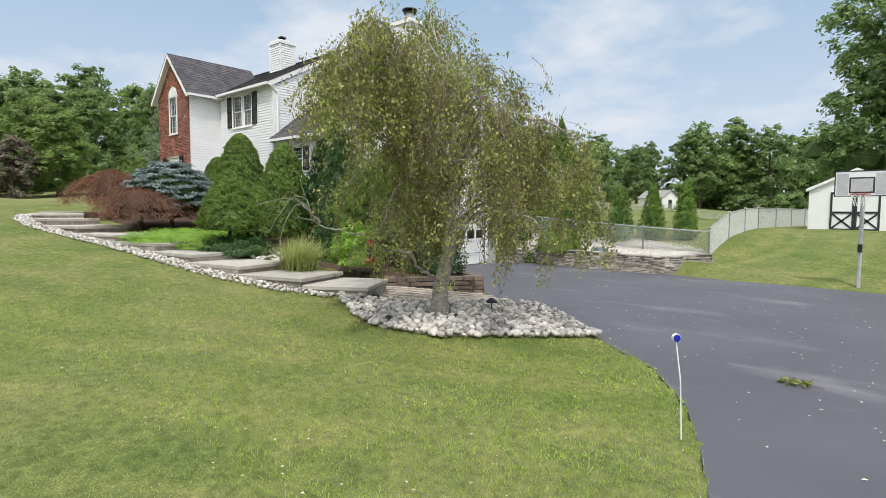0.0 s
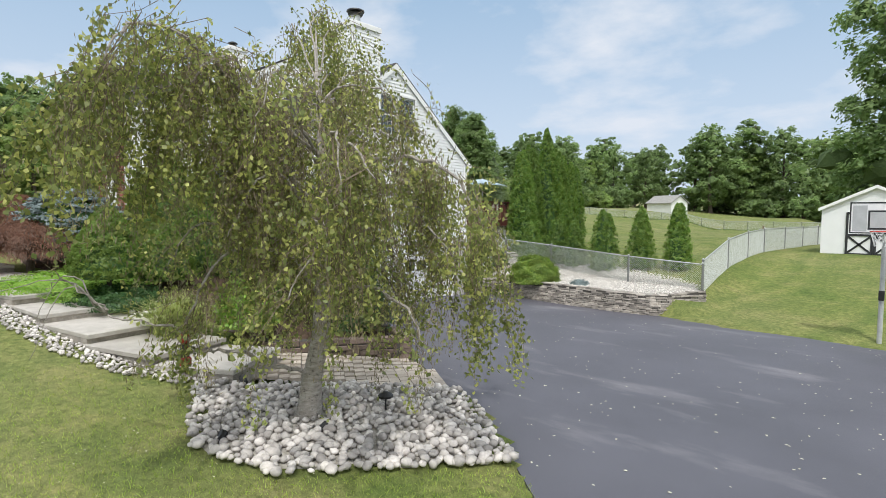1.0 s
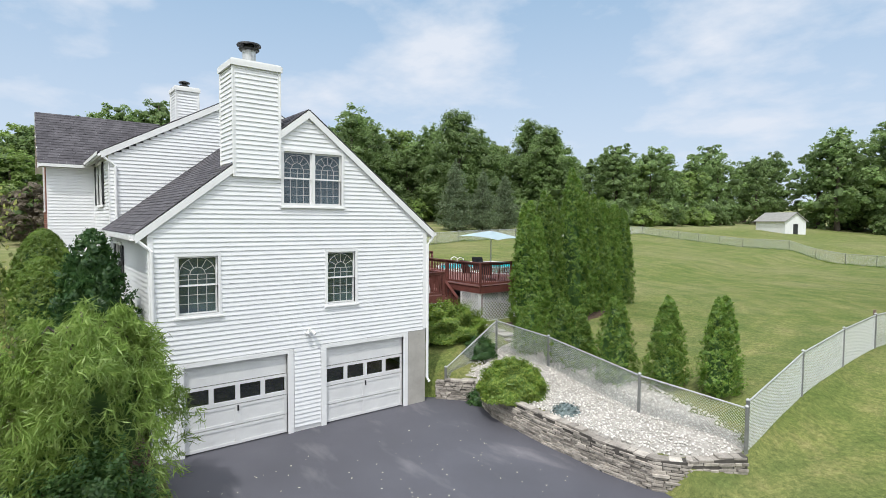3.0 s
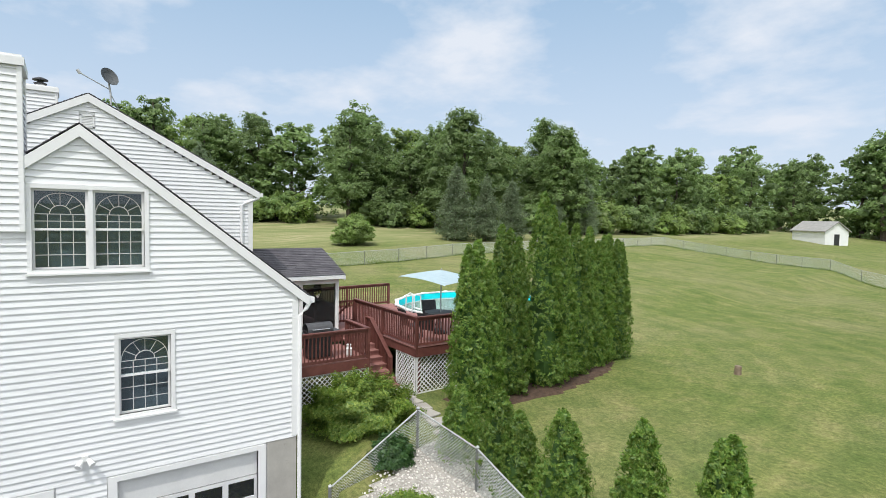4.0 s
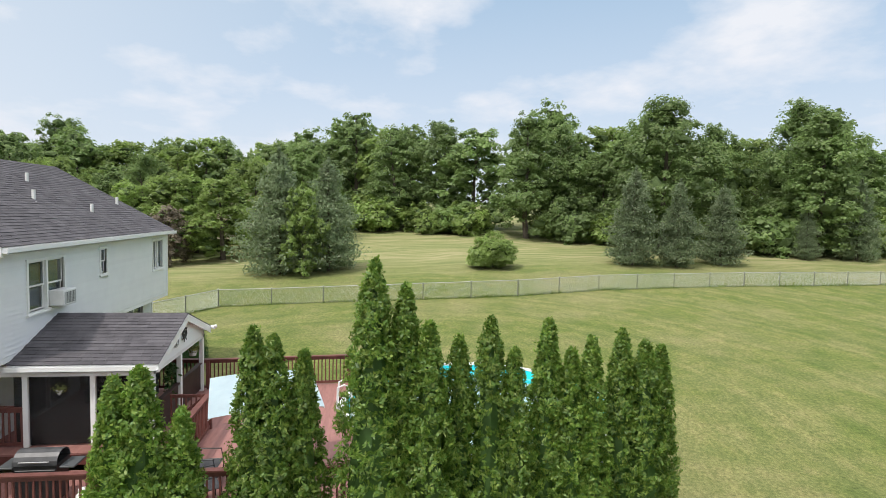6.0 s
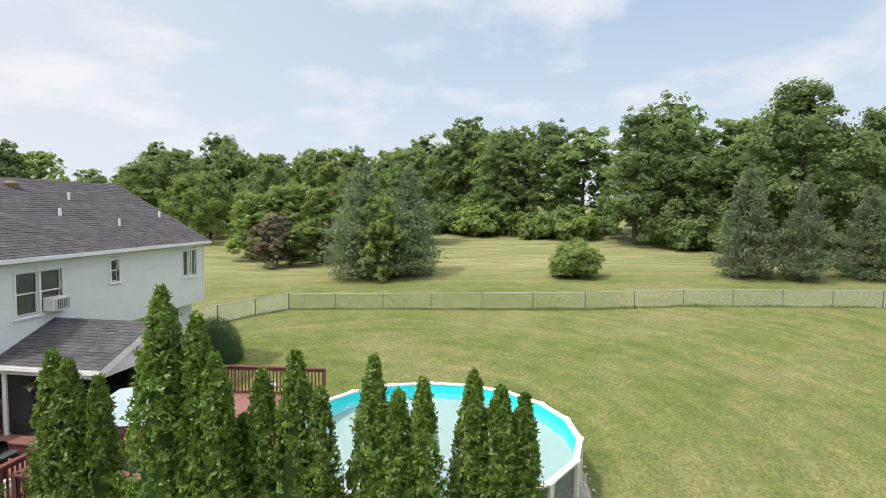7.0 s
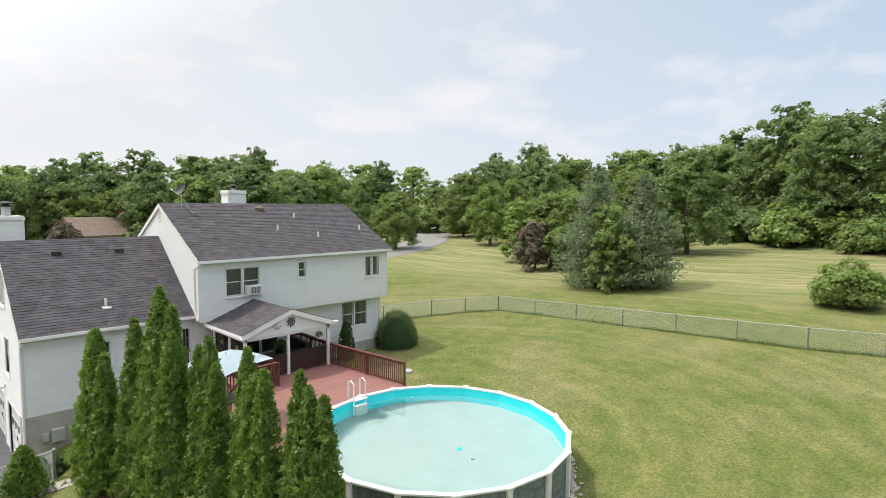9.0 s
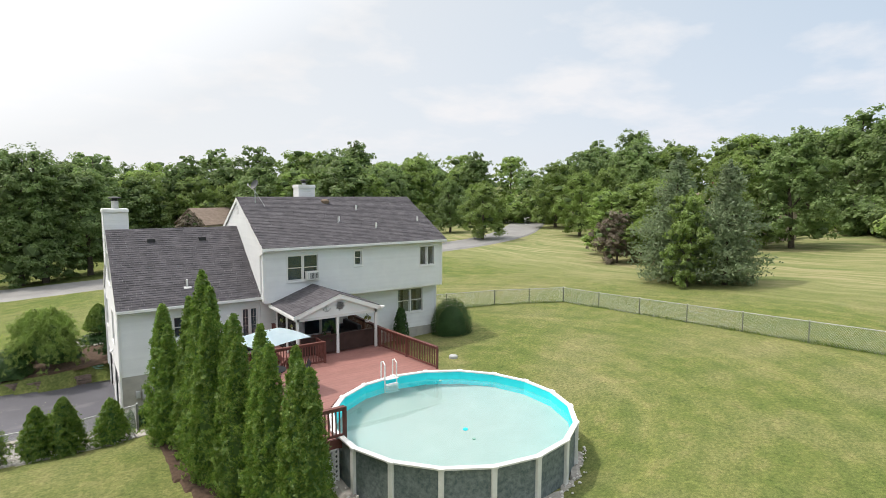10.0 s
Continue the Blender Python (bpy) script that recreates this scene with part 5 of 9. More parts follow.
def lattice(p, q, z0, z1, owner, name="lattice"):
    p, q = Vector((*p, 0)), Vector((*q, 0))
    L, H = (q - p).length, z1 - z0
    d = (q - p).normalized()
    n = Vector((-d.y, d.x, 0))
    bm = bmesh.new()
    for side, sg in ((0.0, 1), (0.008, -1)):
        s = -H - L
        while s < L + H:
            # line u = s + sg * z, clipped to the panel
            zs = []
            for z in (0.0, H):
                zs.append((s + z if sg > 0 else s + H - z, z))
            (u0, za), (u1, zb) = zs
            if u0 > u1:
                (u0, za), (u1, zb) = (u1, zb), (u0, za)
            c0, c1 = max(0.0, u0), min(L, u1)
            if c1 - c0 > 0.02:
                f = lambda u: za + (zb - za) * (u - u0) / (u1 - u0)
                w = 0.031
                v = []
                for dd in (side, side + 0.007):
                    for u, sgn in ((c0, -1), (c1, -1), (c1, 1), (c0, 1)):
                        pt = p + d * u + n * dd
                        v.append((pt.x, pt.y, z0 + min(H, max(0, f(u) + sgn * w))))
                hexa(bm, v)
            s += 0.155
    for a, b, c, e in ((0, L, 0, 0.05), (0, L, H - 0.05, H), (0, 0.05, 0, H), (L - 0.05, L, 0, H)):
        pa, pb = p + d * a, p + d * b
        v = []
        for zz in (z0 + c, z0 + e):
            for q2, dd in ((pa, -0.006), (pb, -0.006), (pb, 0.02), (pa, 0.02)):
                r = q2 + n * dd
                v.append((r.x, r.y, zz))
        hexa(bm, v)
    return part(name, bm, M["lattice"], owner, "white diagonal lattice skirt")


railing((-3.76, 0.14, LOW_Z), (-3.76, 3.62, LOW_Z), bay=4.0)
railing((-3.76, 3.62, LOW_Z), (-5.35, 3.62, LOW_Z))
railing((-2.96, 4.86, DECK_Z), (-2.96, 11.9, DECK_Z))
railing((-7.25, 4.82, DECK_Z), (-2.96, 4.86, DECK_Z))
railing((-10.42, 3.90, DECK_Z), (-10.78, 8.20, DECK_Z))
railing((-4.92, 11.92, DECK_Z), (-2.96, 11.92, DECK_Z))
railing((-10.55, 0.2, DECK_Z), (-10.42, 3.9, DECK_Z))
railing((-6.45, 0.30, DECK_Z), (-6.45, 0.95, DECK_Z))
# privacy rail between porch posts, its red darkened to carry the porch shade
for x0, x1 in ((-10.2, -8.4), (-8.25, -6.6)):
    part("privacy_board", boxes((x0, x1, 3.70, 3.73, DECK_Z + 0.08, DECK_Z + 0.86), (x0, x1, 3.66, 3.78, DECK_Z + 0.86, DECK_Z + 0.90)), M["shaded_board"], deck)
# gate with a diagonal brace at the head of the stairs
gate = part("gate", boxes((-7.28, -7.24, 3.86, 4.74, 3.77, 3.85)), M["rail"], deck, "slatted red gate with a diagonal brace")
part("bottom_bar", boxes((-7.28, -7.24, 3.86, 4.74, 3.05, 3.13)), M["rail"], gate)
for i in range(8):
    yy = 3.88 + i * 0.12
    part("slat", boxes((-7.24, -7.215, yy, yy + 0.035, 3.05, 3.85)), M["rail"], gate)
bm = bmesh.new()
slanted(bm, (-7.30, 3.88, 3.16), (-7.30, 4.72, 3.84), 0.03, 0.09)
part("brace", bm, M["rail"], gate)
# stairs from the upper deck past the landing to the lawn
stair = part("stairs", boxes((-6.02, -5.72, 3.72, 4.78, 2.74, 2.78), (-5.72, -5.38, 3.72, 4.78, 2.56, 2.60)), M["deck"], deck, "red wooden stairs to the lawn")
for i in range(6):
    x0, z = -5.38 + i * 0.27, 2.44 - i * 0.17
    part("tread", boxes((x0, x0 + 0.30, 3.74, 4.76, z - 0.04, z)), M["deck"], stair)
    part("riser", boxes((x0 + 0.255, x0 + 0.275, 3.76, 4.74, z - 0.17, z - 0.04)), M["deck"], stair)
for x0, za, zb in ((-6.04, 2.78, 2.90), (-5.75, 2.60, 2.74), (-5.41, 2.44, 2.56)):
    part("riser", boxes((x0, x0 + 0.02, 3.76, 4.74, za, zb)), M["deck"], stair)
for yy in (3.72, 4.78):
    bm = bmesh.new()
    slanted(bm, (-5.5, yy, 2.52), (-3.75, yy, 1.42), 0.05, 0.26)
    part("stringer", bm, M["rail"], stair)
# guard down the open side of the stairs, level at its head
railing((-6.02, 4.70, 2.52), (-5.67, 4.70, 2.52), h=0.92, owner=stair, bay=9)
railing((-5.67, 4.70, 2.52), (-4.25, 4.70, 1.47), h=0.92, owner=stair, bay=9)
lattice((-3.74, 0.14), (-3.74, 3.64), 1.22, 2.34, deck)
lattice((-3.0, 4.9), (-2.96, 11.9), 1.45, 2.66, deck)
lattice((-4.2, 4.86), (-3.0, 4.86), 1.45, 2.66, deck)
lattice((-2.96, 11.96), (-4.70, 11.96), 1.55, 2.66, deck)
part("skirt", boxes((-3.74, -3.71, 0.14, 3.64, 2.32, 2.60), (-2.95, -2.92, 4.86, 11.94, 2.64, 2.94), (-6.0, -2.95, 4.84, 4.87, 2.64, 2.94), (-4.85, -2.95, 11.93, 11.96, 2.64, 2.94)), M["rail"], deck)
for x, y2 in ((-3.05, 5.0), (-3.05, 7.2), (-3.05, 9.5), (-3.05, 11.8), (-6.2, 4.7), (-10.5, 4.0), (-10.65, 7.9)):
    part("support_post", boxes((x - 0.05, x + 0.05, y2 - 0.05, y2 + 0.05, 1.2, 2.9)), M["rail"], deck)

# round above-ground pool
pool = thing("swimming_pool", "round above-ground pool with white caps and stone-patterned wall", "pool")
SIDES = 18


def pool_pt(k, r):
    t = 2 * math.pi * (k + 0.5) / SIDES
    return POOL.x + math.cos(t) * r, POOL.y + math.sin(t) * r


for k in range(SIDES):
    (ax, ay), (bx, by) = pool_pt(k, POOL_R - 0.02), pool_pt(k + 1, POOL_R - 0.02)
    (cx, cy), (dx, dy) = pool_pt(k, POOL_R - 0.05), pool_pt(k + 1, POOL_R - 0.05)
    part("wall_panel", ([(ax, ay, 1.5), (bx, by, 1.5), (dx, dy, 1.5), (cx, cy, 1.5), (ax, ay, 2.96), (bx, by, 2.96), (dx, dy, 2.96), (cx, cy, 2.96)], CUBE), M["poolwall"], pool)
    (ax, ay), (bx, by) = pool_pt(k, POOL_R + 0.07), pool_pt(k + 1, POOL_R + 0.07)
    (cx, cy), (dx, dy) = pool_pt(k, POOL_R - 0.10), pool_pt(k + 1, POOL_R - 0.10)
    part("top_cap", ([(ax, ay, 2.95), (bx, by, 2.95), (dx, dy, 2.95), (cx, cy, 2.95), (ax, ay, RIM), (bx, by, RIM), (dx, dy, RIM), (cx, cy, RIM)], CUBE), M["cap"], pool)
    ux, uy = pool_pt(k, POOL_R + 0.02)
    t = 2 * math.pi * (k + 0.5) / SIDES
    bm = bevelled(boxes((-0.055, 0.055, -0.075, 0.075, 1.5, 2.955)), 0.012)
    bmesh.ops.transform(bm, matrix=pose(ux, uy, 0, 0, 0, math.degrees(t)), verts=bm.verts)
    part("upright", bm, M["cap"], pool)
    bm = bevelled(boxes((-0.10, 0.075, -0.10, 0.10, 2.945, 3.02)), 0.015)
    bmesh.ops.transform(bm, matrix=pose(ux, uy, 0, 0, 0, math.degrees(t)), verts=bm.verts)
    part("cap_joint", bm, M["cap"], pool)
ring_in = [pool_pt(k, POOL_R - 0.07) for k in range(SIDES)]
vs = [(x, y2, 1.62) for x, y2 in ring_in] + [(x, y2, 2.94) for x, y2 in ring_in]
part("liner", (vs, [((k + 1) % SIDES, k, SIDES + k, SIDES + (k + 1) % SIDES) for k in range(SIDES)]), M["liner"], pool, "aqua vinyl pool liner")
part("liner_floor", ([(x, y2, 1.64) for x, y2 in ring_in], [tuple(range(SIDES))]), M["liner_floor"], pool, "pale pool floor under clear water")
wb = bmesh.new()
wv = [wb.verts.new((x * 0.999 + POOL.x * 0.001, y2 * 0.999 + POOL.y * 0.001, 2.80)) for x, y2 in ring_in]
wb.faces.new(wv)
water = part("water", wb, M["water"], pool, "clear still water")
water.visible_shadow = False
lad = part("ladder", tubes(*[([(-8.80 + o, 7.95, DECK_Z), (-8.80 + o, 7.97, 3.62), (-8.78 + o, 8.15, 3.70), (-8.76 + o, 8.34, 3.62), (-8.74 + o, 8.38, 1.9)], 0.026) for o in (0.0, 0.52)], sides=8), M["plastic"], pool, "white plastic pool ladder")
for i in range(6):
    z = 3.05 - i * 0.22
    part("rung", bevelled(boxes((-8.78, -8.24, 8.32 + i * 0.012, 8.48 + i * 0.012, z - 0.03, z)), 0.008), M["plastic"], lad)
for x, y2, r in ((-10.3, 9.15, 0.06), (-8.4, 13.3, 0.09), (-8.2, 14.0, 0.06)):
    part("skimmer_float", tubes(([(x, y2, 2.79), (x, y2, 2.83)], [r, r * 0.8]), sides=12), M["hose"] if r < 0.09 else M["liner"], pool)

# umbrella, chairs and table on the deck
umb = thing("patio_umbrella", "open pale blue square patio umbrella standing on the deck", "umbrella")
part("pole", tubes(([(-4.35, 6.70, DECK_Z), (-4.35, 6.70, 5.12)], 0.022)), M["utility"], umb)
part("base", tubes(([(-4.35, 6.70, DECK_Z), (-4.35, 6.70, DECK_Z + 0.06), (-4.35, 6.70, DECK_Z + 0.12)], [0.25, 0.24, 0.05]), sides=18), M["black"], umb)


def canopy_point(u, v, sag=0.0):
    """A point of the square canopy, u and v from -1 to 1: peaked in the middle, slack along the edges."""
    r = max(abs(u), abs(v))
    x, y = u * 1.05, v * 1.05
    c, s = math.cos(0.25), math.sin(0.25)
    slack = 0.06 * r * (1 - (min(abs(u), abs(v)) / r if r else 1.0) ** 2)
    return (-4.35 + x * c - y * s, 6.70 + x * s + y * c, 5.15 - 0.30 * r ** 1.15 + slack - 0.06 * x - sag)


bm = bmesh.new()
cells = 12
cg = [[bm.verts.new(canopy_point(i / cells * 2 - 1, j / cells * 2 - 1)) for j in range(cells + 1)] for i in range(cells + 1)]
for i in range(cells):
    for j in range(cells):
        bm.faces.new((cg[i][j], cg[i + 1][j], cg[i + 1][j + 1], cg[i][j + 1]))
bmesh.ops.solidify(bm, geom=bm.faces[:], thickness=0.008)
part("canopy", bm, M["canvas"], umb)
for u, v in ((-1, -1), (-1, 1), (1, -1), (1, 1)):
    part("rib", tubes(([canopy_point(u * k / 4, v * k / 4, 0.03) for k in range(5)], 0.009), sides=5), M["utility"], umb)
part("finial", tubes(([(-4.35, 6.70, 5.12), (-4.35, 6.70, 5.18), (-4.35, 6.70, 5.22)], [0.02, 0.028, 0.01]), sides=8), M["utility"], umb)


def patio_chair():
    ch = thing("patio_chair", "dark sling patio chair on the deck", "chair", "chairs round the deck table")
    fr = bmesh.new()
    for s in (-0.27, 0.27):
        tube(fr, [(s, -0.25, 0), (s, -0.27, 0.40), (s, 0.22, 0.38), (s, 0.42, 0.95)], 0.014, 6)
        tube(fr, [(s, 0.30, 0), (s, 0.20, 0.40), (s, 0.18, 0.62), (s, -0.22, 0.62), (s, -0.26, 0.4)], 0.014, 6)
    part("frame", fr, M["black"], ch)
    part("seat", boxes((-0.26, 0.26, -0.26, 0.22, 0.385, 0.395)), M["sling"], ch)
    bb = bmesh.new()
    hexa(bb, [(-0.26, 0.22, 0.39), (0.26, 0.22, 0.39), (0.26, 0.235, 0.39), (-0.26, 0.235, 0.39), (-0.26, 0.41, 0.95), (0.26, 0.41, 0.95), (0.26, 0.425, 0.95), (-0.26, 0.425, 0.95)])
    part("backrest", bb, M["sling"], ch)
    return ch


c0 = patio_chair()
c0.matrix_basis = pose(-4.35, 5.55, DECK_Z, 0, 0, 178)
for x, y2, a in ((-3.5, 5.75, 205), (-3.35, 7.1, 275), (-5.3, 7.0, 80)):
    copy_thing(c0, pose(x, y2, DECK_Z, 0, 0, a))
tbl = thing("patio_table", "round glass-topped patio table under the umbrella", "table")
part("tabletop", tubes(([(-4.35, 6.70, 3.66), (-4.35, 6.70, 3.685)], 0.55), sides=24), M["black"], tbl)
for k in range(4):
    t = math.pi / 4 + math.pi / 2 * k
    part("leg", tubes(([(-4.35 + 0.35 * math.cos(t), 6.70 + 0.35 * math.sin(t), DECK_Z), (-4.35 + 0.40 * math.cos(t), 6.70 + 0.40 * math.sin(t), 3.66)], 0.015), sides=6), M["black"], tbl)

# grill and tank on the low deck
grill = thing("gas_grill", "stainless hooded gas grill standing on the lower deck", "grill")
part("cart", bevelled(boxes((-4.85, -4.35, 1.95, 2.70, LOW_Z + 0.05, LOW_Z + 0.75)), 0.015), M["black"], grill)
hb = bmesh.new()
for i in range(9):
    t0, t1 = math.pi * i / 9, math.pi * (i + 1) / 9
    v = []
    for y2 in (1.92, 2.73):
        for t, r in ((t0, 0.24), (t1, 0.24), (t1, 0.26), (t0, 0.26)):
            v.append((-4.60 - r * math.cos(t), y2, LOW_Z + 0.84 + r * math.sin(t) * 0.95))
    hexa(hb, v)
bmesh.ops.remove_doubles(hb, verts=hb.verts, dist=0.001)
hood = part("hood", hb, M["hood"], grill, "shiny stainless hood")
part("handle", tubes(([(-4.32, 2.05, LOW_Z + 0.92), (-4.32, 2.60, LOW_Z + 0.92)], 0.014)), M["steel"], hood)
for a, b in ((1.62, 1.90), (2.75, 3.03)):
    part("side_shelf", bevelled(boxes((-4.85, -4.38, a, b, LOW_Z + 0.76, LOW_Z + 0.80)), 0.008), M["dishgrey"], grill)
part("firebox", boxes((-4.85, -4.36, 1.93, 2.72, LOW_Z + 0.75, LOW_Z + 0.85)), M["black"], grill)
tank = thing("propane_tank", "small white propane tank standing on the deck", "gas tank")
part("cylinder", tubes(([(-4.3, 3.22, LOW_Z), (-4.3, 3.22, LOW_Z + 0.05), (-4.3, 3.22, LOW_Z + 0.24), (-4.3, 3.22, LOW_Z + 0.31)], [0.10, 0.125, 0.125, 0.05]), sides=14), M["plastic"], tank)
part("valve_guard", tubes(([(-4.3, 3.22, LOW_Z + 0.29), (-4.3, 3.22, LOW_Z + 0.37)], 0.075), sides=12), M["plastic"], tank)


# ---- plants ----
def unit_rows(v):
    return v / np.maximum(np.linalg.norm(v, axis=1, keepdims=True), 1e-9)


def leaf_cards(centres, normals, length, width, rng, axis=None, bend=0.18):
    """A small folded leaf at each centre: two triangles about a middle rib. axis: which way each leaf points."""
    n = len(centres)
    normals = unit_rows(normals)
    if axis is None:
        axis = rng.normal(size=(n, 3))
    axis = unit_rows(axis - normals * (axis * normals).sum(1, keepdims=True))
    side = np.cross(normals, axis)
    L = (length * rng.uniform(0.7, 1.3, n))[:, None]
    W = (width * rng.uniform(0.7, 1.3, n))[:, None]
    v = np.empty((n, 4, 3))
    v[:, 0] = centres - axis * L * 0.5
    v[:, 1] = centres + side * W * 0.5 + normals * W * bend
    v[:, 2] = centres + axis * L * 0.5
    v[:, 3] = centres - side * W * 0.5 + normals * W * bend
    return v.reshape(-1, 3)


def quick_mesh(name, verts, material, k=4):
    """A mesh of loose leaves of k corners each, made at once."""
    n = len(verts) // k
    me = bpy.data.meshes.new(name)
    me.vertices.add(n * k)
    me.vertices.foreach_set("co", np.asarray(verts, np.float32).ravel())
    me.loops.add(n * k)
    me.loops.foreach_set("vertex_index", np.arange(n * k, dtype=np.int32))
    me.polygons.add(n)
    me.polygons.foreach_set("loop_start", np.arange(0, n * k, k, dtype=np.int32))
    me.update(calc_edges=True)
    me.materials.append(material)
    return me


def foliage(name, verts, material, parent, k=4):
    ob = new(name, quick_mesh(name, verts, material, k))
    ob.parent = parent
    return ob


def ball_points(n, rng, shell=0.35):
    p = unit_rows(rng.normal(size=(n, 3)))
    return p * (1 - shell * rng.random(n) ** 1.5)[:, None], p


def leaf_tris(centres, normals, size, rng):
    """A small three-cornered leaf spray at each centre, for trees that stand far off."""
    n = len(centres)
    normals = unit_rows(normals)
    axis = rng.normal(size=(n, 3))
    axis = unit_rows(axis - normals * (axis * normals).sum(1, keepdims=True))
    side = np.cross(normals, axis)
    s = (size * rng.uniform(0.6, 1.4, n))[:, None]
    v = np.empty((n, 3, 3))
    v[:, 0] = centres + axis * s * 0.62
    v[:, 1] = centres - axis * s * 0.38 + side * s * 0.55
    v[:, 2] = centres - axis * s * 0.38 - side * s * 0.55
    return v.reshape(-1, 3)


def clump_crown(rng, lobes, clumps, leaves, clump_r, leaf, wid=0.8):
    """Leaves in ragged clumps over the outside of several lobes (centre, radii)."""
    out = []
    weights = np.array([lo[1][0] * lo[1][2] for lo in lobes])
    for (c, r), share in zip(lobes, weights / weights.sum()):
        k = max(3, int(clumps * share))
        pts, nrm = ball_points(k, rng, 0.38)
        cc = np.array(c) + pts * np.array(r)
        for j in range(k):
            m = max(6, int(leaves * rng.uniform(0.5, 1.5)))
            q, qn = ball_points(m, rng, 0.8)
            rad = clump_r * rng.uniform(0.5, 1.4) * np.array([1.0, 1.0, 0.58])
            ctr = cc[j] + q * rad
            ctr[:, 2] -= 0.35 * clump_r * (q[:, 0] ** 2 + q[:, 1] ** 2)
            out.append(leaf_tris(ctr, qn * 0.45 + nrm[j] * 0.55 + np.array([0, 0, 0.75]) + rng.normal(size=(m, 3)) * 0.5, leaf, rng))
    return np.concatenate(out)


def limbs(bm, rng, base, height, spread_r, r0, n=7, droop=0.0):
    base = Vector(base)
    trunk = [base + Vector((0, 0, -0.4)), base]
    off = Vector((0, 0, 0))
    for i in range(1, 7):
        off += Vector((rng.uniform(-1, 1), rng.uniform(-1, 1), 0)) * height * 0.018
        trunk.append(base + off + Vector((0, 0, height * i / 6)))
    tube(bm, trunk, [r0 * 1.35, r0 * 1.1] + [r0 * (1 - 0.82 * i / 6) for i in range(1, 7)], 9)
    for k in range(n):
        f = 0.28 + 0.62 * k / n
        i = 1 + f * 6
        a, b = trunk[int(i)], trunk[min(7, int(i) + 1)]
        p = a.lerp(b, i - int(i))
        t = k * 2.4 + rng.uniform(-0.4, 0.4)
        reach = spread_r * rng.uniform(0.5, 0.9) * (1.1 - 0.5 * f)
        rise = height * rng.uniform(0.10, 0.22) * (1 - droop)
        pts = [p, p + Vector((math.cos(t) * reach * 0.45, math.sin(t) * reach * 0.45, rise * 0.75)), p + Vector((math.cos(t) * reach, math.sin(t) * reach, rise))]
        rr = r0 * 0.42 * (1.1 - f)
        tube(bm, pts, [rr, rr * 0.6, rr * 0.2], 6)


def broadleaf(seed, height, width, mat, clumps=210, leaves=60, name="broadleaf_tree", label="tall leafy broadleaf tree with a full crown", low=0.06, leaf=0.40):
    """A broadleaf tree standing at the origin: trunk with limbs, and a crown of many clumps with gaps."""
    rng, r2 = np.random.default_rng(seed), random.Random(seed)
    height *= 1.13
    tr = thing(name, label, "tree")
    bm = bmesh.new()
    limbs(bm, r2, (0, 0, 0), height * 0.86, width * 0.48, height * 0.022)
    part("trunk", bm, M["bark"], tr, local=True)
    lobes = []
    n = 20
    for k in range(n):
        f = k / (n - 1)
        t = k * 2.4 + r2.uniform(-0.3, 0.3)
        z = height * (low + 0.06 + (0.76 - low) * f)
        ro = width * 0.37 * math.sqrt(max(0.06, 1 - ((f - 0.38) / 0.66) ** 2)) * r2.uniform(0.4, 1.15)
        rr = width * r2.uniform(0.13, 0.25)
        lobes.append(((math.cos(t) * ro, math.sin(t) * ro, z), (rr, rr, height * r2.uniform(0.06, 0.13))))
    lobes.append(((width * r2.uniform(-0.06, 0.06), 0, height * 0.87), (width * 0.19, width * 0.19, height * 0.09)))
    # solid lumps darker than the leaves: the crown's inner shade put into colour
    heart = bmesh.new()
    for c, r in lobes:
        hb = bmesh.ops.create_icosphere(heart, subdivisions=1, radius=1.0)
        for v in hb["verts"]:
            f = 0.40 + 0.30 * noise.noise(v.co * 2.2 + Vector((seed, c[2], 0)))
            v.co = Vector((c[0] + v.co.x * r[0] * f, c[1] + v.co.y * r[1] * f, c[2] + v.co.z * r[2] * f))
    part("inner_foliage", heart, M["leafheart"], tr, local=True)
    foliage("crown", clump_crown(rng, lobes, clumps, leaves, width * 0.075, leaf), M[mat], tr, 3)
    return tr


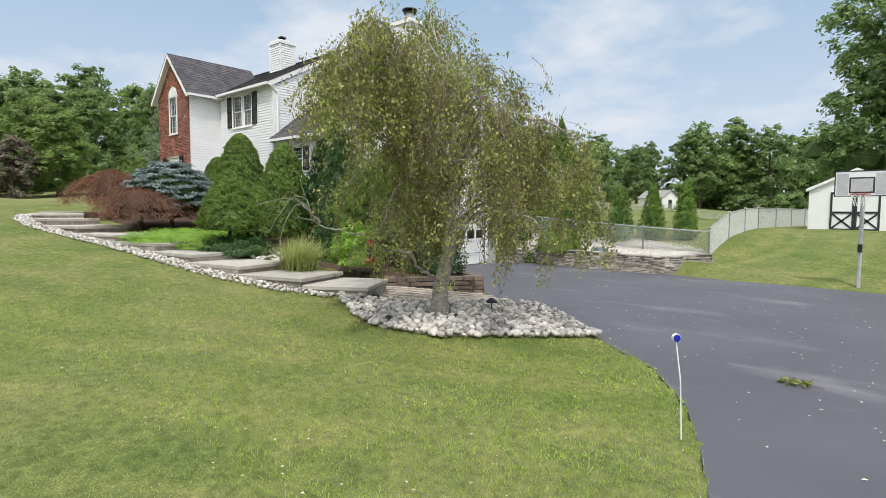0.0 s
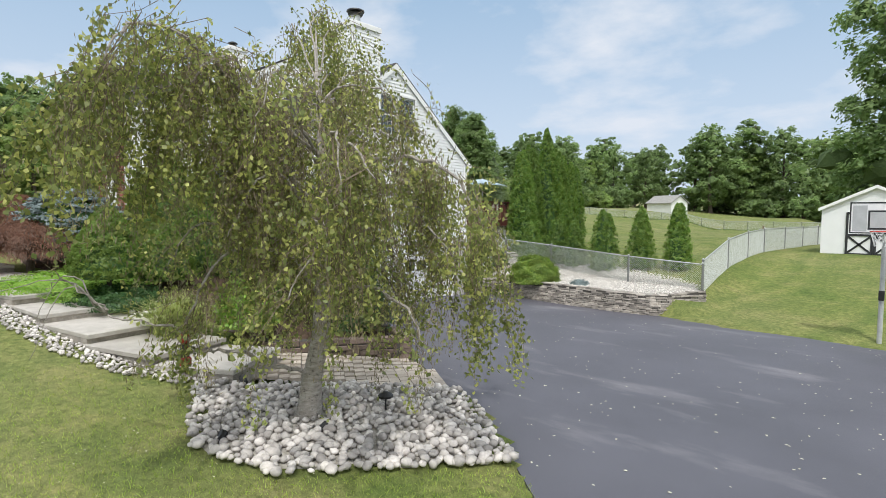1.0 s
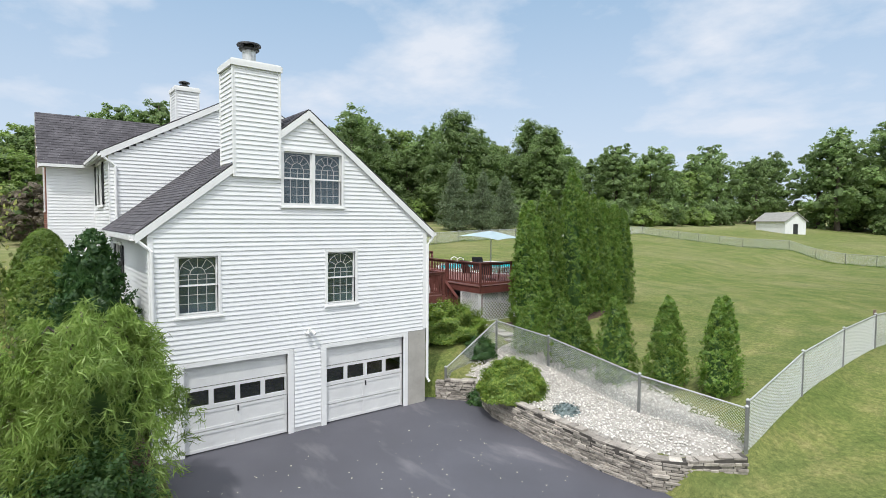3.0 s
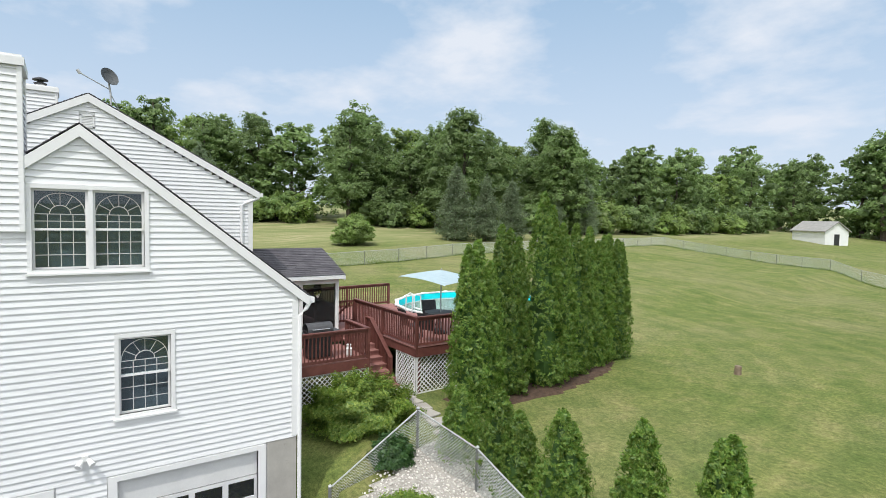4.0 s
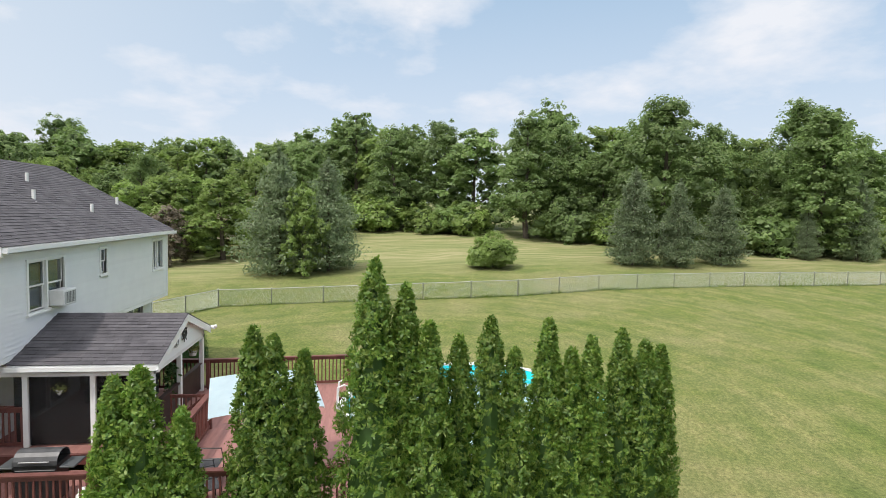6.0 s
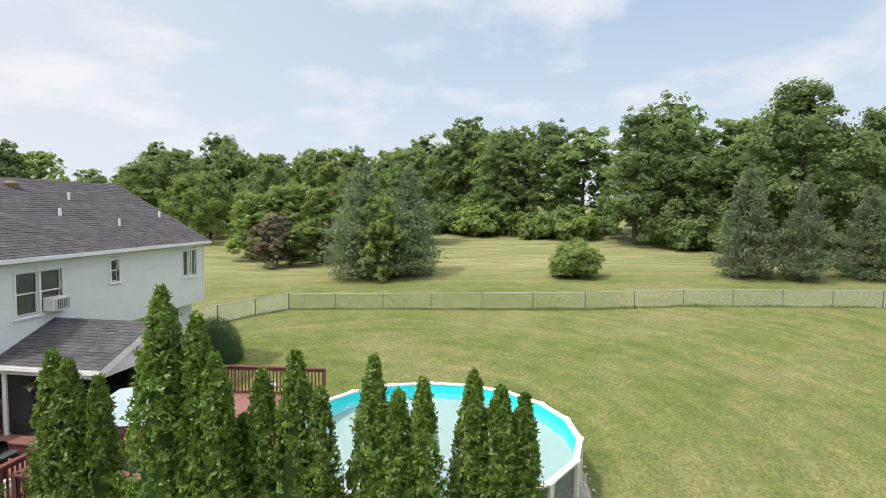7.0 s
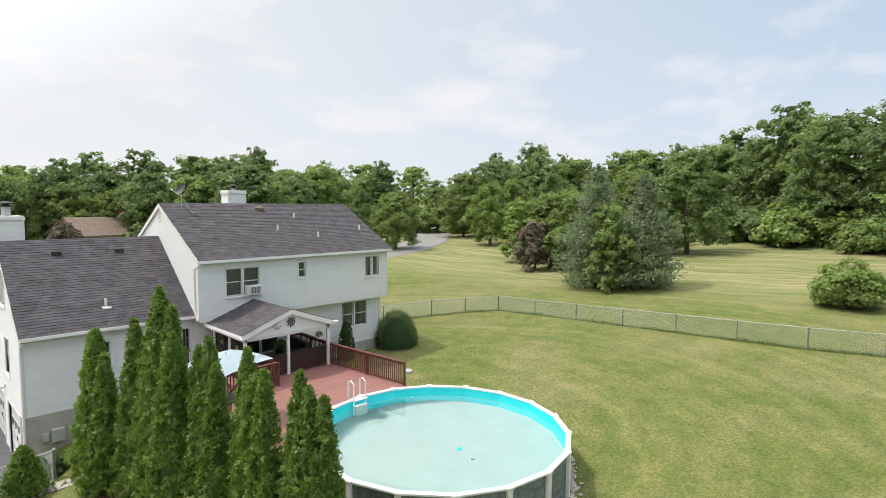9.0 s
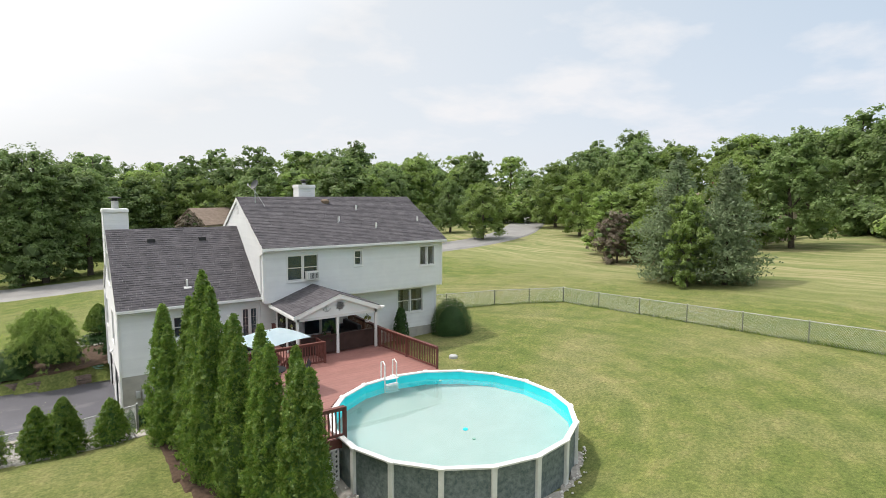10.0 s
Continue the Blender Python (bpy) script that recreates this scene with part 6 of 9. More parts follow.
def shrub(seed, height, width, mat, name, label, clumps=70, leaves=36, leaf=0.22, category="shrub", group=""):
    rng = np.random.default_rng(seed)
    r2 = random.Random(seed)
    sh = thing(name, label, category, group)
    bm = bmesh.new()
    for k in range(4):
        t = k * 1.7
        tube(bm, [(0, 0, -0.2), (math.cos(t) * width * 0.1, math.sin(t) * width * 0.1, height * 0.3), (math.cos(t) * width * 0.24, math.sin(t) * width * 0.24, height * 0.66)], [0.05 * height / 2, 0.035 * height / 2, 0.012 * height / 2], 6)
    part("stem", bm, M["bark"], sh, local=True)
    lobes = [((0, 0, height * 0.5), (width * 0.40, width * 0.40, height * 0.46))]
    for k in range(6):
        t = k * 1.05 + r2.uniform(-0.3, 0.3)
        lobes.append(((math.cos(t) * width * 0.26, math.sin(t) * width * 0.26, height * r2.uniform(0.30, 0.55)), (width * 0.24, width * 0.24, height * 0.27)))
    # dark solid lumps fill the bush, its inner shade set in their colour
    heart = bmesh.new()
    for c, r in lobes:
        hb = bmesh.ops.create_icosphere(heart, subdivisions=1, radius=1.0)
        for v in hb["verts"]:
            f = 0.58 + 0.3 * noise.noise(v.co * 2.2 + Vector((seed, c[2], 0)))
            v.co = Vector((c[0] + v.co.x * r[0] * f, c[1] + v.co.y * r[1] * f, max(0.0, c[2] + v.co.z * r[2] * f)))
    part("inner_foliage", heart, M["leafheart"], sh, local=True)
    foliage("crown", clump_crown(rng, lobes, clumps, leaves, width * 0.10, leaf), M[mat], sh, 3)
    return sh


def conifer(seed, height, width, mat="pine", whorls=24, name="pine_tree", label="blue-green pine with tiered drooping boughs"):
    """A loose pine: whorls of boughs, each carrying tufts of needles."""
    rng, r2 = np.random.default_rng(seed), random.Random(seed)
    tr = thing(name, label, "tree")
    bm = bmesh.new()
    tube(bm, [(0, 0, -0.4), (0, 0, height * 0.5), (0, 0, height * 0.99)], [height * 0.022, height * 0.013, 0.01], 8)
    cards = []
    for k in range(whorls):
        f = k / (whorls - 1)
        z = height * (0.04 + 0.92 * f)
        reach = width * 0.5 * (1 - f) ** 0.62 * min(1.0, 0.76 + f * 1.6) * r2.uniform(0.66, 1.2) + 0.12
        nb = 8 if f < 0.7 else 5
        for j in range(nb):
            t = j * 2 * math.pi / nb + k * 0.9 + r2.uniform(-0.35, 0.35)
            rr = reach * r2.uniform(0.62, 1.12)
            d = np.array([math.cos(t), math.sin(t), 0.0])
            lift = 0.22 * (1 - f) * rr * r2.uniform(-0.4, 1.0)
            if j % 2 == 0:
                tube(bm, [(0, 0, z), tuple(d * rr * 0.6 + np.array([0, 0, z + lift * 0.3])), tuple(d * rr * 0.95 + np.array([0, 0, z + lift]))], [0.035, 0.02, 0.008], 5)
            m = int(34 + 64 * rr / (width * 0.5))
            s = rng.uniform(0.25, 1.05, m)
            c = d[None] * (s * rr)[:, None] + np.array([0, 0, z])[None]
            c[:, 2] += lift * s + rng.normal(size=m) * 0.20 * height / 10
            lat = np.array([-d[1], d[0], 0.0])
            c += lat[None] * (rng.normal(size=m) * 0.24 * rr * s)[:, None]
            ax = d[None] * 0.6 + rng.normal(size=(m, 3)) * 0.6 + np.array([0, 0, 0.3])[None]
            cards.append(leaf_cards(c, rng.normal(size=(m, 3)) + np.array([0, 0, 0.35]), 0.34 * height / 10, 0.13 * height / 10, rng, ax))
    part("trunk", bm, M["bark"], tr, local=True)
    foliage("crown", np.concatenate(cards), M[mat], tr)
    return tr


def column(seed, height, width, mat, leaders, name, label, count=4600, leaf=0.15, blunt=0.0, group="", category="evergreen", fuzz=0.07, ragged=0.10, heart=0.64):
    """A dense clipped-looking evergreen: upright fans of foliage over one or more pointed leaders."""
    rng = np.random.default_rng(seed)
    r2 = random.Random(seed)
    tr = thing(name, label, category, group)
    part("trunk", tubes(([(0, 0, -0.9), (0, 0, height * 0.4)], [0.07, 0.03]), sides=8), M["bark"], tr, local=True)
    cards = []
    core = bmesh.new()
    total = sum(h for _, _, h, _ in leaders)
    for lx, ly, hf, wf in leaders:
        h, w = height * hf, width * wf
        sub = 12
        n = int(count * hf / total / sub)
        f = rng.random(n) ** 0.85
        prof = np.clip((1 - f) ** (blunt or 0.68) * np.minimum(1.0, 0.70 + f * 2.4), 0.015, 1.0)
        t = rng.uniform(0, 2 * math.pi, n)
        bumpy = 1 + ragged * np.sin(t * 5 + f * 23 + seed) + ragged * np.sin(t * 3 - f * 41) + rng.normal(size=n) * fuzz
        if heart > 0.7:
            # shallow clumps, as clipping leaves them
            bumpy = bumpy + 0.045 * np.sin(t * 9 + f * 14 + seed) * np.sin(f * 30 - t * 2) + 0.03 * np.sin(t * 17 - f * 23) * np.sin(f * 47 + t * 5)
        r = w * 0.5 * prof * bumpy * (1 - (0.13 if heart > 0.7 else 0.22) * rng.random(n) ** 2)
        d = np.stack([np.cos(t), np.sin(t), np.zeros(n)], 1)
        lean = f[:, None]
        c = d * r[:, None] + np.stack([lx * np.minimum(1, f * 1.6 + 0.35), ly * np.minimum(1, f * 1.6 + 0.35), f * h], 1)
        up = np.array([0, 0, 1.0])
        # each spray is a small fan of scaly twigs, standing out from the dark between
        aim = up[None] * 0.8 + d * 0.9 + rng.normal(size=(n, 3)) * 0.5
        face = d + rng.normal(size=(n, 3)) * 0.6 + up * 0.3
        c, aim, face = (np.repeat(a, sub, axis=0) for a in (c, aim, face))
        fan = unit_rows(np.cross(unit_rows(face), unit_rows(aim)))
        spread_f = rng.uniform(-1, 1, len(c))
        reach = rng.uniform(-0.6, 0.9, len(c))
        c = c + fan * (spread_f * leaf * 0.9)[:, None] + unit_rows(aim) * (reach * leaf * 0.8)[:, None] + rng.normal(size=c.shape) * leaf * 0.16
        cards.append(leaf_cards(c, face + rng.normal(size=c.shape) * 0.25, leaf * 0.95, leaf * 0.42, rng, unit_rows(aim) + fan * (spread_f * 0.8)[:, None] + rng.normal(size=c.shape) * 0.2))
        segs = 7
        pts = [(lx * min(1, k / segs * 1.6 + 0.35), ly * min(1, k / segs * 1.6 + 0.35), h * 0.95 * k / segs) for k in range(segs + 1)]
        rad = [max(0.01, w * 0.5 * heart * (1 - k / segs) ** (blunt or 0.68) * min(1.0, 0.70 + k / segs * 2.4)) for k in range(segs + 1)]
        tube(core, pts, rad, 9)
    # solid core in dark cypress green, giving the shade between sprays by colour
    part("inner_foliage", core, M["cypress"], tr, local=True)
    foliage("crown", np.concatenate(cards), M[mat], tr)
    return tr


def mound(seed, height, width, mat, name, label, count=3200, leaf=0.13, flat=1.0, group="", category="shrub", droop=0.4, wid=0.5, skirt=0.0, ragged=0.09, stem=0.0):
    """A low dense dome of foliage over a dark heart."""
    rng = np.random.default_rng(seed)
    sh = thing(name, label, category, group)
    t = rng.uniform(0, 2 * math.pi, count)
    e = np.arcsin(rng.uniform(0.0 - skirt, 1, count))
    d = np.stack([np.cos(t) * np.cos(e), np.sin(t) * np.cos(e), np.sin(e)], 1)
    bumpy = 1 + ragged * np.sin(t * 7 + e * 9 + seed) + ragged * np.sin(t * 4 - e * 13) + rng.normal(size=count) * 0.05
    r = bumpy * (1 - 0.18 * rng.random(count) ** 2)
    c = d * r[:, None] * np.array([width * 0.5, width * 0.5, height])
    c[:, 2] = np.maximum(c[:, 2], 0.02) if not skirt else c[:, 2]
    ax = d * np.array([1, 1, 0.3]) + np.array([0, 0, 0.5 - droop]) + rng.normal(size=(count, 3)) * 0.35
    cards = leaf_cards(c, d + np.array([0, 0, 0.35]) + rng.normal(size=(count, 3)) * 0.4, leaf, leaf * wid, rng, ax)
    bm = bmesh.new()
    bmesh.ops.create_icosphere(bm, subdivisions=3, radius=1.0, matrix=Matrix.Diagonal((width * 0.36, width * 0.36, height * 0.74, 1)))
    for v in bm.verts:
        v.co.z = max(v.co.z, -0.05 - skirt * height)
    part("inner_foliage", bm, M[mat], sh, local=True)
    if stem:
        part("stem", tubes(([(0, 0, -stem), (0.03, 0, -stem * 0.5), (0, 0, 0.2)], [0.09, 0.07, 0.06])), M["bark"], sh, local=True)
    foliage("crown", cards, M[mat], sh)
    return sh


def stand(ob, x, y, turn=0, scale=1.0, dz=0.0, tall=None):
    ob.matrix_basis = pose(x, y, ground_height(x, y) + dz, 0, 0, turn) @ Matrix.Diagonal((scale, scale, tall or scale, 1))
    return ob


def another(ob, x, y, turn=0, scale=1.0, dz=0.0, tall=None):
    s = Matrix.Diagonal((scale, scale, tall or scale, 1))
    made = copy_thing(ob, Matrix.Identity(4))
    made.matrix_basis = pose(x, y, ground_height(x, y) + dz, 0, 0, turn) @ s
    return made


# row of tall arborvitae between lawn and deck
ROW = "row of arborvitae beside the deck"
ARB_LABEL = "tall dense green arborvitae with pointed leaders"
ARB_ROW = [
    (-0.98, 5.70, 4.86, 1.55, [(0.02, -0.42, 0.97, 0.62), (0.0, -0.08, 1.0, 0.80), (-0.05, 0.46, 0.87, 0.58)], ARB_LABEL),
    (-1.60, 7.40, 5.25, 1.45, [(0.0, -0.36, 1.0, 0.68), (0.05, -0.05, 0.975, 0.80), (-0.05, 0.40, 0.925, 0.64)], ARB_LABEL),
    (-1.70, 9.22, 6.32, 1.80, [(0.02, -0.33, 1.0, 0.78), (-0.08, 0.18, 0.935, 0.62), (0.05, 0.56, 0.84, 0.66)], "tallest dense green arborvitae of the row"),
    (-2.08, 10.85, 5.32, 1.70, [(0.02, -0.50, 0.94, 0.62), (0.0, 0.05, 1.0, 0.70), (0.05, 0.48, 0.90, 0.58), (0.0, -0.85, 0.80, 0.5)], ARB_LABEL),
    (-2.44, 12.40, 5.22, 1.50, [(-0.02, -0.33, 1.0, 0.66), (0.05, 0.10, 0.90, 0.70), (0.0, 0.50, 0.94, 0.62)], ARB_LABEL),
    (-2.84, 14.08, 4.95, 1.50, [(0.0, -0.40, 1.0, 0.66), (0.06, 0.05, 0.955, 0.78), (-0.05, 0.44, 0.93, 0.60)], "dense green arborvitae at the row's end by the pool"),
]
for k, (x, y2, h, w, leaders, label) in enumerate(ARB_ROW):
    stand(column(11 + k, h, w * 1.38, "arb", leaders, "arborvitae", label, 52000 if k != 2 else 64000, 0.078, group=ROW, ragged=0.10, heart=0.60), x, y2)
# small arborvitae behind the chain-link fence
SMALL = "young arborvitae along the fence"
YOUNG = [
    (6.95, 4.38, 2.48, 0.98, [(0, 0.14, 1.0, 0.75), (-0.04, -0.16, 0.985, 0.72)], "young twin-topped arborvitae by the fence"),
    (5.57, 4.20, 2.38, 0.95, [(0, 0, 1.0, 0.95), (0.1, -0.15, 0.80, 0.6)], "young slender green arborvitae by the fence"),
    (4.28, 3.62, 2.42, 1.20, [(-0.05, 0, 1.0, 0.85), (0.22, -0.02, 0.93, 0.62), (-0.2, 0.1, 0.72, 0.55)], "young broad green arborvitae by the fence"),
    (2.82, 3.84, 1.85, 0.95, [(0, 0, 1.0, 0.95), (0.12, 0.1, 0.8, 0.6)], "young slender green arborvitae by the fence"),
    (2.05, 3.98, 2.02, 1.15, [(0, 0, 1.0, 0.9), (-0.2, 0.1, 0.8, 0.6)], "young broad green arborvitae by the fence"),
    (0.65, 4.00, 1.66, 1.10, [(0, 0, 1.0, 0.9), (-0.15, -0.1, 0.9, 0.6), (0.2, 0.1, 0.72, 0.6)], "small bushy green arborvitae by the fence"),
]
for k, (x, y2, h, w, leaders, label) in enumerate(YOUNG):
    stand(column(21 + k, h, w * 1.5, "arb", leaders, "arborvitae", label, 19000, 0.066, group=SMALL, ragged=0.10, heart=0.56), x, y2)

# junipers and clipped shrubs round the house
stand(mound(31, 1.1, 2.9, "juniper", "juniper_bush", "broad golden-green juniper beside the deck stairs", 30000, 0.085, droop=0.1, ragged=0.13), -2.45, 2.75)
stand(mound(32, 0.88, 1.85, "juniper", "juniper_bush", "rounded golden-green juniper on the retaining wall", 22000, 0.075, droop=0.1, ragged=0.055, skirt=0.12), 2.55, 1.25, 0, 1, 0.10)
stand(mound(33, 0.22, 0.7, "bluespruce", "creeping_juniper", "small blue creeping juniper in pale gravel", 700, 0.09), 4.5, 1.3, 0, 1, 0.0)
stand(mound(34, 0.6, 0.8, "yew", "ivy_clump", "dark ivy hanging over the stone wall", 1100, 0.10, droop=0.9), 1.15, 1.25, 0, 1, -0.1)
stand(mound(35, 0.55, 0.9, "yew", "low_shrub", "low dark green shrub inside the fence corner", 5000, 0.07), -0.25, 2.5, 0, 1.15)
stand(mound(36, 1.7, 2.35, "yew", "round_shrub", "large round clipped dark green shrub by the wall", 30000, 0.05, skirt=0.3, ragged=0.02, droop=0.1), -16.8, 0.85, 0, 1, 0.3)
stand(column(37, 2.0, 1.0, "yew", [(0, 0, 1.0, 1.0)], "upright_shrub", "dark upright yew beside the window", 12000, 0.055, 0.4, fuzz=0.04, ragged=0.04), -13.35, 0.85)

# front planting
CONES = "conical spruces along the house"
stand(column(41, 3.6, 2.75, "alberta", [(0, 0, 1.0, 1.0)], "dwarf_spruce", "large green conical dwarf spruce by the house", 60000, 0.058, 0.5, CONES, "shrub", ragged=0.025, fuzz=0.02, heart=0.80), -5.65, -9.3)
stand(column(42, 2.6, 2.0, "alberta", [(0, 0, 1.0, 1.0)], "dwarf_spruce", "green rounded dwarf spruce by the house", 30000, 0.058, 0.5, CONES, "shrub", ragged=0.025, fuzz=0.02, heart=0.80), -7.3, -9.4)
stand(column(55, 3.35, 2.35, "alberta", [(0, 0, 1.0, 1.0)], "dwarf_spruce", "green conical dwarf spruce near the garage", 46000, 0.058, 0.5, CONES, "shrub", ragged=0.025, fuzz=0.02, heart=0.80), -2.45, -9.4)
stand(column(56, 2.4, 2.0, "alberta", [(0, 0, 1.0, 1.0)], "dwarf_spruce", "green rounded dwarf spruce behind the maples", 26000, 0.058, 0.5, CONES, "shrub", ragged=0.025, fuzz=0.02, heart=0.80), -11.3, -10.9)
stand(column(43, 4.2, 2.35, "yew", [(0, 0, 1.0, 1.0), (0.25, 0.1, 0.9, 0.8), (-0.3, -0.15, 0.86, 0.8)], "dark_yew", "dark green broad yew at the garage corner", 26000, 0.10, 0.5, category="shrub", ragged=0.12), -0.7, -8.55, 0, 1.0)


def globe_spruce():
    """Flat-topped globe of short boughs in level tiers."""
    rng = np.random.default_rng(44)
    sh = thing("globe_spruce", "rounded silvery blue globe spruce in tiers", "shrub")
    n = 2600
    t = rng.uniform(0, 2 * math.pi, n)
    tier = rng.integers(0, 8, n)
    e = np.clip((tier + 0.25 * np.sin(t * 5 + tier * 2.1)) / 7.5, 0, 1)
    r = 1.45 * np.sqrt(np.clip(1 - e ** 2.0, 0.0, 1)) * (0.86 + 0.10 * np.sin(t * 9 + tier * 3) + rng.normal(size=n) * 0.05)
    r = np.where(tier == 7, 0.62 * np.sqrt(rng.random(n)), r)
    z = 0.12 + 1.34 * e + rng.normal(size=n) * 0.02
    d = np.stack([np.cos(t), np.sin(t), np.zeros(n)], 1)
    c = d * r[:, None] + np.stack([np.zeros(n), np.zeros(n), z], 1)
    k = 8
    c, dd = np.repeat(c, k, axis=0), np.repeat(d, k, axis=0)
    c = c + dd * rng.uniform(-0.22, 0.05, len(c))[:, None] + rng.normal(size=c.shape) * np.array([0.06, 0.06, 0.022])
    ax = dd + rng.normal(size=c.shape) * 0.45 + np.array([0, 0, 0.12])
    foliage("crown", leaf_cards(c, rng.normal(size=c.shape) * 0.5 + np.array([0, 0, 1.0]) + dd * 0.4, 0.11, 0.045, rng, ax), M["bluespruce"], sh)
    # solid dark yew-green ball; the shade between tiers is in its colour
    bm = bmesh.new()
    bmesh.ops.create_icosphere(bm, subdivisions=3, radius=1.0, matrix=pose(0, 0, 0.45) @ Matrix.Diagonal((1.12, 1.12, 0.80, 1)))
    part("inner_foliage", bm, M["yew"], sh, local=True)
    part("trunk", tubes(([(0, 0, -0.9), (0.03, 0, 0.3)], [0.09, 0.06])), M["bark"], sh, local=True)
    return sh


stand(globe_spruce(), -5.0, -12.25, 0, 1.06, 0.78)


def laceleaf(seed, R, rise, skirt, label, lean):
    """A low weeping maple: a crooked trunk, arching boughs, and layered curtains of fine cut leaves over a dark hollow."""
    rng, r2 = np.random.default_rng(seed), random.Random(seed)
    tr = thing("laceleaf_maple", label, "shrub")
    wood = bmesh.new()
    tube(wood, [(0, 0, -0.5), (0.08, 0.03, 0.25), (-0.03, 0.06, 0.5), (0, 0, skirt + rise * 0.7)], [0.11, 0.09, 0.07, 0.04], 8)
    cards = []
    for k in range(300):
        t = r2.uniform(0, 2 * math.pi)
        layer = r2.choice((0.45, 0.7, 0.9, 1.0, 1.0))
        far = R * layer * (1 + 0.22 * math.cos(t - lean) + 0.07 * math.sin(t * 4 + seed)) * r2.uniform(0.9, 1.06)
        d = np.array([math.cos(t), math.sin(t), 0])
        top = skirt + rise * (1.08 - 0.25 * layer) * r2.uniform(0.88, 1.05)
        if k % 16 == 0:
            part("bough", tubes(([(0, 0, skirt * 0.6), tuple(d * far * 0.4 + np.array([0, 0, top * 0.94])), tuple(d * far * 0.9 + np.array([0, 0, top - rise * 0.7]))], [0.035, 0.022, 0.008]), sides=5), M["bark"], tr, local=True)
        m = 95
        u = rng.random(m) ** 0.6
        c = d[None] * (u * far)[:, None]
        c[:, 2] = top - rise * 0.95 * u ** 2.6 - 0.16 * (u > 0.9) * rng.random(m)
        side = np.array([-d[1], d[0], 0])
        c += side[None] * (rng.normal(size=m) * 0.10)[:, None] + rng.normal(size=(m, 3)) * 0.022
        ax = d[None] * (1.1 - 0.7 * u)[:, None] + np.array([0, 0, -1.0])[None] * (0.1 + u ** 2)[:, None] + rng.normal(size=(m, 3)) * 0.35
        cards.append(leaf_cards(c, np.array([0, 0, 1.0])[None] + d[None] * u[:, None] + rng.normal(size=(m, 3)) * 0.35, 0.085, 0.022, rng, ax))
    part("trunk", wood, M["bark"], tr, local=True)
    foliage("crown", np.concatenate(cards), M["maple_red"], tr)
    return tr


stand(laceleaf(45, 1.62, 0.80, 0.34, "low weeping red laceleaf maple by the walk", 0.6), -4.7, -13.4, 0, 1.0, 0.36)
stand(laceleaf(46, 1.95, 1.05, 0.35, "wide weeping red laceleaf maple by the walk", 2.4), -8.6, -12.9, 0, 1.0, 0.42)
stand(column(47, 1.62, 1.86, "alberta", [(0, 0, 1.0, 1.0)], "clipped_shrub", "dark green teardrop-shaped clipped evergreen", 40000, 0.055, 0.6, "clipped evergreens in the bed", "shrub", ragged=0.02, fuzz=0.02, heart=0.80), 0.2, -12.85, 0, 1.0, 0.74)
stand(mound(48, 0.5, 1.9, "yew", "low_shrub", "low spreading dark evergreen in the bed", 7000, 0.06, droop=0.2), 0.35, -12.7, 0, 1, 0.1)
stand(mound(49, 0.9, 1.1, "barberry", "barberry_bush", "crimson barberry bush between evergreens", 1500, 0.09), -3.0, -10.2, 0, 1, 0.4)
stand(column(57, 1.6, 1.9, "alberta", [(0, 0, 1.0, 1.0)], "clipped_shrub", "green dome-shaped clipped evergreen", 26000, 0.055, 0.6, "clipped evergreens in the bed", "shrub", ragged=0.025, fuzz=0.02, heart=0.80), -1.1, -11.2, 0, 1.0, 0.3)
stand(mound(50, 1.0, 1.6, "yew", "low_shrub", "dark rounded evergreen in the bed", 2600, 0.12), 2.0, -10.2)
stand(mound(51, 1.45, 1.7, "cypress", "cypress_shrub", "feathery dark green false cypress beside the driveway", 9500, 0.08, droop=0.3, ragged=0.12), 4.25, -9.0, 0, 1, 0.1)
stand(mound(52, 0.32, 3.6, "ground_cover", "ground_cover", "bright green creeping ground cover", 12000, 0.06, droop=0.0), -2.2, -12.95, 0, 1, 0.12)
stand(mound(53, 0.28, 1.9, "ground_cover", "ground_cover", "bright green creeping ground cover", 5000, 0.06, droop=0.0), -0.7, -12.95, 0, 1, 0.12)


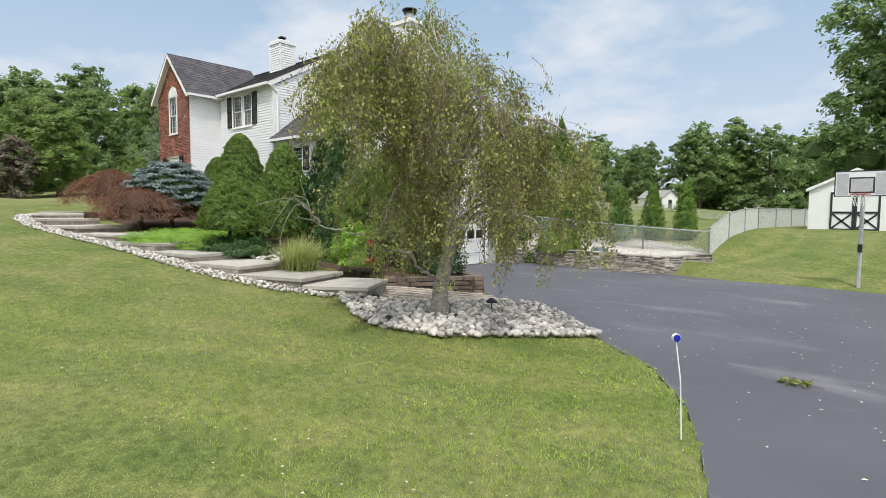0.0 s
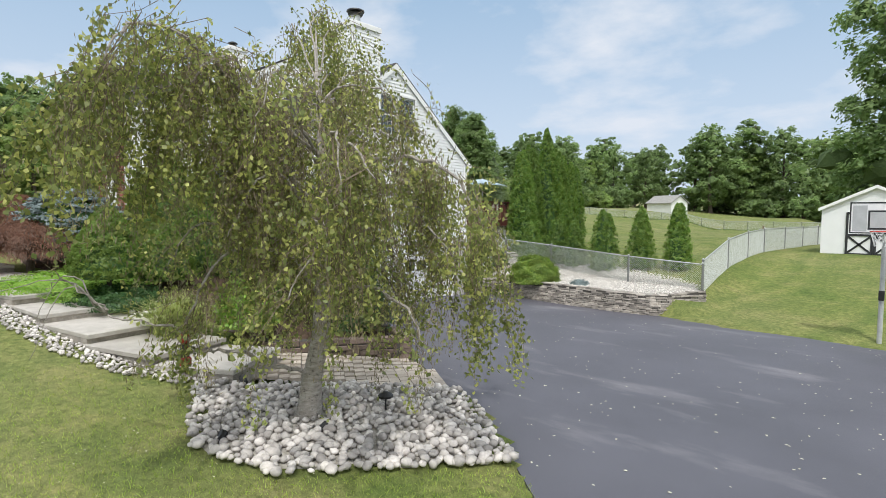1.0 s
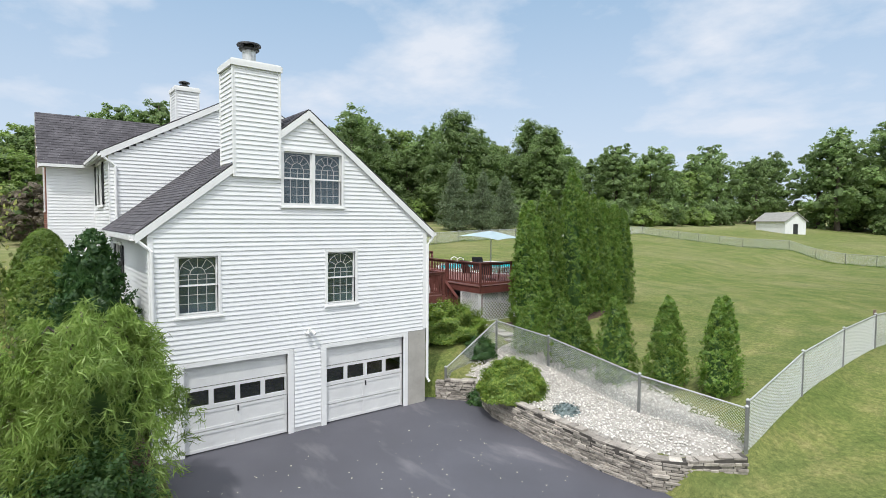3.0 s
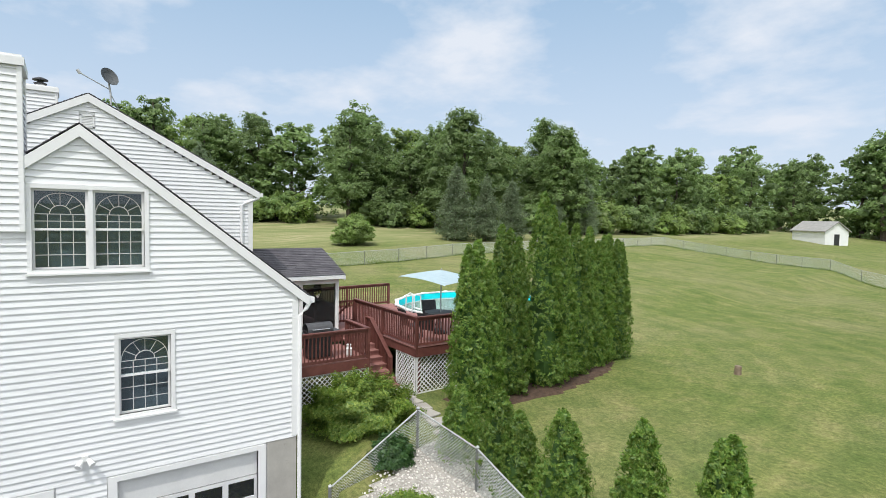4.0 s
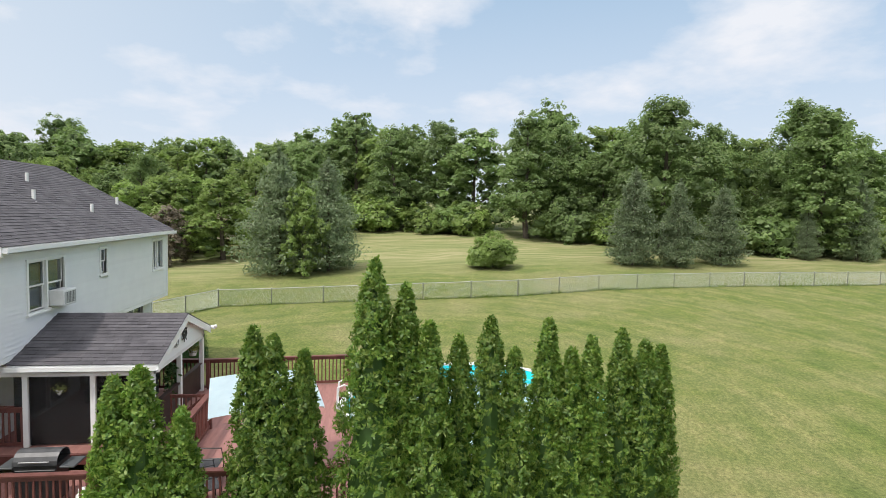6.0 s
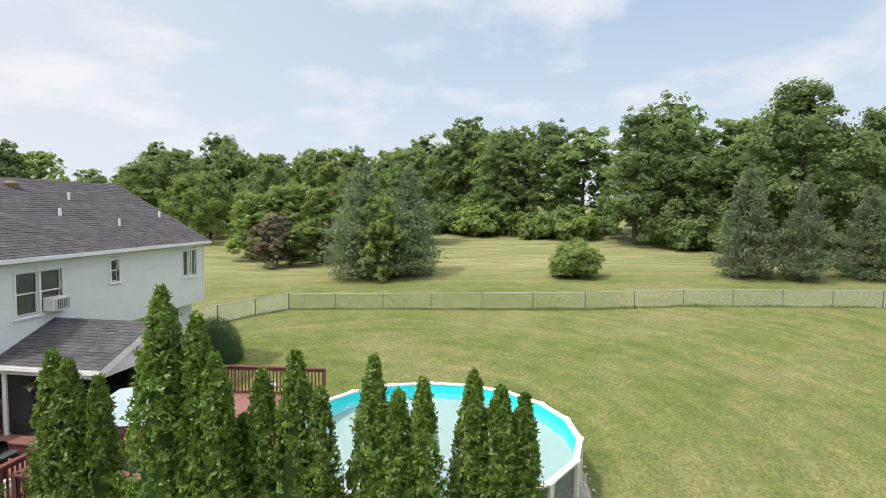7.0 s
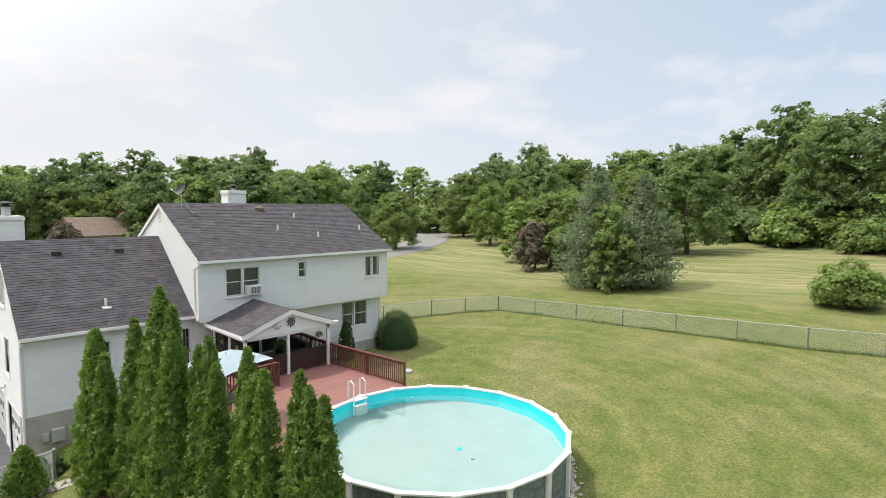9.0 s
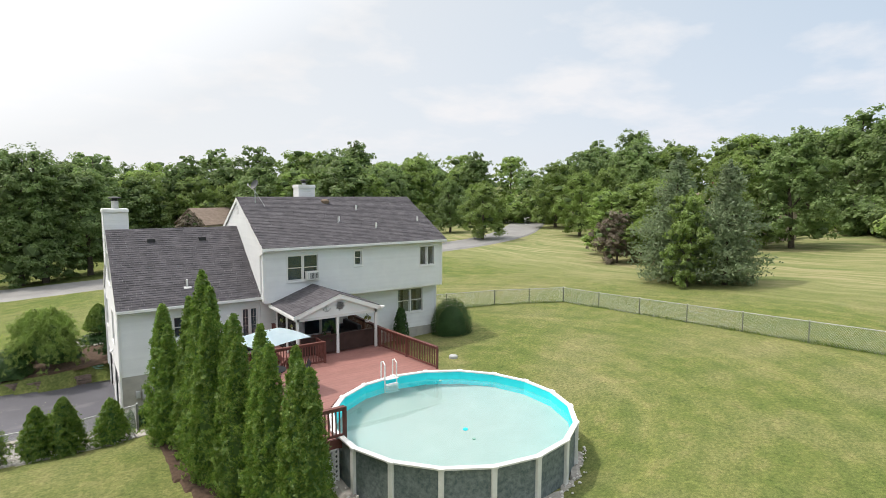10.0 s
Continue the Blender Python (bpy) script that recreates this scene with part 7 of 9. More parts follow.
def weeping_pine():
    rng, r2 = np.random.default_rng(61), random.Random(61)
    tr = thing("weeping_pine", "weeping pine with long bright green needles beside the drive", "tree")
    bm = bmesh.new()
    tube(bm, [(0, 0, -0.3), (0.1, 0.0, 1.3), (0.0, 0.1, 2.4)], [0.1, 0.07, 0.03], 8)
    cards = []
    for k in range(360):
        t, e = r2.uniform(0, 2 * math.pi), r2.random()
        lump = 1 + 0.16 * math.sin(t * 3 + 1.0) + 0.12 * math.sin(t * 5 + e * 6)
        reach = (0.35 + 1.25 * math.sqrt(e)) * r2.uniform(0.78, 1.12) * lump
        z0 = 2.70 - 1.55 * e ** 1.7 + 0.18 * math.sin(t * 4 + 2) + r2.uniform(-0.12, 0.12)
        d = np.array([math.cos(t), math.sin(t), 0])
        drop = r2.uniform(0.25, 0.95) * (0.45 + e)
        for s in np.linspace(0, 1, 5):
            c = d * reach * (0.70 + 0.30 * min(1, s * 2)) + np.array([0, 0, z0 - drop * s * s]) + rng.normal(size=3) * 0.04
            m = 16
            ax = rng.normal(size=(m, 3)) * 0.6 + d * 0.55 + np.array([0, 0, -0.55])
            ctr = c[None] + rng.normal(size=(m, 3)) * 0.035 + unit_rows(ax) * 0.075
            cards.append(leaf_cards(ctr, rng.normal(size=(m, 3)) + d, 0.20, 0.021, rng, ax))
        if k % 12 == 0:
            tube(bm, [(0, 0, min(2.3, z0 - 0.1)), tuple(d * reach * 0.6 + np.array([0, 0, z0 + 0.05])), tuple(d * reach + np.array([0, 0, z0 - drop * 0.6]))], [0.03, 0.02, 0.008], 5)
    part("trunk", bm, M["bark"], tr, local=True)
    # dark yew-green ball fills the crown; its colour stands in for inner shade
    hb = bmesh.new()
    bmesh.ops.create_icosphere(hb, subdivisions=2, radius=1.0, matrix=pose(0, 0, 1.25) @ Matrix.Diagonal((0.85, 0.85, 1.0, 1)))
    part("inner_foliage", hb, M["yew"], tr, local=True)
    foliage("needles", np.concatenate(cards), M["weeppine"], tr)
    return tr


stand(weeping_pine(), 2.75, -9.0, 0, 1.0, 0.05, 1.12)


def striped_grass():
    rng = np.random.default_rng(62)
    g = thing("ornamental_grass", "arching pale striped ornamental grass clump", "grass")
    n = 1700
    vs = []
    for k in range(n):
        t = rng.uniform(0, 2 * math.pi)
        d = np.array([math.cos(t), math.sin(t), 0])
        L, lean = rng.uniform(0.65, 1.25), rng.uniform(0.15, 1.25)
        side = np.array([-d[1], d[0], 0]) * 0.009
        root = rng.normal(size=3) * np.array([0.17, 0.17, 0])
        prev = root
        for s in range(4):
            u = (s + 1) / 4
            p = root + d * L * lean * u * u * 0.9 + np.array([0, 0, L * (u - 0.42 * lean * u * u)])
            p = p + rng.normal(size=3) * 0.006
            w0, w1 = side * (1 - 0.2 * s), side * (1 - 0.25 * (s + 1))
            vs += [prev - w0, prev + w0, p + w1, p - w1]
            prev = p
    foliage("blades", np.array(vs), M["ornamental"], g)
    return g


stand(striped_grass(), 2.95, -12.45, 0, 1.0, 0.0)
stand(mound(54, 0.75, 0.95, "ground_cover", "golden_shrub", "bright lime green feathery shrub behind the planter wall", 4200, 0.07, droop=0.2, ragged=0.13), 3.75, -11.35, 0, 1.25, 0.35)


def weeping_birch():
    """Leaning trunk, arching limbs, and long hanging strands of small leaves, open and ragged."""
    rng, r2 = np.random.default_rng(77), random.Random(77)
    tr = thing("weeping_birch", "weeping birch with hanging strands and a rough pale trunk", "tree")
    base = Vector((7.6, -12.5, 0.1))
    bark, twigs = bmesh.new(), bmesh.new()
    trunk = [base + Vector(p) for p in ((0, 0, -0.3), (0.0, 0.0, 0.1), (0.02, 0.05, 0.75), (0.14, 0.12, 1.35), (0.2, 0.14, 2.1), (0.3, 0.1, 3.0), (0.2, 0.12, 3.9), (-0.2, 0.35, 4.9), (-0.95, 0.85, 6.1))]
    tube(bark, trunk, [0.24, 0.19, 0.145, 0.125, 0.11, 0.08, 0.055, 0.03, 0.01], 12)
    part("trunk", bark, M["birchbark"], tr)

    def limb(points, r):
        pts = [Vector(p) for p in points]
        fine = []
        for i in range(len(pts) - 1):
            p0, p1, p2, p3 = (pts[max(0, min(len(pts) - 1, i + k))] for k in (-1, 0, 1, 2))
            for s in range(6):
                t = s / 6
                q = 0.5 * (2 * p1 + (p2 - p0) * t + (2 * p0 - 5 * p1 + 4 * p2 - p3) * t * t + (3 * p1 - p0 - 3 * p2 + p3) * t ** 3)
                fine.append(q + Vector((r2.uniform(-1, 1), r2.uniform(-1, 1), r2.uniform(-1, 1))) * 0.028)
        fine.append(pts[-1])
        bm = bmesh.new()
        tube(bm, fine, [r * (1 - 0.8 * i / (len(fine) - 1)) for i in range(len(fine))], 6)
        part("limb", bm, M["birchbark"], tr)
        return fine

    # bare low limb bending towards the walk
    limb([trunk[2] + Vector((0, 0, 0.1)), (7.75, -13.1, 1.2), (8.1, -13.9, 1.62), (7.9, -14.2, 1.64), (7.6, -14.3, 1.86), (7.2, -14.75, 2.0), (6.9, -15.2, 2.2)], 0.034)
    for tip in ((7.3, -15.6, 2.62), (6.75, -15.9, 2.35), (6.5, -15.5, 1.9), (6.85, -15.6, 1.6), (6.3, -15.3, 2.3)):
        limb([(7.1, -14.9, 2.08), (6.95, -15.25, 2.35 + 0.2 * r2.random()), tip], 0.012)

    def reach_to(d):
        """How far the crown spreads towards d: widest over the walk and the lawn, least towards the garage."""
        return 2.3 + 0.45 * max(0, d.x) + 0.45 * max(0, -d.y) - 0.35 * max(0, d.y) - 0.2 * max(0, -d.x)

    arcs = []
    # the high shoulder over the walk, the leader, and the broad arm towards the lawn's edge
    tops = [([trunk[5], (7.7, -13.2, 4.3), (7.7, -13.75, 5.1), (7.55, -14.15, 5.35), (7.3, -14.5, 5.15), (7.05, -14.8, 4.55)], 0.045, 5),
            ([trunk[6], (7.5, -13.0, 4.7), (7.9, -13.7, 5.05), (8.2, -14.2, 4.85), (8.3, -14.5, 4.35)], 0.035, 5),
            ([trunk[6], (7.1, -12.9, 4.8), (6.7, -13.6, 5.1), (6.2, -14.2, 4.8)], 0.035, 4),
            ([trunk[6], (7.8, -13.5, 4.75), (8.2, -14.4, 5.1), (8.55, -15.05, 5.0), (8.7, -15.4, 4.4)], 0.035, 5),
            ([trunk[7], (6.7, -11.75, 6.25), (6.3, -11.3, 6.7), (5.9, -10.95, 6.75), (5.55, -10.6, 6.35), (5.4, -10.4, 5.7)], 0.018, 1),
            ([trunk[7], (6.7, -11.5, 6.1), (6.5, -11.0, 6.5), (6.4, -10.6, 6.3), (6.35, -10.35, 5.6)], 0.016, 1),
            ([trunk[7], (6.5, -11.9, 6.15), (6.0, -11.7, 6.3), (5.6, -11.5, 5.8)], 0.016, 1),
            ([trunk[6], (6.9, -11.7, 5.3), (6.3, -11.0, 5.6), (5.9, -10.6, 5.0)], 0.018, 1),
            ([trunk[5], (8.5, -12.2, 3.85), (9.2, -12.0, 3.95), (9.9, -11.95, 3.7), (10.35, -11.95, 3.1)], 0.045, 6),
            ([trunk[5], (8.6, -12.7, 3.9), (9.3, -13.0, 4.0), (9.9, -13.2, 3.6)], 0.035, 5),
            ([trunk[5], (8.3, -11.7, 3.6), (8.8, -11.1, 3.7), (9.2, -10.7, 3.2)], 0.035, 5)]
    for pts, r, many in tops:
        arcs.append((limb(pts, r), many))
    n = 25
    for k in range(n):
        f = k / (n - 1)
        i = 3.4 + 3.4 * f
        p = trunk[int(i)].lerp(trunk[int(i) + 1], i - int(i))
        t = k * 2.39996 + r2.uniform(-0.45, 0.45)
        d = Vector((math.cos(t), math.sin(t), 0))
        wide = reach_to(d) * (1 - 0.50 * f * f) * r2.uniform(0.6, 1.05)
        up = r2.uniform(0.25, 0.95) * (1.1 - 0.4 * f)
        kink = Vector((r2.gauss(0, 0.14), r2.gauss(0, 0.14), r2.gauss(0, 0.08)))
        arcs.append((limb([p, p + d * wide * 0.35 + Vector((0, 0, up)) + kink, p + d * wide * 0.75 + Vector((0, 0, up * 0.95)) - kink, p + d * wide + Vector((0, 0, up * 0.3 - 0.2))], 0.036 * (1.1 - 0.6 * f)), 3))
    leaf_c, leaf_a, dead_c, dead_a = [], [], [], []
    for fine, many in arcs:
        m = len(fine)
        lush = r2.uniform(0.5, 1.25)
        for i in range(5, m):
            if r2.random() < 0.34:
                continue
            # a tress: strands that leave the bough together and sway one way
            lean = Vector((r2.gauss(0, 0.24), r2.gauss(0, 0.24), 0))
            full = r2.uniform(0.35, 1.0)
            for _ in range(many + 2):
                p = fine[i] + Vector((r2.gauss(0, 0.10), r2.gauss(0, 0.10), r2.gauss(0, 0.05)))
                end = 1.30 + 0.34 * r2.gauss(0, 1)
                L = min((full * r2.uniform(0.55, 1.05)) ** 1.3 * 2.2, max(0.25, p.z - max(0.75, end)))
                if r2.random() < 0.16:
                    # a short shoot that stands up and out before it hangs
                    L *= 0.4
                    p = p + Vector((r2.gauss(0, 0.16), r2.gauss(0, 0.16), 0.2))
                sway = lean + Vector((r2.gauss(0, 0.10), r2.gauss(0, 0.10), 0))
                outd = Vector((p.x - base.x, p.y - base.y, 0))
                outd = outd.normalized() * 0.14 if outd.length > 0.1 else outd
                pts = [p + (sway + outd) * (s * (2 - s)) + Vector((0, 0, -L * s)) for s in (0, 0.25, 0.5, 0.75, 1.0)]
                pts = [q + Vector((r2.gauss(0, 0.045), r2.gauss(0, 0.045), 0)) for q in pts]
                tube(twigs, pts, [0.0045, 0.0036, 0.003, 0.0022, 0.0014], 3, False)
                brown = r2.random() < (0.68 if (p.x - base.x) ** 2 + (p.y - base.y) ** 2 < 3.6 else 0.46) and p.z < 5.3
                nl = int(L * lush * (58 if brown else 56)) + 4
                for _ in range(nl):
                    s = r2.random() ** 0.75
                    j = min(3, int(s * 4))
                    q = pts[j].lerp(pts[j + 1], s * 4 - j)
                    q = q + Vector((r2.gauss(0, 0.05), r2.gauss(0, 0.05), r2.gauss(0, 0.03)))
                    if brown and r2.random() < 0.8:
                        dead_c.append(q); dead_a.append((r2.gauss(0, 0.25), r2.gauss(0, 0.25), -1))
                    else:
                        leaf_c.append(q); leaf_a.append((r2.gauss(0, 0.5), r2.gauss(0, 0.5), -0.9))
    tagged(part("twig", twigs, M["twig"], tr), kind="stuff")
    lc = np.array(leaf_c)
    tagged(foliage("leaf", leaf_cards(lc, rng.normal(size=lc.shape), 0.061, 0.043, rng, np.array(leaf_a)), M["birch"], tr), kind="stuff")
    dc = np.array(dead_c)
    tagged(foliage("catkin", leaf_cards(dc, rng.normal(size=dc.shape), 0.075, 0.010, rng, np.array(dead_a)), M["strand"], tr), kind="stuff")
    return tr


weeping_birch()

# ---- trees near and far ----
pine_a = stand(conifer(81, 10.0, 6.6), -38.0, 1.6, 0)
pine_b = stand(conifer(82, 9.2, 6.4), -38.6, 5.4, 40)
another(pine_a, -37.6, 31.3, 130, 0.76, tall=0.84)
another(pine_b, -36.8, 35.0, 200, 0.68, tall=0.82)
another(pine_a, -38.4, 40.2, 20, 0.72, tall=0.72)
another(pine_b, -42.0, 51.8, 300, 0.46, tall=0.62)
another(pine_a, -42.0, 57.5, 77, 0.70, tall=0.82)
stand(shrub(83, 3.1, 4.1, "oak_light", "field_bush", "rounded olive-green bush standing in the mown field", 330, 60, 0.125), -37.0, 18.8)
stand(broadleaf(84, 5.0, 5.2, "plum", 240, 50, "small_tree", "small brownish-leaved tree on the lawn", 0.06, 0.14), -44.7, -9.0)
st = stand(broadleaf(85, 8.2, 6.0, "oak_light", 300, 52, "small_tree", "young light green tree on the lawn", 0.06, 0.17), -36.4, 3.7)
st.matrix_basis = st.matrix_basis @ Matrix.Diagonal((0.6, 0.6, 0.82, 1))
another(st, -49.5, -14.0, 50, 1.0, 0, 0.85)
another(st, -47.0, -5.0, 210, 1.25, 0, 0.9)
another(st, -51.5, -11.0, 290, 1.3, 0, 0.95)
another(st, -54.0, -9.5, 150, 1.1, 0, 0.95)
stand(broadleaf(86, 5.2, 5.0, "plum", 200, 44, "plum_tree", "round purple-leaved plum tree", 0.08, 0.18), -13.3, -59.0, 0, 1.0, 0.5)

protos = [stand(broadleaf(91, 17.0, 12.5, "oak", 460, 60, leaf=0.25), -55.5, 27.0, 0, 0.8),
          stand(broadleaf(92, 15.0, 11.5, "oak", 460, 60, leaf=0.25), -46.5, 39.0, 80, 1.0),
          stand(broadleaf(93, 18.0, 11.0, "oak", 460, 60, leaf=0.25), -68.0, 12.0, 40, 0.72),
          stand(broadleaf(94, 13.0, 11.0, "oak_light", 420, 60, leaf=0.24), -49.4, -36.6, 0, 0.62),
          stand(broadleaf(95, 14.5, 10.0, "oak", 460, 60, leaf=0.25), -44.5, 55.0, 10)]
# the same kinds in coarser leaf, for the woods far off
far_p = [stand(broadleaf(191, 16.0, 12.5, "oak", 230, 40, leaf=0.38), -66.0, 33.0, 20),
         stand(broadleaf(192, 15.0, 12.0, "oak_light", 230, 40, leaf=0.38), -96.0, -8.0, 0),
         stand(broadleaf(193, 17.0, 11.5, "oak", 230, 40, leaf=0.38), -98.0, 4.0, 70),
         stand(broadleaf(194, 14.0, 12.5, "oak", 230, 40, leaf=0.38), -88.0, 8.0, 140)]
bush_p = [stand(shrub(96, 4.2, 6.0, "oak_light", "hedgerow_bush", "tangled light green bush at the wood's edge", 130, 36, 0.27), -62.0, 20.0),
          stand(shrub(97, 4.6, 5.6, "oak", "hedgerow_bush", "tangled dark green bush at the wood's edge", 130, 36, 0.27), -55.0, 33.0)]
for x, y2, i, s in ((-71.6, -43.3, 3, 0.85), (-58.0, -69.0, 3, 1.0), (-40.0, -38.5, 3, 0.42), (-63.0, -30.0, 3, 0.7), (-53.0, -50.0, 0, 0.5), (-24.0, 62.0, 4, 0.1)):
    if s > 0.2:
        another(protos[i], x, y2, x * 7, s)


def belt(line, step, jitter, sizes, kinds, seed, rows=((0, 1.0),)):
    """Trees along a line, each row set back from it."""
    rng = random.Random(seed)
    for (xa, ya), (xb, yb) in zip(line, line[1:]):
        L = math.hypot(xb - xa, yb - ya)
        k = max(1, round(L / step))
        for i in range(k):
            for back, grow in rows:
                f = (i + rng.random()) / k
                nx, ny = -(yb - ya) / L, (xb - xa) / L
                x = xa + (xb - xa) * f + nx * back + rng.uniform(-jitter, jitter)
                y2 = ya + (yb - ya) * f + ny * back + rng.uniform(-jitter, jitter)
                s = rng.uniform(*sizes) * grow
                another(rng.choice(kinds), x, y2, rng.uniform(0, 360), s * rng.uniform(0.9, 1.1), -0.3, s)


oaks = protos[:3] + [protos[4]]
# wood behind the field, from the south-west round to the far east side
belt([(-92, -46), (-92, -20), (-80, 6), (-62, 24)], 5.2, 1.8, (0.82, 1.02), far_p + oaks[:1], 5, ((0, 1.0),))
belt([(-60, 27), (-52, 48), (-50, 70)], 5.4, 1.8, (0.72, 1.0), oaks, 6, ((0, 1.0),))
belt([(-64, 34), (-60, 52), (-56, 74)], 6.0, 2.0, (0.78, 0.98), far_p, 16)
belt([(-78, 46), (-72, 80), (-70, 126)], 6.5, 2.5, (0.78, 0.92), far_p, 19)
belt([(-50, 74), (-52, 120)], 5.0, 1.8, (0.74, 1.0), far_p, 17)
belt([(-52, 122), (-30, 150), (10, 160), (50, 150)], 8.0, 2.5, (0.95, 1.35), far_p, 7, ((0, 1.0),))
belt([(-84, -24), (-73, 2), (-58, 22), (-47, 44), (-44, 70), (-45, 100), (-46, 116)], 3.8, 1.6, (0.8, 1.5), bush_p, 8)
belt([(-42, 146), (-8, 150), (20, 146)], 7.0, 2.0, (0.9, 1.3), bush_p, 9)
belt([(-66, 132), (-44, 158), (-10, 172), (24, 170)], 6.5, 2.0, (0.9, 1.2), far_p, 20)
# trees by the white shed and along the far side of the field
another(protos[2], 12.6, 31.0, 30, 1.02)
another(protos[0], 16.0, 27.5, 130, 1.0)
another(bush_p[0], 15.6, 21.0, 10, 0.6)
for x, y2, i, sc in ((-17.7, 94.0, 0, 1.0), (-13.2, 101.0, 2, 1.08), (-7.0, 100.0, 0, 1.0), (-2.5, 111.0, 1, 1.05), (5.0, 104.0, 3, 1.0), (14.0, 92.0, 0, 1.0)):
    another(far_p[i], 14.2 + 1.42 * (x - 14.2), -11.9 + 1.42 * (y2 + 11.9), x * 31, sc * 1.36)
another(protos[2], 18.0, 70.0, 200, 0.9)
belt([(-24, 138), (-14, 140), (6, 142)], 6.0, 1.5, (1.2, 1.7), bush_p, 10)
# round the neighbour's house
for x, y2, i, sc in ((-57.5, -4.0, 3, 0.72), (-56.5, -12.5, 3, 0.62), (-60.0, -17.0, 0, 0.6), (-58.5, 1.5, 4, 0.75), (-52.5, -14.5, 3, 0.42)):
    another(protos[i], x, y2, x * 13, sc)
# beyond the street
belt([(-70, -32), (-84, -44), (-104, -62)], 6.0, 2.0, (0.62, 0.95), far_p + [protos[3]], 11, ((0, 1.0), (-8, 1.0)))
belt([(-78, -78), (-58, -72), (-40, -54), (-26, -62), (-12, -74), (8, -68), (30, -58)], 4.4, 2.2, (0.7, 0.92), far_p + [protos[3]], 12, ((0, 1.0), (-9, 1.12)))
belt([(-3, -50), (4, -47), (14, -49), (24, -49)], 5.0, 1.0, (0.74, 0.9), oaks, 15)
belt([(-64, -84), (-74, -66), (-84, -52), (-98, -40)], 5.0, 2.0, (0.72, 0.92), far_p, 18)
belt([(-58, -80), (-70, -62), (-82, -50)], 4.5, 1.5, (1.2, 1.7), bush_p, 21)
belt([(-110, -95), (-70, -110), (-20, -105), (40, -95)], 9.0, 4.0, (0.86, 1.08), far_p, 13)
belt([(-125, -80), (-120, -30), (-112, 10)], 9.0, 4.0, (0.95, 1.12), far_p, 14)


# ---- fences ----
def chain_link(line, heights, name, label, pitch=0.085, wire=0.0032, post_every=2.9, group=""):
    """Posts, top rail and a woven net of crossing wires along a line; heights: fence height above ground."""
    fence = thing(name, label, "fence", group)
    pts = [Vector((x, y, ground_height(x, y))) for x, y in line]
    for p, q in zip(pts, pts[1:]):
        n = max(1, round((q - p).length / post_every))
        stops = []
        for i in range(n + 1):
            c = p.lerp(q, i / n)
            c.z = ground_height(c.x, c.y)
            stops.append(c)
        for i, c in enumerate(stops[:-1] if q is not pts[-1] else stops):
            post = part("post", tubes(([(c.x, c.y, c.z - 0.15), (c.x, c.y, c.z + heights + 0.03)], 0.03 if i else 0.04), sides=8), M["fencepost"], fence)
            part("post_cap", tubes(([(c.x, c.y, c.z + heights + 0.03), (c.x, c.y, c.z + heights + 0.05), (c.x, c.y, c.z + heights + 0.08)], [0.045, 0.045, 0.012]), sides=8), M["galv"], post)
        for a, b in zip(stops, stops[1:]):
            up = Vector((0, 0, heights))
            part("top_rail", tubes(([a + up, b + up], 0.02), sides=6), M["galv"], fence)
            flat = Vector((b.x - a.x, b.y - a.y, 0))
            L, H = flat.length, heights
            d = flat / L
            nrm = Vector((-d.y, d.x, 0))
            verts, faces = [], []
            for sg in (1, -1):
                s = -H
                while s < L:
                    u0, u1 = s, s + H
                    c0, c1 = max(0.0, u0), min(L, u1)
                    if c1 - c0 > 0.02:
                        ends = []
                        for u in (c0, c1):
                            z = (u - u0) if sg > 0 else H - (u - u0)
                            ends.append(a + d * u + Vector((0, 0, (b.z - a.z) * u / L + z)))
                        base = len(verts)
                        w = Vector((0, 0, wire))
                        for e in ends:
                            verts += [e - w * 1.2, e + nrm * wire + w * 0.6, e - nrm * wire + w * 0.6]
                        faces += [(base, base + 1, base + 4, base + 3), (base + 1, base + 2, base + 5, base + 4), (base + 2, base, base + 3, base + 5)]
                    s += pitch
            part("wire_net", (verts, faces), M["wirefill"], fence, "galvanised diamond wire net")
    return fence


chain_link([(0.1, 0.75), (-0.25, 3.25), (2.05, 3.35), (5.82, 2.5), (8.38, 2.55)], 1.0, "chain_link_fence", "galvanised chain-link fence above the stone wall", 0.07, 0.0042)
chain_link([(8.38, 2.6), (8.17, 12.1), (8.9, 22.0), (9.2, 48.0)], 1.12, "chain_link_fence", "galvanised chain-link fence climbing beside the lawn", 0.085, 0.0056)
BACK_FENCE = [(9.2, 48.0), (-5.0, 54.5), (-16.5, 58.5), (-30.9, 60.0), (-29.5, 36.0), (-27.7, 18.5), (-27.5, -0.3), (-23.1, -2.7), (-16.4, -5.0)]
chain_link(BACK_FENCE, 1.05, "chain_link_fence", "galvanised chain-link fence round the back lawn", 0.07, 0.0056)
part("gate_post", tubes(([(8.05, 12.45, 1.3), (8.05, 12.45, 2.75)], 0.045)), M["stump"], bpy.data.objects["chain_link_fence.001"])

# ---- stone walls ----
def stone_prism(rng, w, h, d):
    j = lambda s: rng.uniform(-s, s)
    v = []
    for z in (0, h):
        for x, y2 in ((0, 0), (w, 0), (w, d), (0, d)):
            v.append(Vector((x + j(0.018), y2 + j(0.02), z + j(0.012))))
    return v


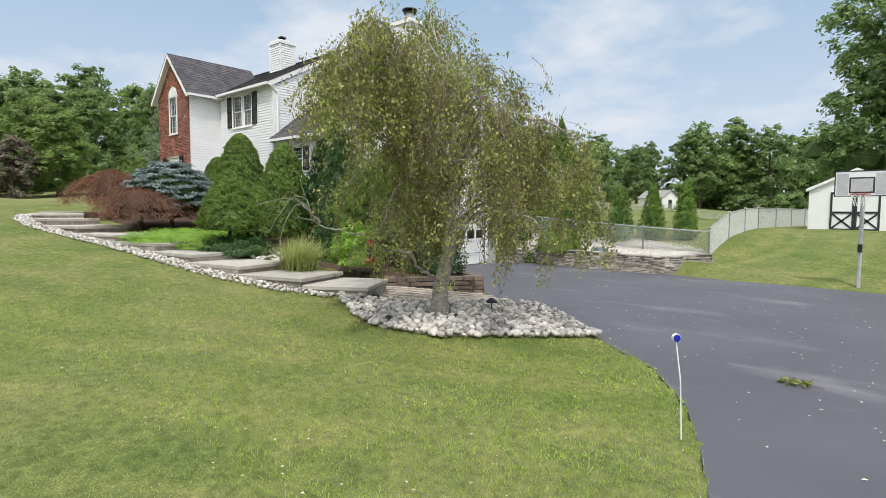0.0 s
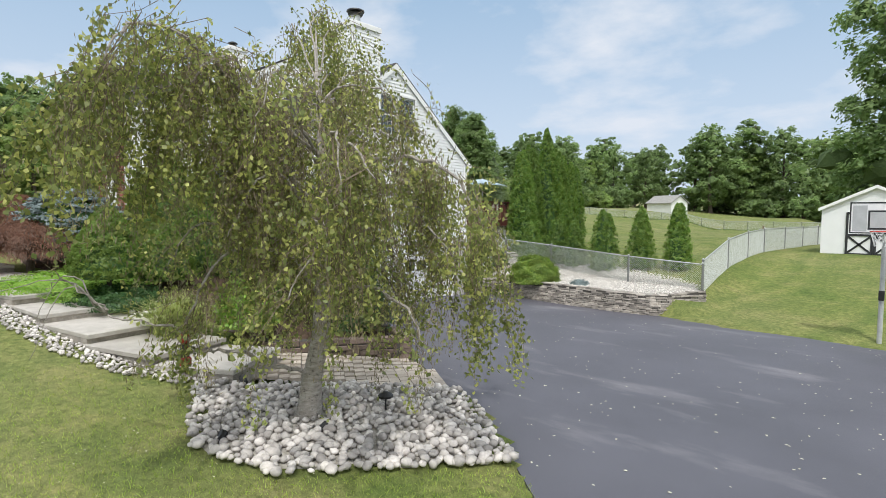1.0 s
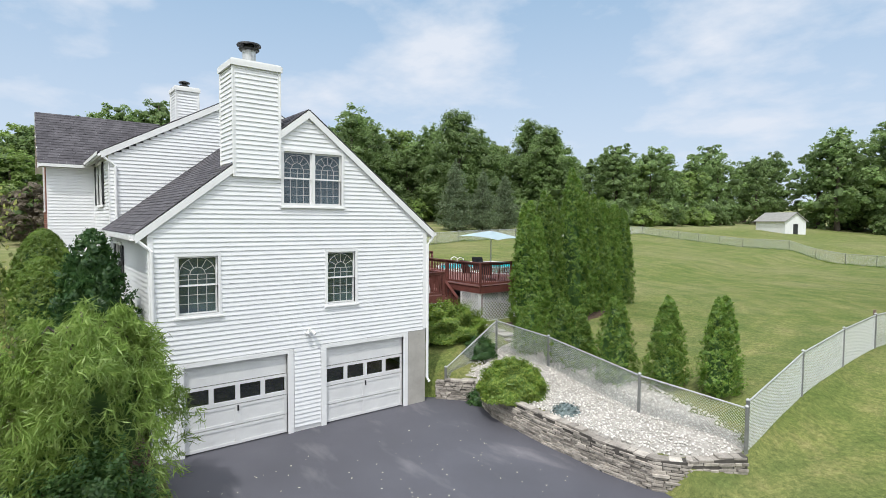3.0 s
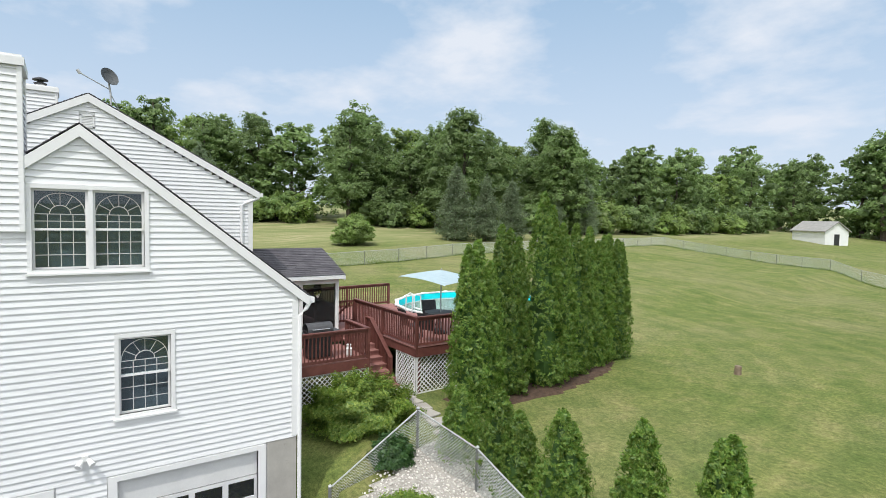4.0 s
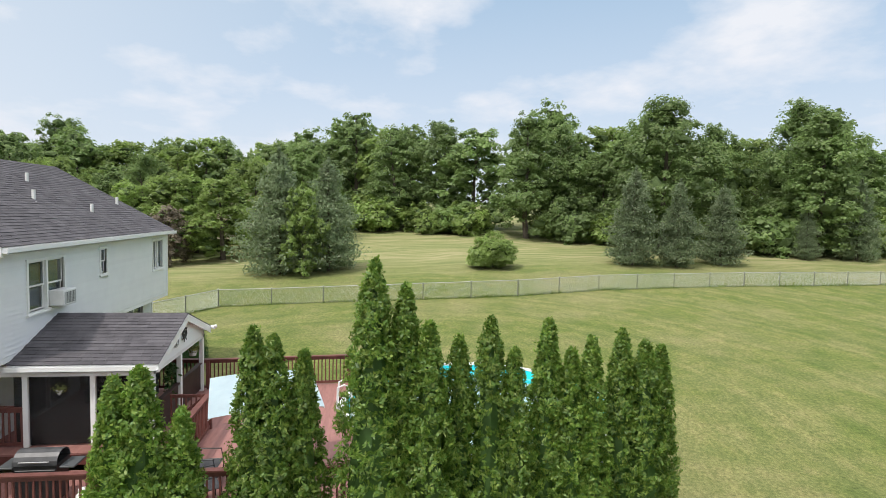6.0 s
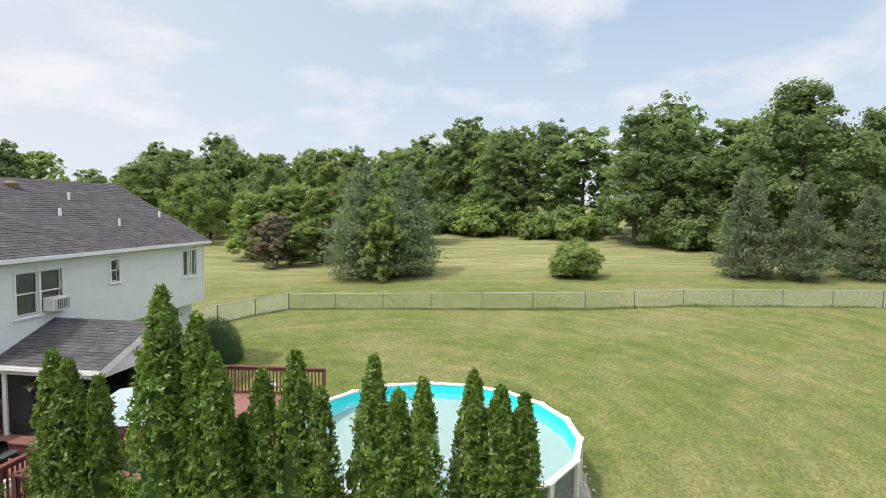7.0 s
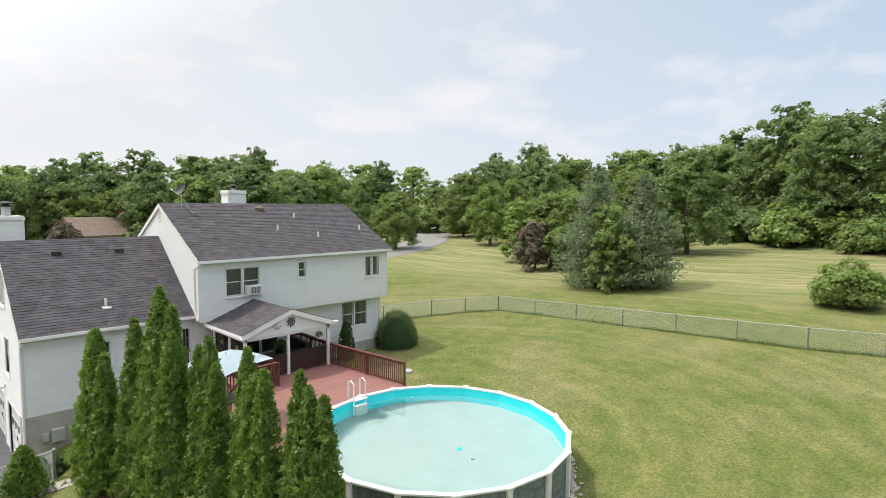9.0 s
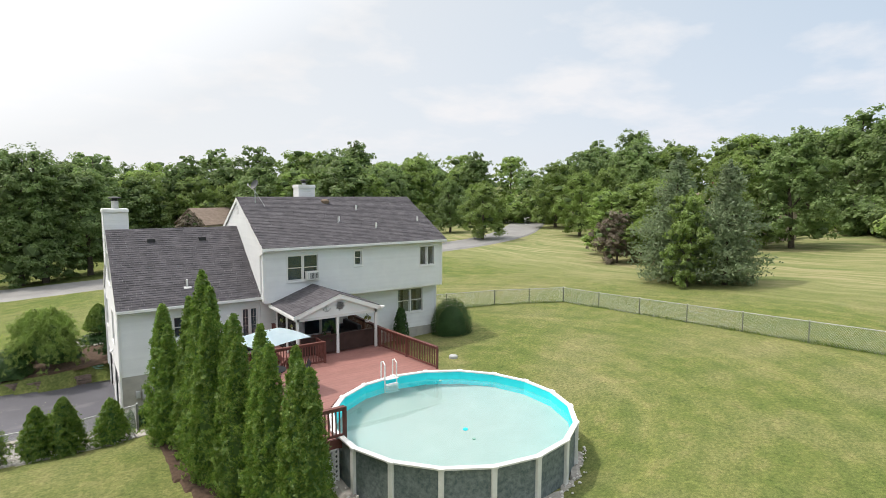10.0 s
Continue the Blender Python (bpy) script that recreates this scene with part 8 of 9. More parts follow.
def stone_wall(name, label, line, tops, course, size, material, seed, depth=0.24, batter=0.012):
    """Courses of rough stones along a line, each stone a piece of its own, with a dark core behind the joints."""
    rng = random.Random(seed)
    wall = thing(name, label, "retaining wall", "", "structure")
    shapes = []
    for k in range(10):
        vs = stone_prism(rng, 1.0, 1.0, 1.0)
        bm = bmesh.new()
        hexa(bm, vs)
        bmesh.ops.recalc_face_normals(bm, faces=bm.faces)
        bmesh.ops.bevel(bm, geom=bm.edges[:], offset=0.06, segments=1, affect="EDGES")
        me = bpy.data.meshes.new("stone")
        bm.to_mesh(me); bm.free()
        me.materials.append(material)
        shapes.append(me)
    core = bmesh.new()
    for (p, q), (t0, t1) in zip(zip(line, line[1:]), zip(tops, tops[1:])):
        p, q = Vector((*p, 0)), Vector((*q, 0))
        L = (q - p).length
        d = (q - p) / L
        n = Vector((-d.y, d.x, 0))
        a, b = p + n * 0.07, q + n * 0.07
        hexa(core, [a - Vector((0, 0, 0.1)), b - Vector((0, 0, 0.1)), b + n * depth - Vector((0, 0, 0.1)), a + n * depth - Vector((0, 0, 0.1)),
                    a + Vector((0, 0, t0 - 0.06)), b + Vector((0, 0, t1 - 0.06)), b + n * depth + Vector((0, 0, t1 - 0.06)), a + n * depth + Vector((0, 0, t0 - 0.06))])
        k = 0
        while k * course < max(t0, t1) - 0.02:
            u = -rng.random() * size * 0.5
            while u < L:
                w = size * rng.uniform(0.55, 1.45)
                a0, a1 = max(-0.02, u), min(L + 0.02, u + w - 0.012)
                u += w
                if a1 - a0 < 0.06:
                    continue
                top = t0 + (t1 - t0) * (a0 + a1) / 2 / L
                if k * course > top - course * 0.5:
                    continue
                ob = new("stone", rng.choice(shapes))
                ob.parent = wall
                o = p + d * a0 + n * (batter * k * 0.5 + rng.uniform(-0.025, 0.03)) + Vector((0, 0, k * course - 0.02 + rng.uniform(-0.006, 0.006)))
                h = course * rng.uniform(0.74, 1.0)
                m = Matrix.Identity(4)
                for i, (ax, ln) in enumerate(((d, a1 - a0), (n, depth), (Vector((0, 0, 1)), h))):
                    for r in range(3):
                        m[r][i] = ax[r] * ln
                m.translation = o
                ob.matrix_basis = m
            k += 1
    part("core", core, M["wallcore"], wall)
    return wall


stone_wall("retaining_wall", "dry-laid grey stone retaining wall beside the drive", [(0.02, 0.42), (0.95, 1.18), (1.35, 1.12), (2.3, 0.72), (4.4, 0.48), (6.3, 0.40), (7.45, 0.52), (8.05, 0.95), (8.75, 1.9)],
           [0.58, 0.62, 0.68, 0.76, 0.74, 0.70, 0.68, 0.72, 0.84], 0.062, 0.27, M["wallstone"], 101)
stone_wall("planter_wall", "low brown block wall round the planting bed", [(0.9, -12.15), (2.5, -11.65), (4.2, -11.2), (5.9, -8.75)], [0.95, 0.74, 0.66, 0.58], 0.125, 0.36, M["planterstone"], 102)
stone_wall("planter_wall", "low brown block wall along the driveway", [(5.9, -8.75), (5.6, -8.55), (4.2, -8.05), (2.8, -7.72), (0.9, -7.75)], [0.58, 0.58, 0.55, 0.52, 0.5], 0.125, 0.36, M["planterstone"], 103)


def patch(name, outline, h, material, label, category, step=0.22, sink=0.12):
    """A bed of soil or gravel that follows the ground."""
    xs, ys = [p[0] for p in outline], [p[1] for p in outline]
    idx, verts, faces = {}, [], []
    nx, ny = int((max(xs) - min(xs)) / step) + 1, int((max(ys) - min(ys)) / step) + 1

    def vid(i, j):
        if (i, j) not in idx:
            x, y2 = min(xs) + i * step, min(ys) + j * step
            idx[(i, j)] = len(verts)
            verts.append((x + 0.05 * noise.noise((x * 3, y2 * 3, 0)), y2 + 0.05 * noise.noise((x * 3, y2 * 3, 9)), h(x, y2) + 0.03 * noise.noise((x * 2, y2 * 2, 4))))
        return idx[(i, j)]
    for i in range(nx):
        for j in range(ny):
            if inside(outline, min(xs) + (i + 0.5) * step, min(ys) + (j + 0.5) * step):
                faces.append((vid(i, j), vid(i + 1, j), vid(i + 1, j + 1), vid(i, j + 1)))
    # the rim sinks into the ground
    used = {}
    for f in faces:
        for v in f:
            used[v] = used.get(v, 0) + 1
    verts = [(x, y2, zz - (sink if used[n] < 4 else 0.0)) for n, (x, y2, zz) in enumerate(verts)]
    return solo(name, (verts, faces), material, label, category, "", "structure")


def soft_ground(x, y):
    return max(0.0, ground_height(x, y))


BED = [(0.1, -7.6), (0.9, -7.9), (2.8, -7.9), (5.6, -8.72), (4.1, -11.05), (2.4, -11.5), (0.9, -12.0), (-3.0, -12.9), (-6.0, -13.3), (-10.5, -13.2), (-10.45, -9.1), (-10.45, -7.65)]
patch("mulch_bed", BED, lambda x, y2: max(front_height(x, y2) + 0.06 + 0.05 * smooth01(2.5, -1, x), 0.48), M["mulch"], "dark mulched planting bed in front of the house", "planting bed")
patch("gravel_bed", [(0.3, 1.1), (1.2, 1.5), (2.3, 1.05), (4.4, 0.8), (6.3, 0.72), (7.5, 0.85), (8.1, 1.4), (8.5, 2.3), (8.4, 2.95), (6.4, 3.65), (3.2, 4.45), (0.1, 4.55), (-0.6, 4.4), (-0.3, 3.0)],
      lambda x, y2: back_height(x, max(y2, 1.02)) + 0.05, M["soil_gravel"], "pale gravel bed above the retaining wall", "gravel bed")
patch("mulch_strip", [(-0.55, 5.25), (-0.5, 7.0), (-0.6, 9.0), (-0.9, 10.6), (-1.4, 12.2), (-2.1, 13.5), (-2.7, 13.9), (-3.1, 13.7), (-2.7, 12.0), (-2.3, 5.3)], lambda x, y2: back_height(x, y2) + 0.035, M["mulch"], "brown mulch strip under the arborvitae", "planting bed", 0.16)
patch("pool_gravel", [(POOL.x + 4.5 * math.cos(k * math.pi / 12), POOL.y + 4.5 * math.sin(k * math.pi / 12)) for k in range(24)], lambda x, y2: ground_height(x, y2) + 0.05 if math.hypot(x - POOL.x, y2 - POOL.y) > 3.95 else 1.3, M["soil_gravel"], "gravel ring round the pool", "gravel bed", 0.25)

# ---- loose stones ----
def pebble_shapes(material, count=8, seed=5, sub=2):
    rng = random.Random(seed)
    out = []
    for k in range(count):
        bm = bmesh.new()
        bmesh.ops.create_icosphere(bm, subdivisions=sub, radius=1.0)
        s = (rng.uniform(0.8, 1.2), rng.uniform(0.65, 1.0), rng.uniform(0.5, 0.8))
        for v in bm.verts:
            f = 1 + 0.22 * noise.noise(v.co * 1.3 + Vector((k * 7, 0, 0)))
            v.co = Vector((v.co.x * s[0], v.co.y * s[1], v.co.z * s[2])) * f
        me = bpy.data.meshes.new("stone")
        bm.to_mesh(me); bm.free()
        for p in me.polygons:
            p.use_smooth = True
        me.materials.append(material)
        out.append(me)
    return out


STONES = [(4.7, -12.75), (5.6, -13.3), (6.6, -13.8), (7.3, -14.15), (8.0, -14.05), (8.7, -13.75), (9.4, -12.75), (10.0, -11.9), (10.45, -11.35), (9.75, -10.85), (9.1, -10.35), (8.3, -9.95), (7.7, -9.75), (7.3, -10.2), (6.3, -10.7), (5.5, -11.6)]


def stone_z(x, y):
    return max(0.04, ground_height(x, y)) + 0.05


patch("stone_bed_base", STONES, lambda x, y2: stone_z(x, y2) - 0.02, M["soil_gravel"], "gritty soil under the river stones", "stone bed", 0.2)
shapes = pebble_shapes(M["cobble"])
rng = random.Random(31)
bed = thing("river_stone_bed", "bed of loose grey and white river stones under the birch", "stone bed")
near_n, loose = 0, ([], [])
loose_shapes = [([tuple(v.co) for v in me.vertices], [tuple(p.vertices) for p in me.polygons]) for me in pebble_shapes(M["cobble"], 8, 5, 1)]
grid = []
for i in range(52):
    for j in range(48):
        x, y2 = 4.5 + i * 0.122 + rng.uniform(-0.055, 0.055), -14.3 + j * 0.1 + rng.uniform(-0.05, 0.05)
        if inside(STONES, x, y2) and math.hypot(x - 7.5, y2 + 12.45) > 0.24:
            grid.append((x, y2))
for x, y2 in grid:
    s = rng.uniform(0.04, 0.088)
    m = pose(x, y2, stone_z(x, y2) + s * 0.4, rng.uniform(-25, 25), rng.uniform(-25, 25), rng.uniform(0, 360)) @ Matrix.Diagonal((s, s, s, 1))
    if x + y2 * -0.6 > 15.9 and near_n < 290:
        ob = new("stone", rng.choice(shapes))
        ob.parent = bed
        ob.matrix_basis = m
        near_n += 1
    else:
        vs, fs = rng.choice(loose_shapes)
        base = len(loose[0])
        loose[0].extend(tuple(m @ Vector(v)) for v in vs)
        loose[1].extend(tuple(base + i for i in f) for f in fs)
ob = part("stone", loose, M["cobble_loose"], bed)
for p in ob.data.polygons:
    p.use_smooth = True
tagged(ob, "", "", "", "stuff")


def strew(name, label, category, outline, h, step, size, material, seed, keep=1.0):
    """Small loose stones strewn over an outline, in one mesh."""
    rng = random.Random(seed)
    xs, ys = [p[0] for p in outline], [p[1] for p in outline]
    vs, fs = [], []
    x = min(xs)
    while x < max(xs):
        y2 = min(ys)
        while y2 < max(ys):
            px, py = x + rng.uniform(-step, step) * 0.5, y2 + rng.uniform(-step, step) * 0.5
            y2 += step
            if rng.random() > keep or not inside(outline, px, py):
                continue
            s = rng.uniform(*size)
            m = pose(px, py, h(px, py) + s * 0.3, rng.uniform(-30, 30), rng.uniform(-30, 30), rng.uniform(0, 360)) @ Matrix.Diagonal((s, s, s, 1))
            sv, sf = rng.choice(loose_shapes)
            base = len(vs)
            vs.extend(tuple(m @ Vector(v)) for v in sv)
            fs.extend(tuple(base + i for i in f) for f in sf)
        x += step
    return solo(name, (vs, fs), material, label, category, "", "stuff")


strew("white_gravel", "pale limestone gravel above the stone wall", "gravel", [(0.4, 1.4), (2.3, 1.1), (4.4, 0.85), (6.3, 0.78), (7.5, 0.95), (8.2, 1.8), (8.35, 2.9), (6.3, 3.6), (3.0, 4.4), (-0.2, 4.4), (-0.1, 2.2)],
      lambda x, y2: back_height(x, max(y2, 1.02)) + 0.06, 0.085, (0.016, 0.042), M["limestone"], 41, 0.97)
strew("pool_stones", "loose gravel at the foot of the pool", "gravel", [(POOL.x + 4.5 * math.cos(k * math.pi / 12), POOL.y + 4.5 * math.sin(k * math.pi / 12)) for k in range(24)],
      lambda x, y2: ground_height(x, y2) + 0.05 if math.hypot(x - POOL.x, y2 - POOL.y) > 4.1 else 1.2, 0.15, (0.03, 0.06), M["limestone"], 42, 0.6)

# ---- front walk ----
walk_line = [(5.35, -12.05), (4.2, -12.75), (2.6, -13.25), (0.9, -13.55), (-0.9, -13.75), (-2.7, -14.1), (-4.5, -14.5), (-6.3, -14.8), (-8.1, -14.8), (-9.6, -14.3), (-10.8, -13.2)]
walkway = thing("front_walk", "stepped flagstone walk climbing to the front door", "walkway", "", "structure")
rng = random.Random(55)
for k, ((xa, ya), (xb, yb)) in enumerate(zip(walk_line, walk_line[1:])):
    d = Vector((xb - xa, yb - ya, 0)).normalized()
    n = Vector((-d.y, d.x, 0))
    z = max(0.40, front_height((xa + xb) / 2 - 0.3, ya) + 0.13)
    w = 0.78
    a, b = Vector((xa, ya, z)) - d * 0.04, Vector((xb, yb, z)) + d * 0.16
    bm = bmesh.new()
    q = [a - n * w, b - n * w, b + n * w, a + n * w]
    q = [p + Vector((rng.uniform(-0.04, 0.04), rng.uniform(-0.04, 0.04), 0)) for p in q]
    hexa(bm, [p - Vector((0, 0, 0.09)) for p in q] + q)
    part("slab", bevelled(bm, 0.012), M["slab"], walkway)
    bm = bmesh.new()
    q = [a - n * w * 0.96 + d * 0.05, b - n * w * 0.96, b + n * w * 0.96, a + n * w * 0.96 + d * 0.05]
    hexa(bm, [p - Vector((0, 0, 0.34)) for p in q] + [p - Vector((0, 0, 0.085)) for p in q])
    part("riser", bm, M["wallstone"], walkway)
edge = []
for (xa, ya), (xb, yb) in zip(walk_line, walk_line[1:]):
    edge.append((xa, ya))
outer = [(x - 0.0, y2 - 0.75) for x, y2 in walk_line]
outer2 = [(x - 0.05, y2 - 1.28) for x, y2 in walk_line]
strew("walk_edging_stones", "rough white stones edging the walk", "stones", outer + outer2[::-1], lambda x, y2: ground_height(x, y2) + 0.03, 0.085, (0.026, 0.06), M["cobble_loose"], 43, 0.97)
strew("walk_inner_stones", "small pale stones in the bed beside the walk", "stones", [(2.6, -12.5), (0.2, -12.9), (-0.6, -12.4), (0.0, -11.6), (2.4, -11.9)], lambda x, y2: front_height(x, y2) + 0.12, 0.14, (0.04, 0.09), M["limestone"], 44, 0.9)

# paver apron between planter and stones
apron = thing("paver_apron", "tan concrete paver apron beside the driveway", "paving", "", "structure")
APRON = [(5.9, -8.85), (6.85, -9.1), (7.7, -9.55), (7.75, -9.8), (7.3, -10.2), (6.3, -10.7), (5.5, -11.6), (4.7, -12.7), (4.3, -12.3), (4.3, -11.45), (5.0, -10.3)]
paver = mesh_of("paver", [(-0.098, -0.098, -0.06), (0.098, -0.098, -0.06), (0.098, 0.098, -0.06), (-0.098, 0.098, -0.06), (-0.093, -0.093, 0.0), (0.093, -0.093, 0.0), (0.093, 0.093, 0.0), (-0.093, 0.093, 0.0)], CUBE, M["paver"])
for i in range(22):
    for j in range(24):
        u, v = i * 0.2, j * 0.2
        x, y2 = 3.4 + u * 0.83 + v * 0.56, -11.4 + u * 0.56 * -1 + v * 0.83
        if inside(APRON, x, y2):
            ob = new("paver", paver)
            ob.parent = apron
            ob.matrix_basis = pose(x, y2, 0.12 + 0.3 * smooth01(6.4, 4.4, x) + rng.uniform(-0.006, 0.006), rng.uniform(-1, 1), rng.uniform(-1, 1), -34)
patch("apron_base", APRON, lambda x, y2: 0.06 + 0.3 * smooth01(6.4, 4.4, x), M["concrete"], "concrete bed under the pavers", "paving", 0.2)

# stepping stones from the deck stairs to the fence
path = thing("stepping_stones", "pale stepping-stone path across the lawn", "path")
for k in range(7):
    x, y2 = -3.6 + k * 0.55, 4.55 - k * 0.06 + 0.05 * (k % 2)
    bm = boxes((-0.25, 0.25, -0.28, 0.28, -0.03, 0.03))
    bmesh.ops.transform(bm, matrix=pose(x, y2, back_height(x, y2) + 0.03, 0, 0, 8 * (-1) ** k), verts=bm.verts)
    part("stepping_stone", bevelled(bm, 0.015), M["slab"], path)

# ---- shed, hoop, small things ----
shed = thing("garden_shed", "white garden shed with black-trimmed double doors", "shed")
SX0, SX1, SY0, SY1, SZ = 10.2, 14.1, 13.35, 16.6, 1.50
sf = plane_y(SY0, -1)
part("wall", wall_with_holes(sf, SX0, SX1, SZ, 3.62, [(11.12, 13.12, SZ, 3.42)], ((SX0 + SX1) / 2, 4.55), 0.08), M["siding"], shed, "white gable front")
part("wall", wall_with_holes(plane_x(SX0, -1), SY0 + 0.08, SY1, SZ, 3.62, [], None, 0.08), M["siding"], shed)
part("wall", wall_with_holes(plane_x(SX1), SY0 + 0.08, SY1, SZ, 3.62, [], None, 0.08), M["siding"], shed)
part("wall", wall_with_holes(plane_y(SY1), SX0, SX1, SZ, 3.62, [], ((SX0 + SX1) / 2, 4.55), 0.08), M["siding"], shed)
bm = bmesh.new()
mx = (SX0 + SX1) / 2
for e in (SX0 - 0.12, SX1 + 0.12):
    hexa(bm, [(e, SY0 - 0.12, 3.50), (e, SY1 + 0.1, 3.50), (mx, SY1 + 0.1, 4.50), (mx, SY0 - 0.12, 4.50), (e, SY0 - 0.12, 3.60), (e, SY1 + 0.1, 3.60), (mx, SY1 + 0.1, 4.60), (mx, SY0 - 0.12, 4.60)])
part("roof", bm, M["greyroof"], shed, "grey shingle shed roof")
for a, b in ((11.12, 12.11), (12.13, 13.12)):
    d0 = part("door", boxes((a, b, SY0 - 0.03, SY0 + 0.01, SZ + 0.02, 3.42)), M["siding"], shed, "white plank door with black cross braces")
    for p, q, lo, hi in ((a, a + 0.09, SZ, 3.42), (b - 0.09, b, SZ, 3.42), (a + 0.09, b - 0.09, SZ, SZ + 0.1), (a + 0.09, b - 0.09, 3.32, 3.42), (a + 0.09, b - 0.09, 2.35, 2.45)):
        strip("brace", sf, p, q, 0.03, 0.06, lo, hi, M["shutter"], d0, "black painted batten")
    for p, q in ((a + 0.05, b - 0.05), (b - 0.05, a + 0.05)):
        dx, dz = q - p, 2.38 - SZ - 0.08
        L = math.hypot(dx, dz)
        ox, oz = -dz / L * 0.04, dx / L * 0.04
        bm = bmesh.new()
        hexa(bm, [sf(p - ox, 0.031, SZ + 0.08 - oz), sf(q - ox, 0.031, 2.38 - oz), sf(q + ox, 0.031, 2.38 + oz), sf(p + ox, 0.031, SZ + 0.08 + oz),
                  sf(p - ox, 0.056, SZ + 0.08 - oz), sf(q - ox, 0.056, 2.38 - oz), sf(q + ox, 0.056, 2.38 + oz), sf(p + ox, 0.056, SZ + 0.08 + oz)])
        part("brace", bm, M["shutter"], d0, "black painted cross brace")
bm = bmesh.new()
for sg, e in ((1, SX0 - 0.12), (-1, SX1 + 0.12)):
    hexa(bm, [(e, SY0 - 0.14, 3.46), (mx, SY0 - 0.14, 4.46), (mx, SY0 - 0.11, 4.46), (e, SY0 - 0.11, 3.46), (e, SY0 - 0.14, 3.60), (mx, SY0 - 0.14, 4.60), (mx, SY0 - 0.11, 4.60), (e, SY0 - 0.11, 3.60)])
part("rake_board", bm, M["trim"], shed)
part("ramp", boxes((11.2, 13.0, 12.4, SY0, 1.42, 1.52)), M["stump"], shed, "low wooden ramp")
part("foundation", boxes((SX0, SX1, SY0, SY1, 1.2, 1.5)), M["concrete"], shed)

hoop = thing("basketball_hoop", "pole-mounted basketball hoop beside the driveway", "basketball hoop")
hx, hy = 13.25, 0.42
part("pole", tubes(([(hx, hy, 0.0), (hx, hy, 2.75), (hx, hy - 0.12, 3.0)], 0.055), sides=10), M["galv"], hoop)
part("arm", tubes(([(hx, hy, 2.6), (hx, hy - 0.62, 2.95)], 0.03), ([(hx, hy - 0.1, 2.95), (hx, hy - 0.62, 3.3)], 0.03)), M["galv"], hoop)
board = part("backboard", bevelled(boxes((hx - 0.66, hx + 0.66, hy - 0.68, hy - 0.64, 2.82, 3.58)), 0.01), M["plastic"], hoop, "white backboard with dark outline")
part("outline", boxes((hx - 0.30, hx + 0.30, hy - 0.688, hy - 0.681, 3.34, 3.38), (hx - 0.30, hx + 0.30, hy - 0.688, hy - 0.681, 2.92, 2.96), (hx - 0.30, hx - 0.26, hy - 0.688, hy - 0.681, 2.96, 3.34), (hx + 0.26, hx + 0.30, hy - 0.688, hy - 0.681, 2.96, 3.34),
                       (hx - 0.66, hx + 0.66, hy - 0.688, hy - 0.681, 3.55, 3.58), (hx - 0.66, hx + 0.66, hy - 0.688, hy - 0.681, 2.82, 2.85), (hx - 0.66, hx - 0.63, hy - 0.688, hy - 0.681, 2.85, 3.55), (hx + 0.63, hx + 0.66, hy - 0.688, hy - 0.681, 2.85, 3.55)), M["shutter"], board)
part("panel", boxes((hx - 0.26, hx + 0.26, hy - 0.686, hy - 0.681, 2.96, 3.34), (hx - 0.60, hx - 0.32, hy - 0.686, hy - 0.681, 2.88, 3.50), (hx + 0.32, hx + 0.60, hy - 0.686, hy - 0.681, 2.88, 3.50)), M["utility"], board, "dull grey clear panel")
rim = [(hx + 0.23 * math.cos(t), hy - 0.95 + 0.23 * math.sin(t), 2.88) for t in [2 * math.pi * k / 18 for k in range(19)]]
part("rim", tubes((rim, 0.012), sides=6), M["red"], hoop, "orange-red steel rim")
net = bmesh.new()
for k in range(12):
    t0 = 2 * math.pi * k / 12
    for sg in (-1, 1):
        tube(net, [(hx + r * math.cos(t0 + sg * o), hy - 0.95 + r * math.sin(t0 + sg * o), 2.87 - dz) for r, o, dz in ((0.23, 0, 0), (0.18, 0.3, 0.16), (0.14, 0.6, 0.34))], 0.005, 4, False)
part("net", net, M["plastic"], hoop)
part("crank_box", bevelled(boxes((hx - 0.06, hx + 0.06, hy - 0.12, hy - 0.05, 1.15, 1.4)), 0.01), M["black"], hoop)

refl = thing("driveway_marker", "thin white driveway marker with a blue reflector", "driveway marker")
part("rod", tubes(([(12.9, -14.82, -0.1), (12.86, -14.80, 0.62), (12.80, -14.79, 1.02)], 0.007), sides=6), M["plastic"], refl)
part("reflector", tubes(([(12.812, -14.80, 1.04), (12.788, -14.775, 1.04)], 0.042), sides=18), M["plastic"], refl)
part("lens", tubes(([(12.818, -14.806, 1.038), (12.812, -14.80, 1.038)], 0.036), sides=18), M["blue"], refl, "round blue reflector lens")

lan = thing("hanging_lantern", "small red railway lantern hanging from the birch limb", "lantern")
lx, ly, lz = 7.55, -14.2, 1.40
part("body", tubes(([(lx, ly, lz), (lx, ly, lz + 0.08), (lx, ly, lz + 0.10)], [0.07, 0.07, 0.05]), sides=12), M["red"], lan)
part("cap", tubes(([(lx, ly, lz + 0.27), (lx, ly, lz + 0.32), (lx, ly, lz + 0.40)], [0.05, 0.06, 0.03]), sides=12), M["red"], lan)
part("globe", tubes(([(lx, ly, lz + 0.10), (lx, ly, lz + 0.18), (lx, ly, lz + 0.27)], [0.045, 0.06, 0.045]), sides=12), M["hood"], lan)
part("handle", tubes(([(lx - 0.07, ly, lz + 0.2), (lx - 0.07, ly, lz + 0.42), (lx, ly, lz + 0.5), (lx + 0.07, ly, lz + 0.42), (lx + 0.07, ly, lz + 0.2)], 0.006), sides=5), M["red"], lan)


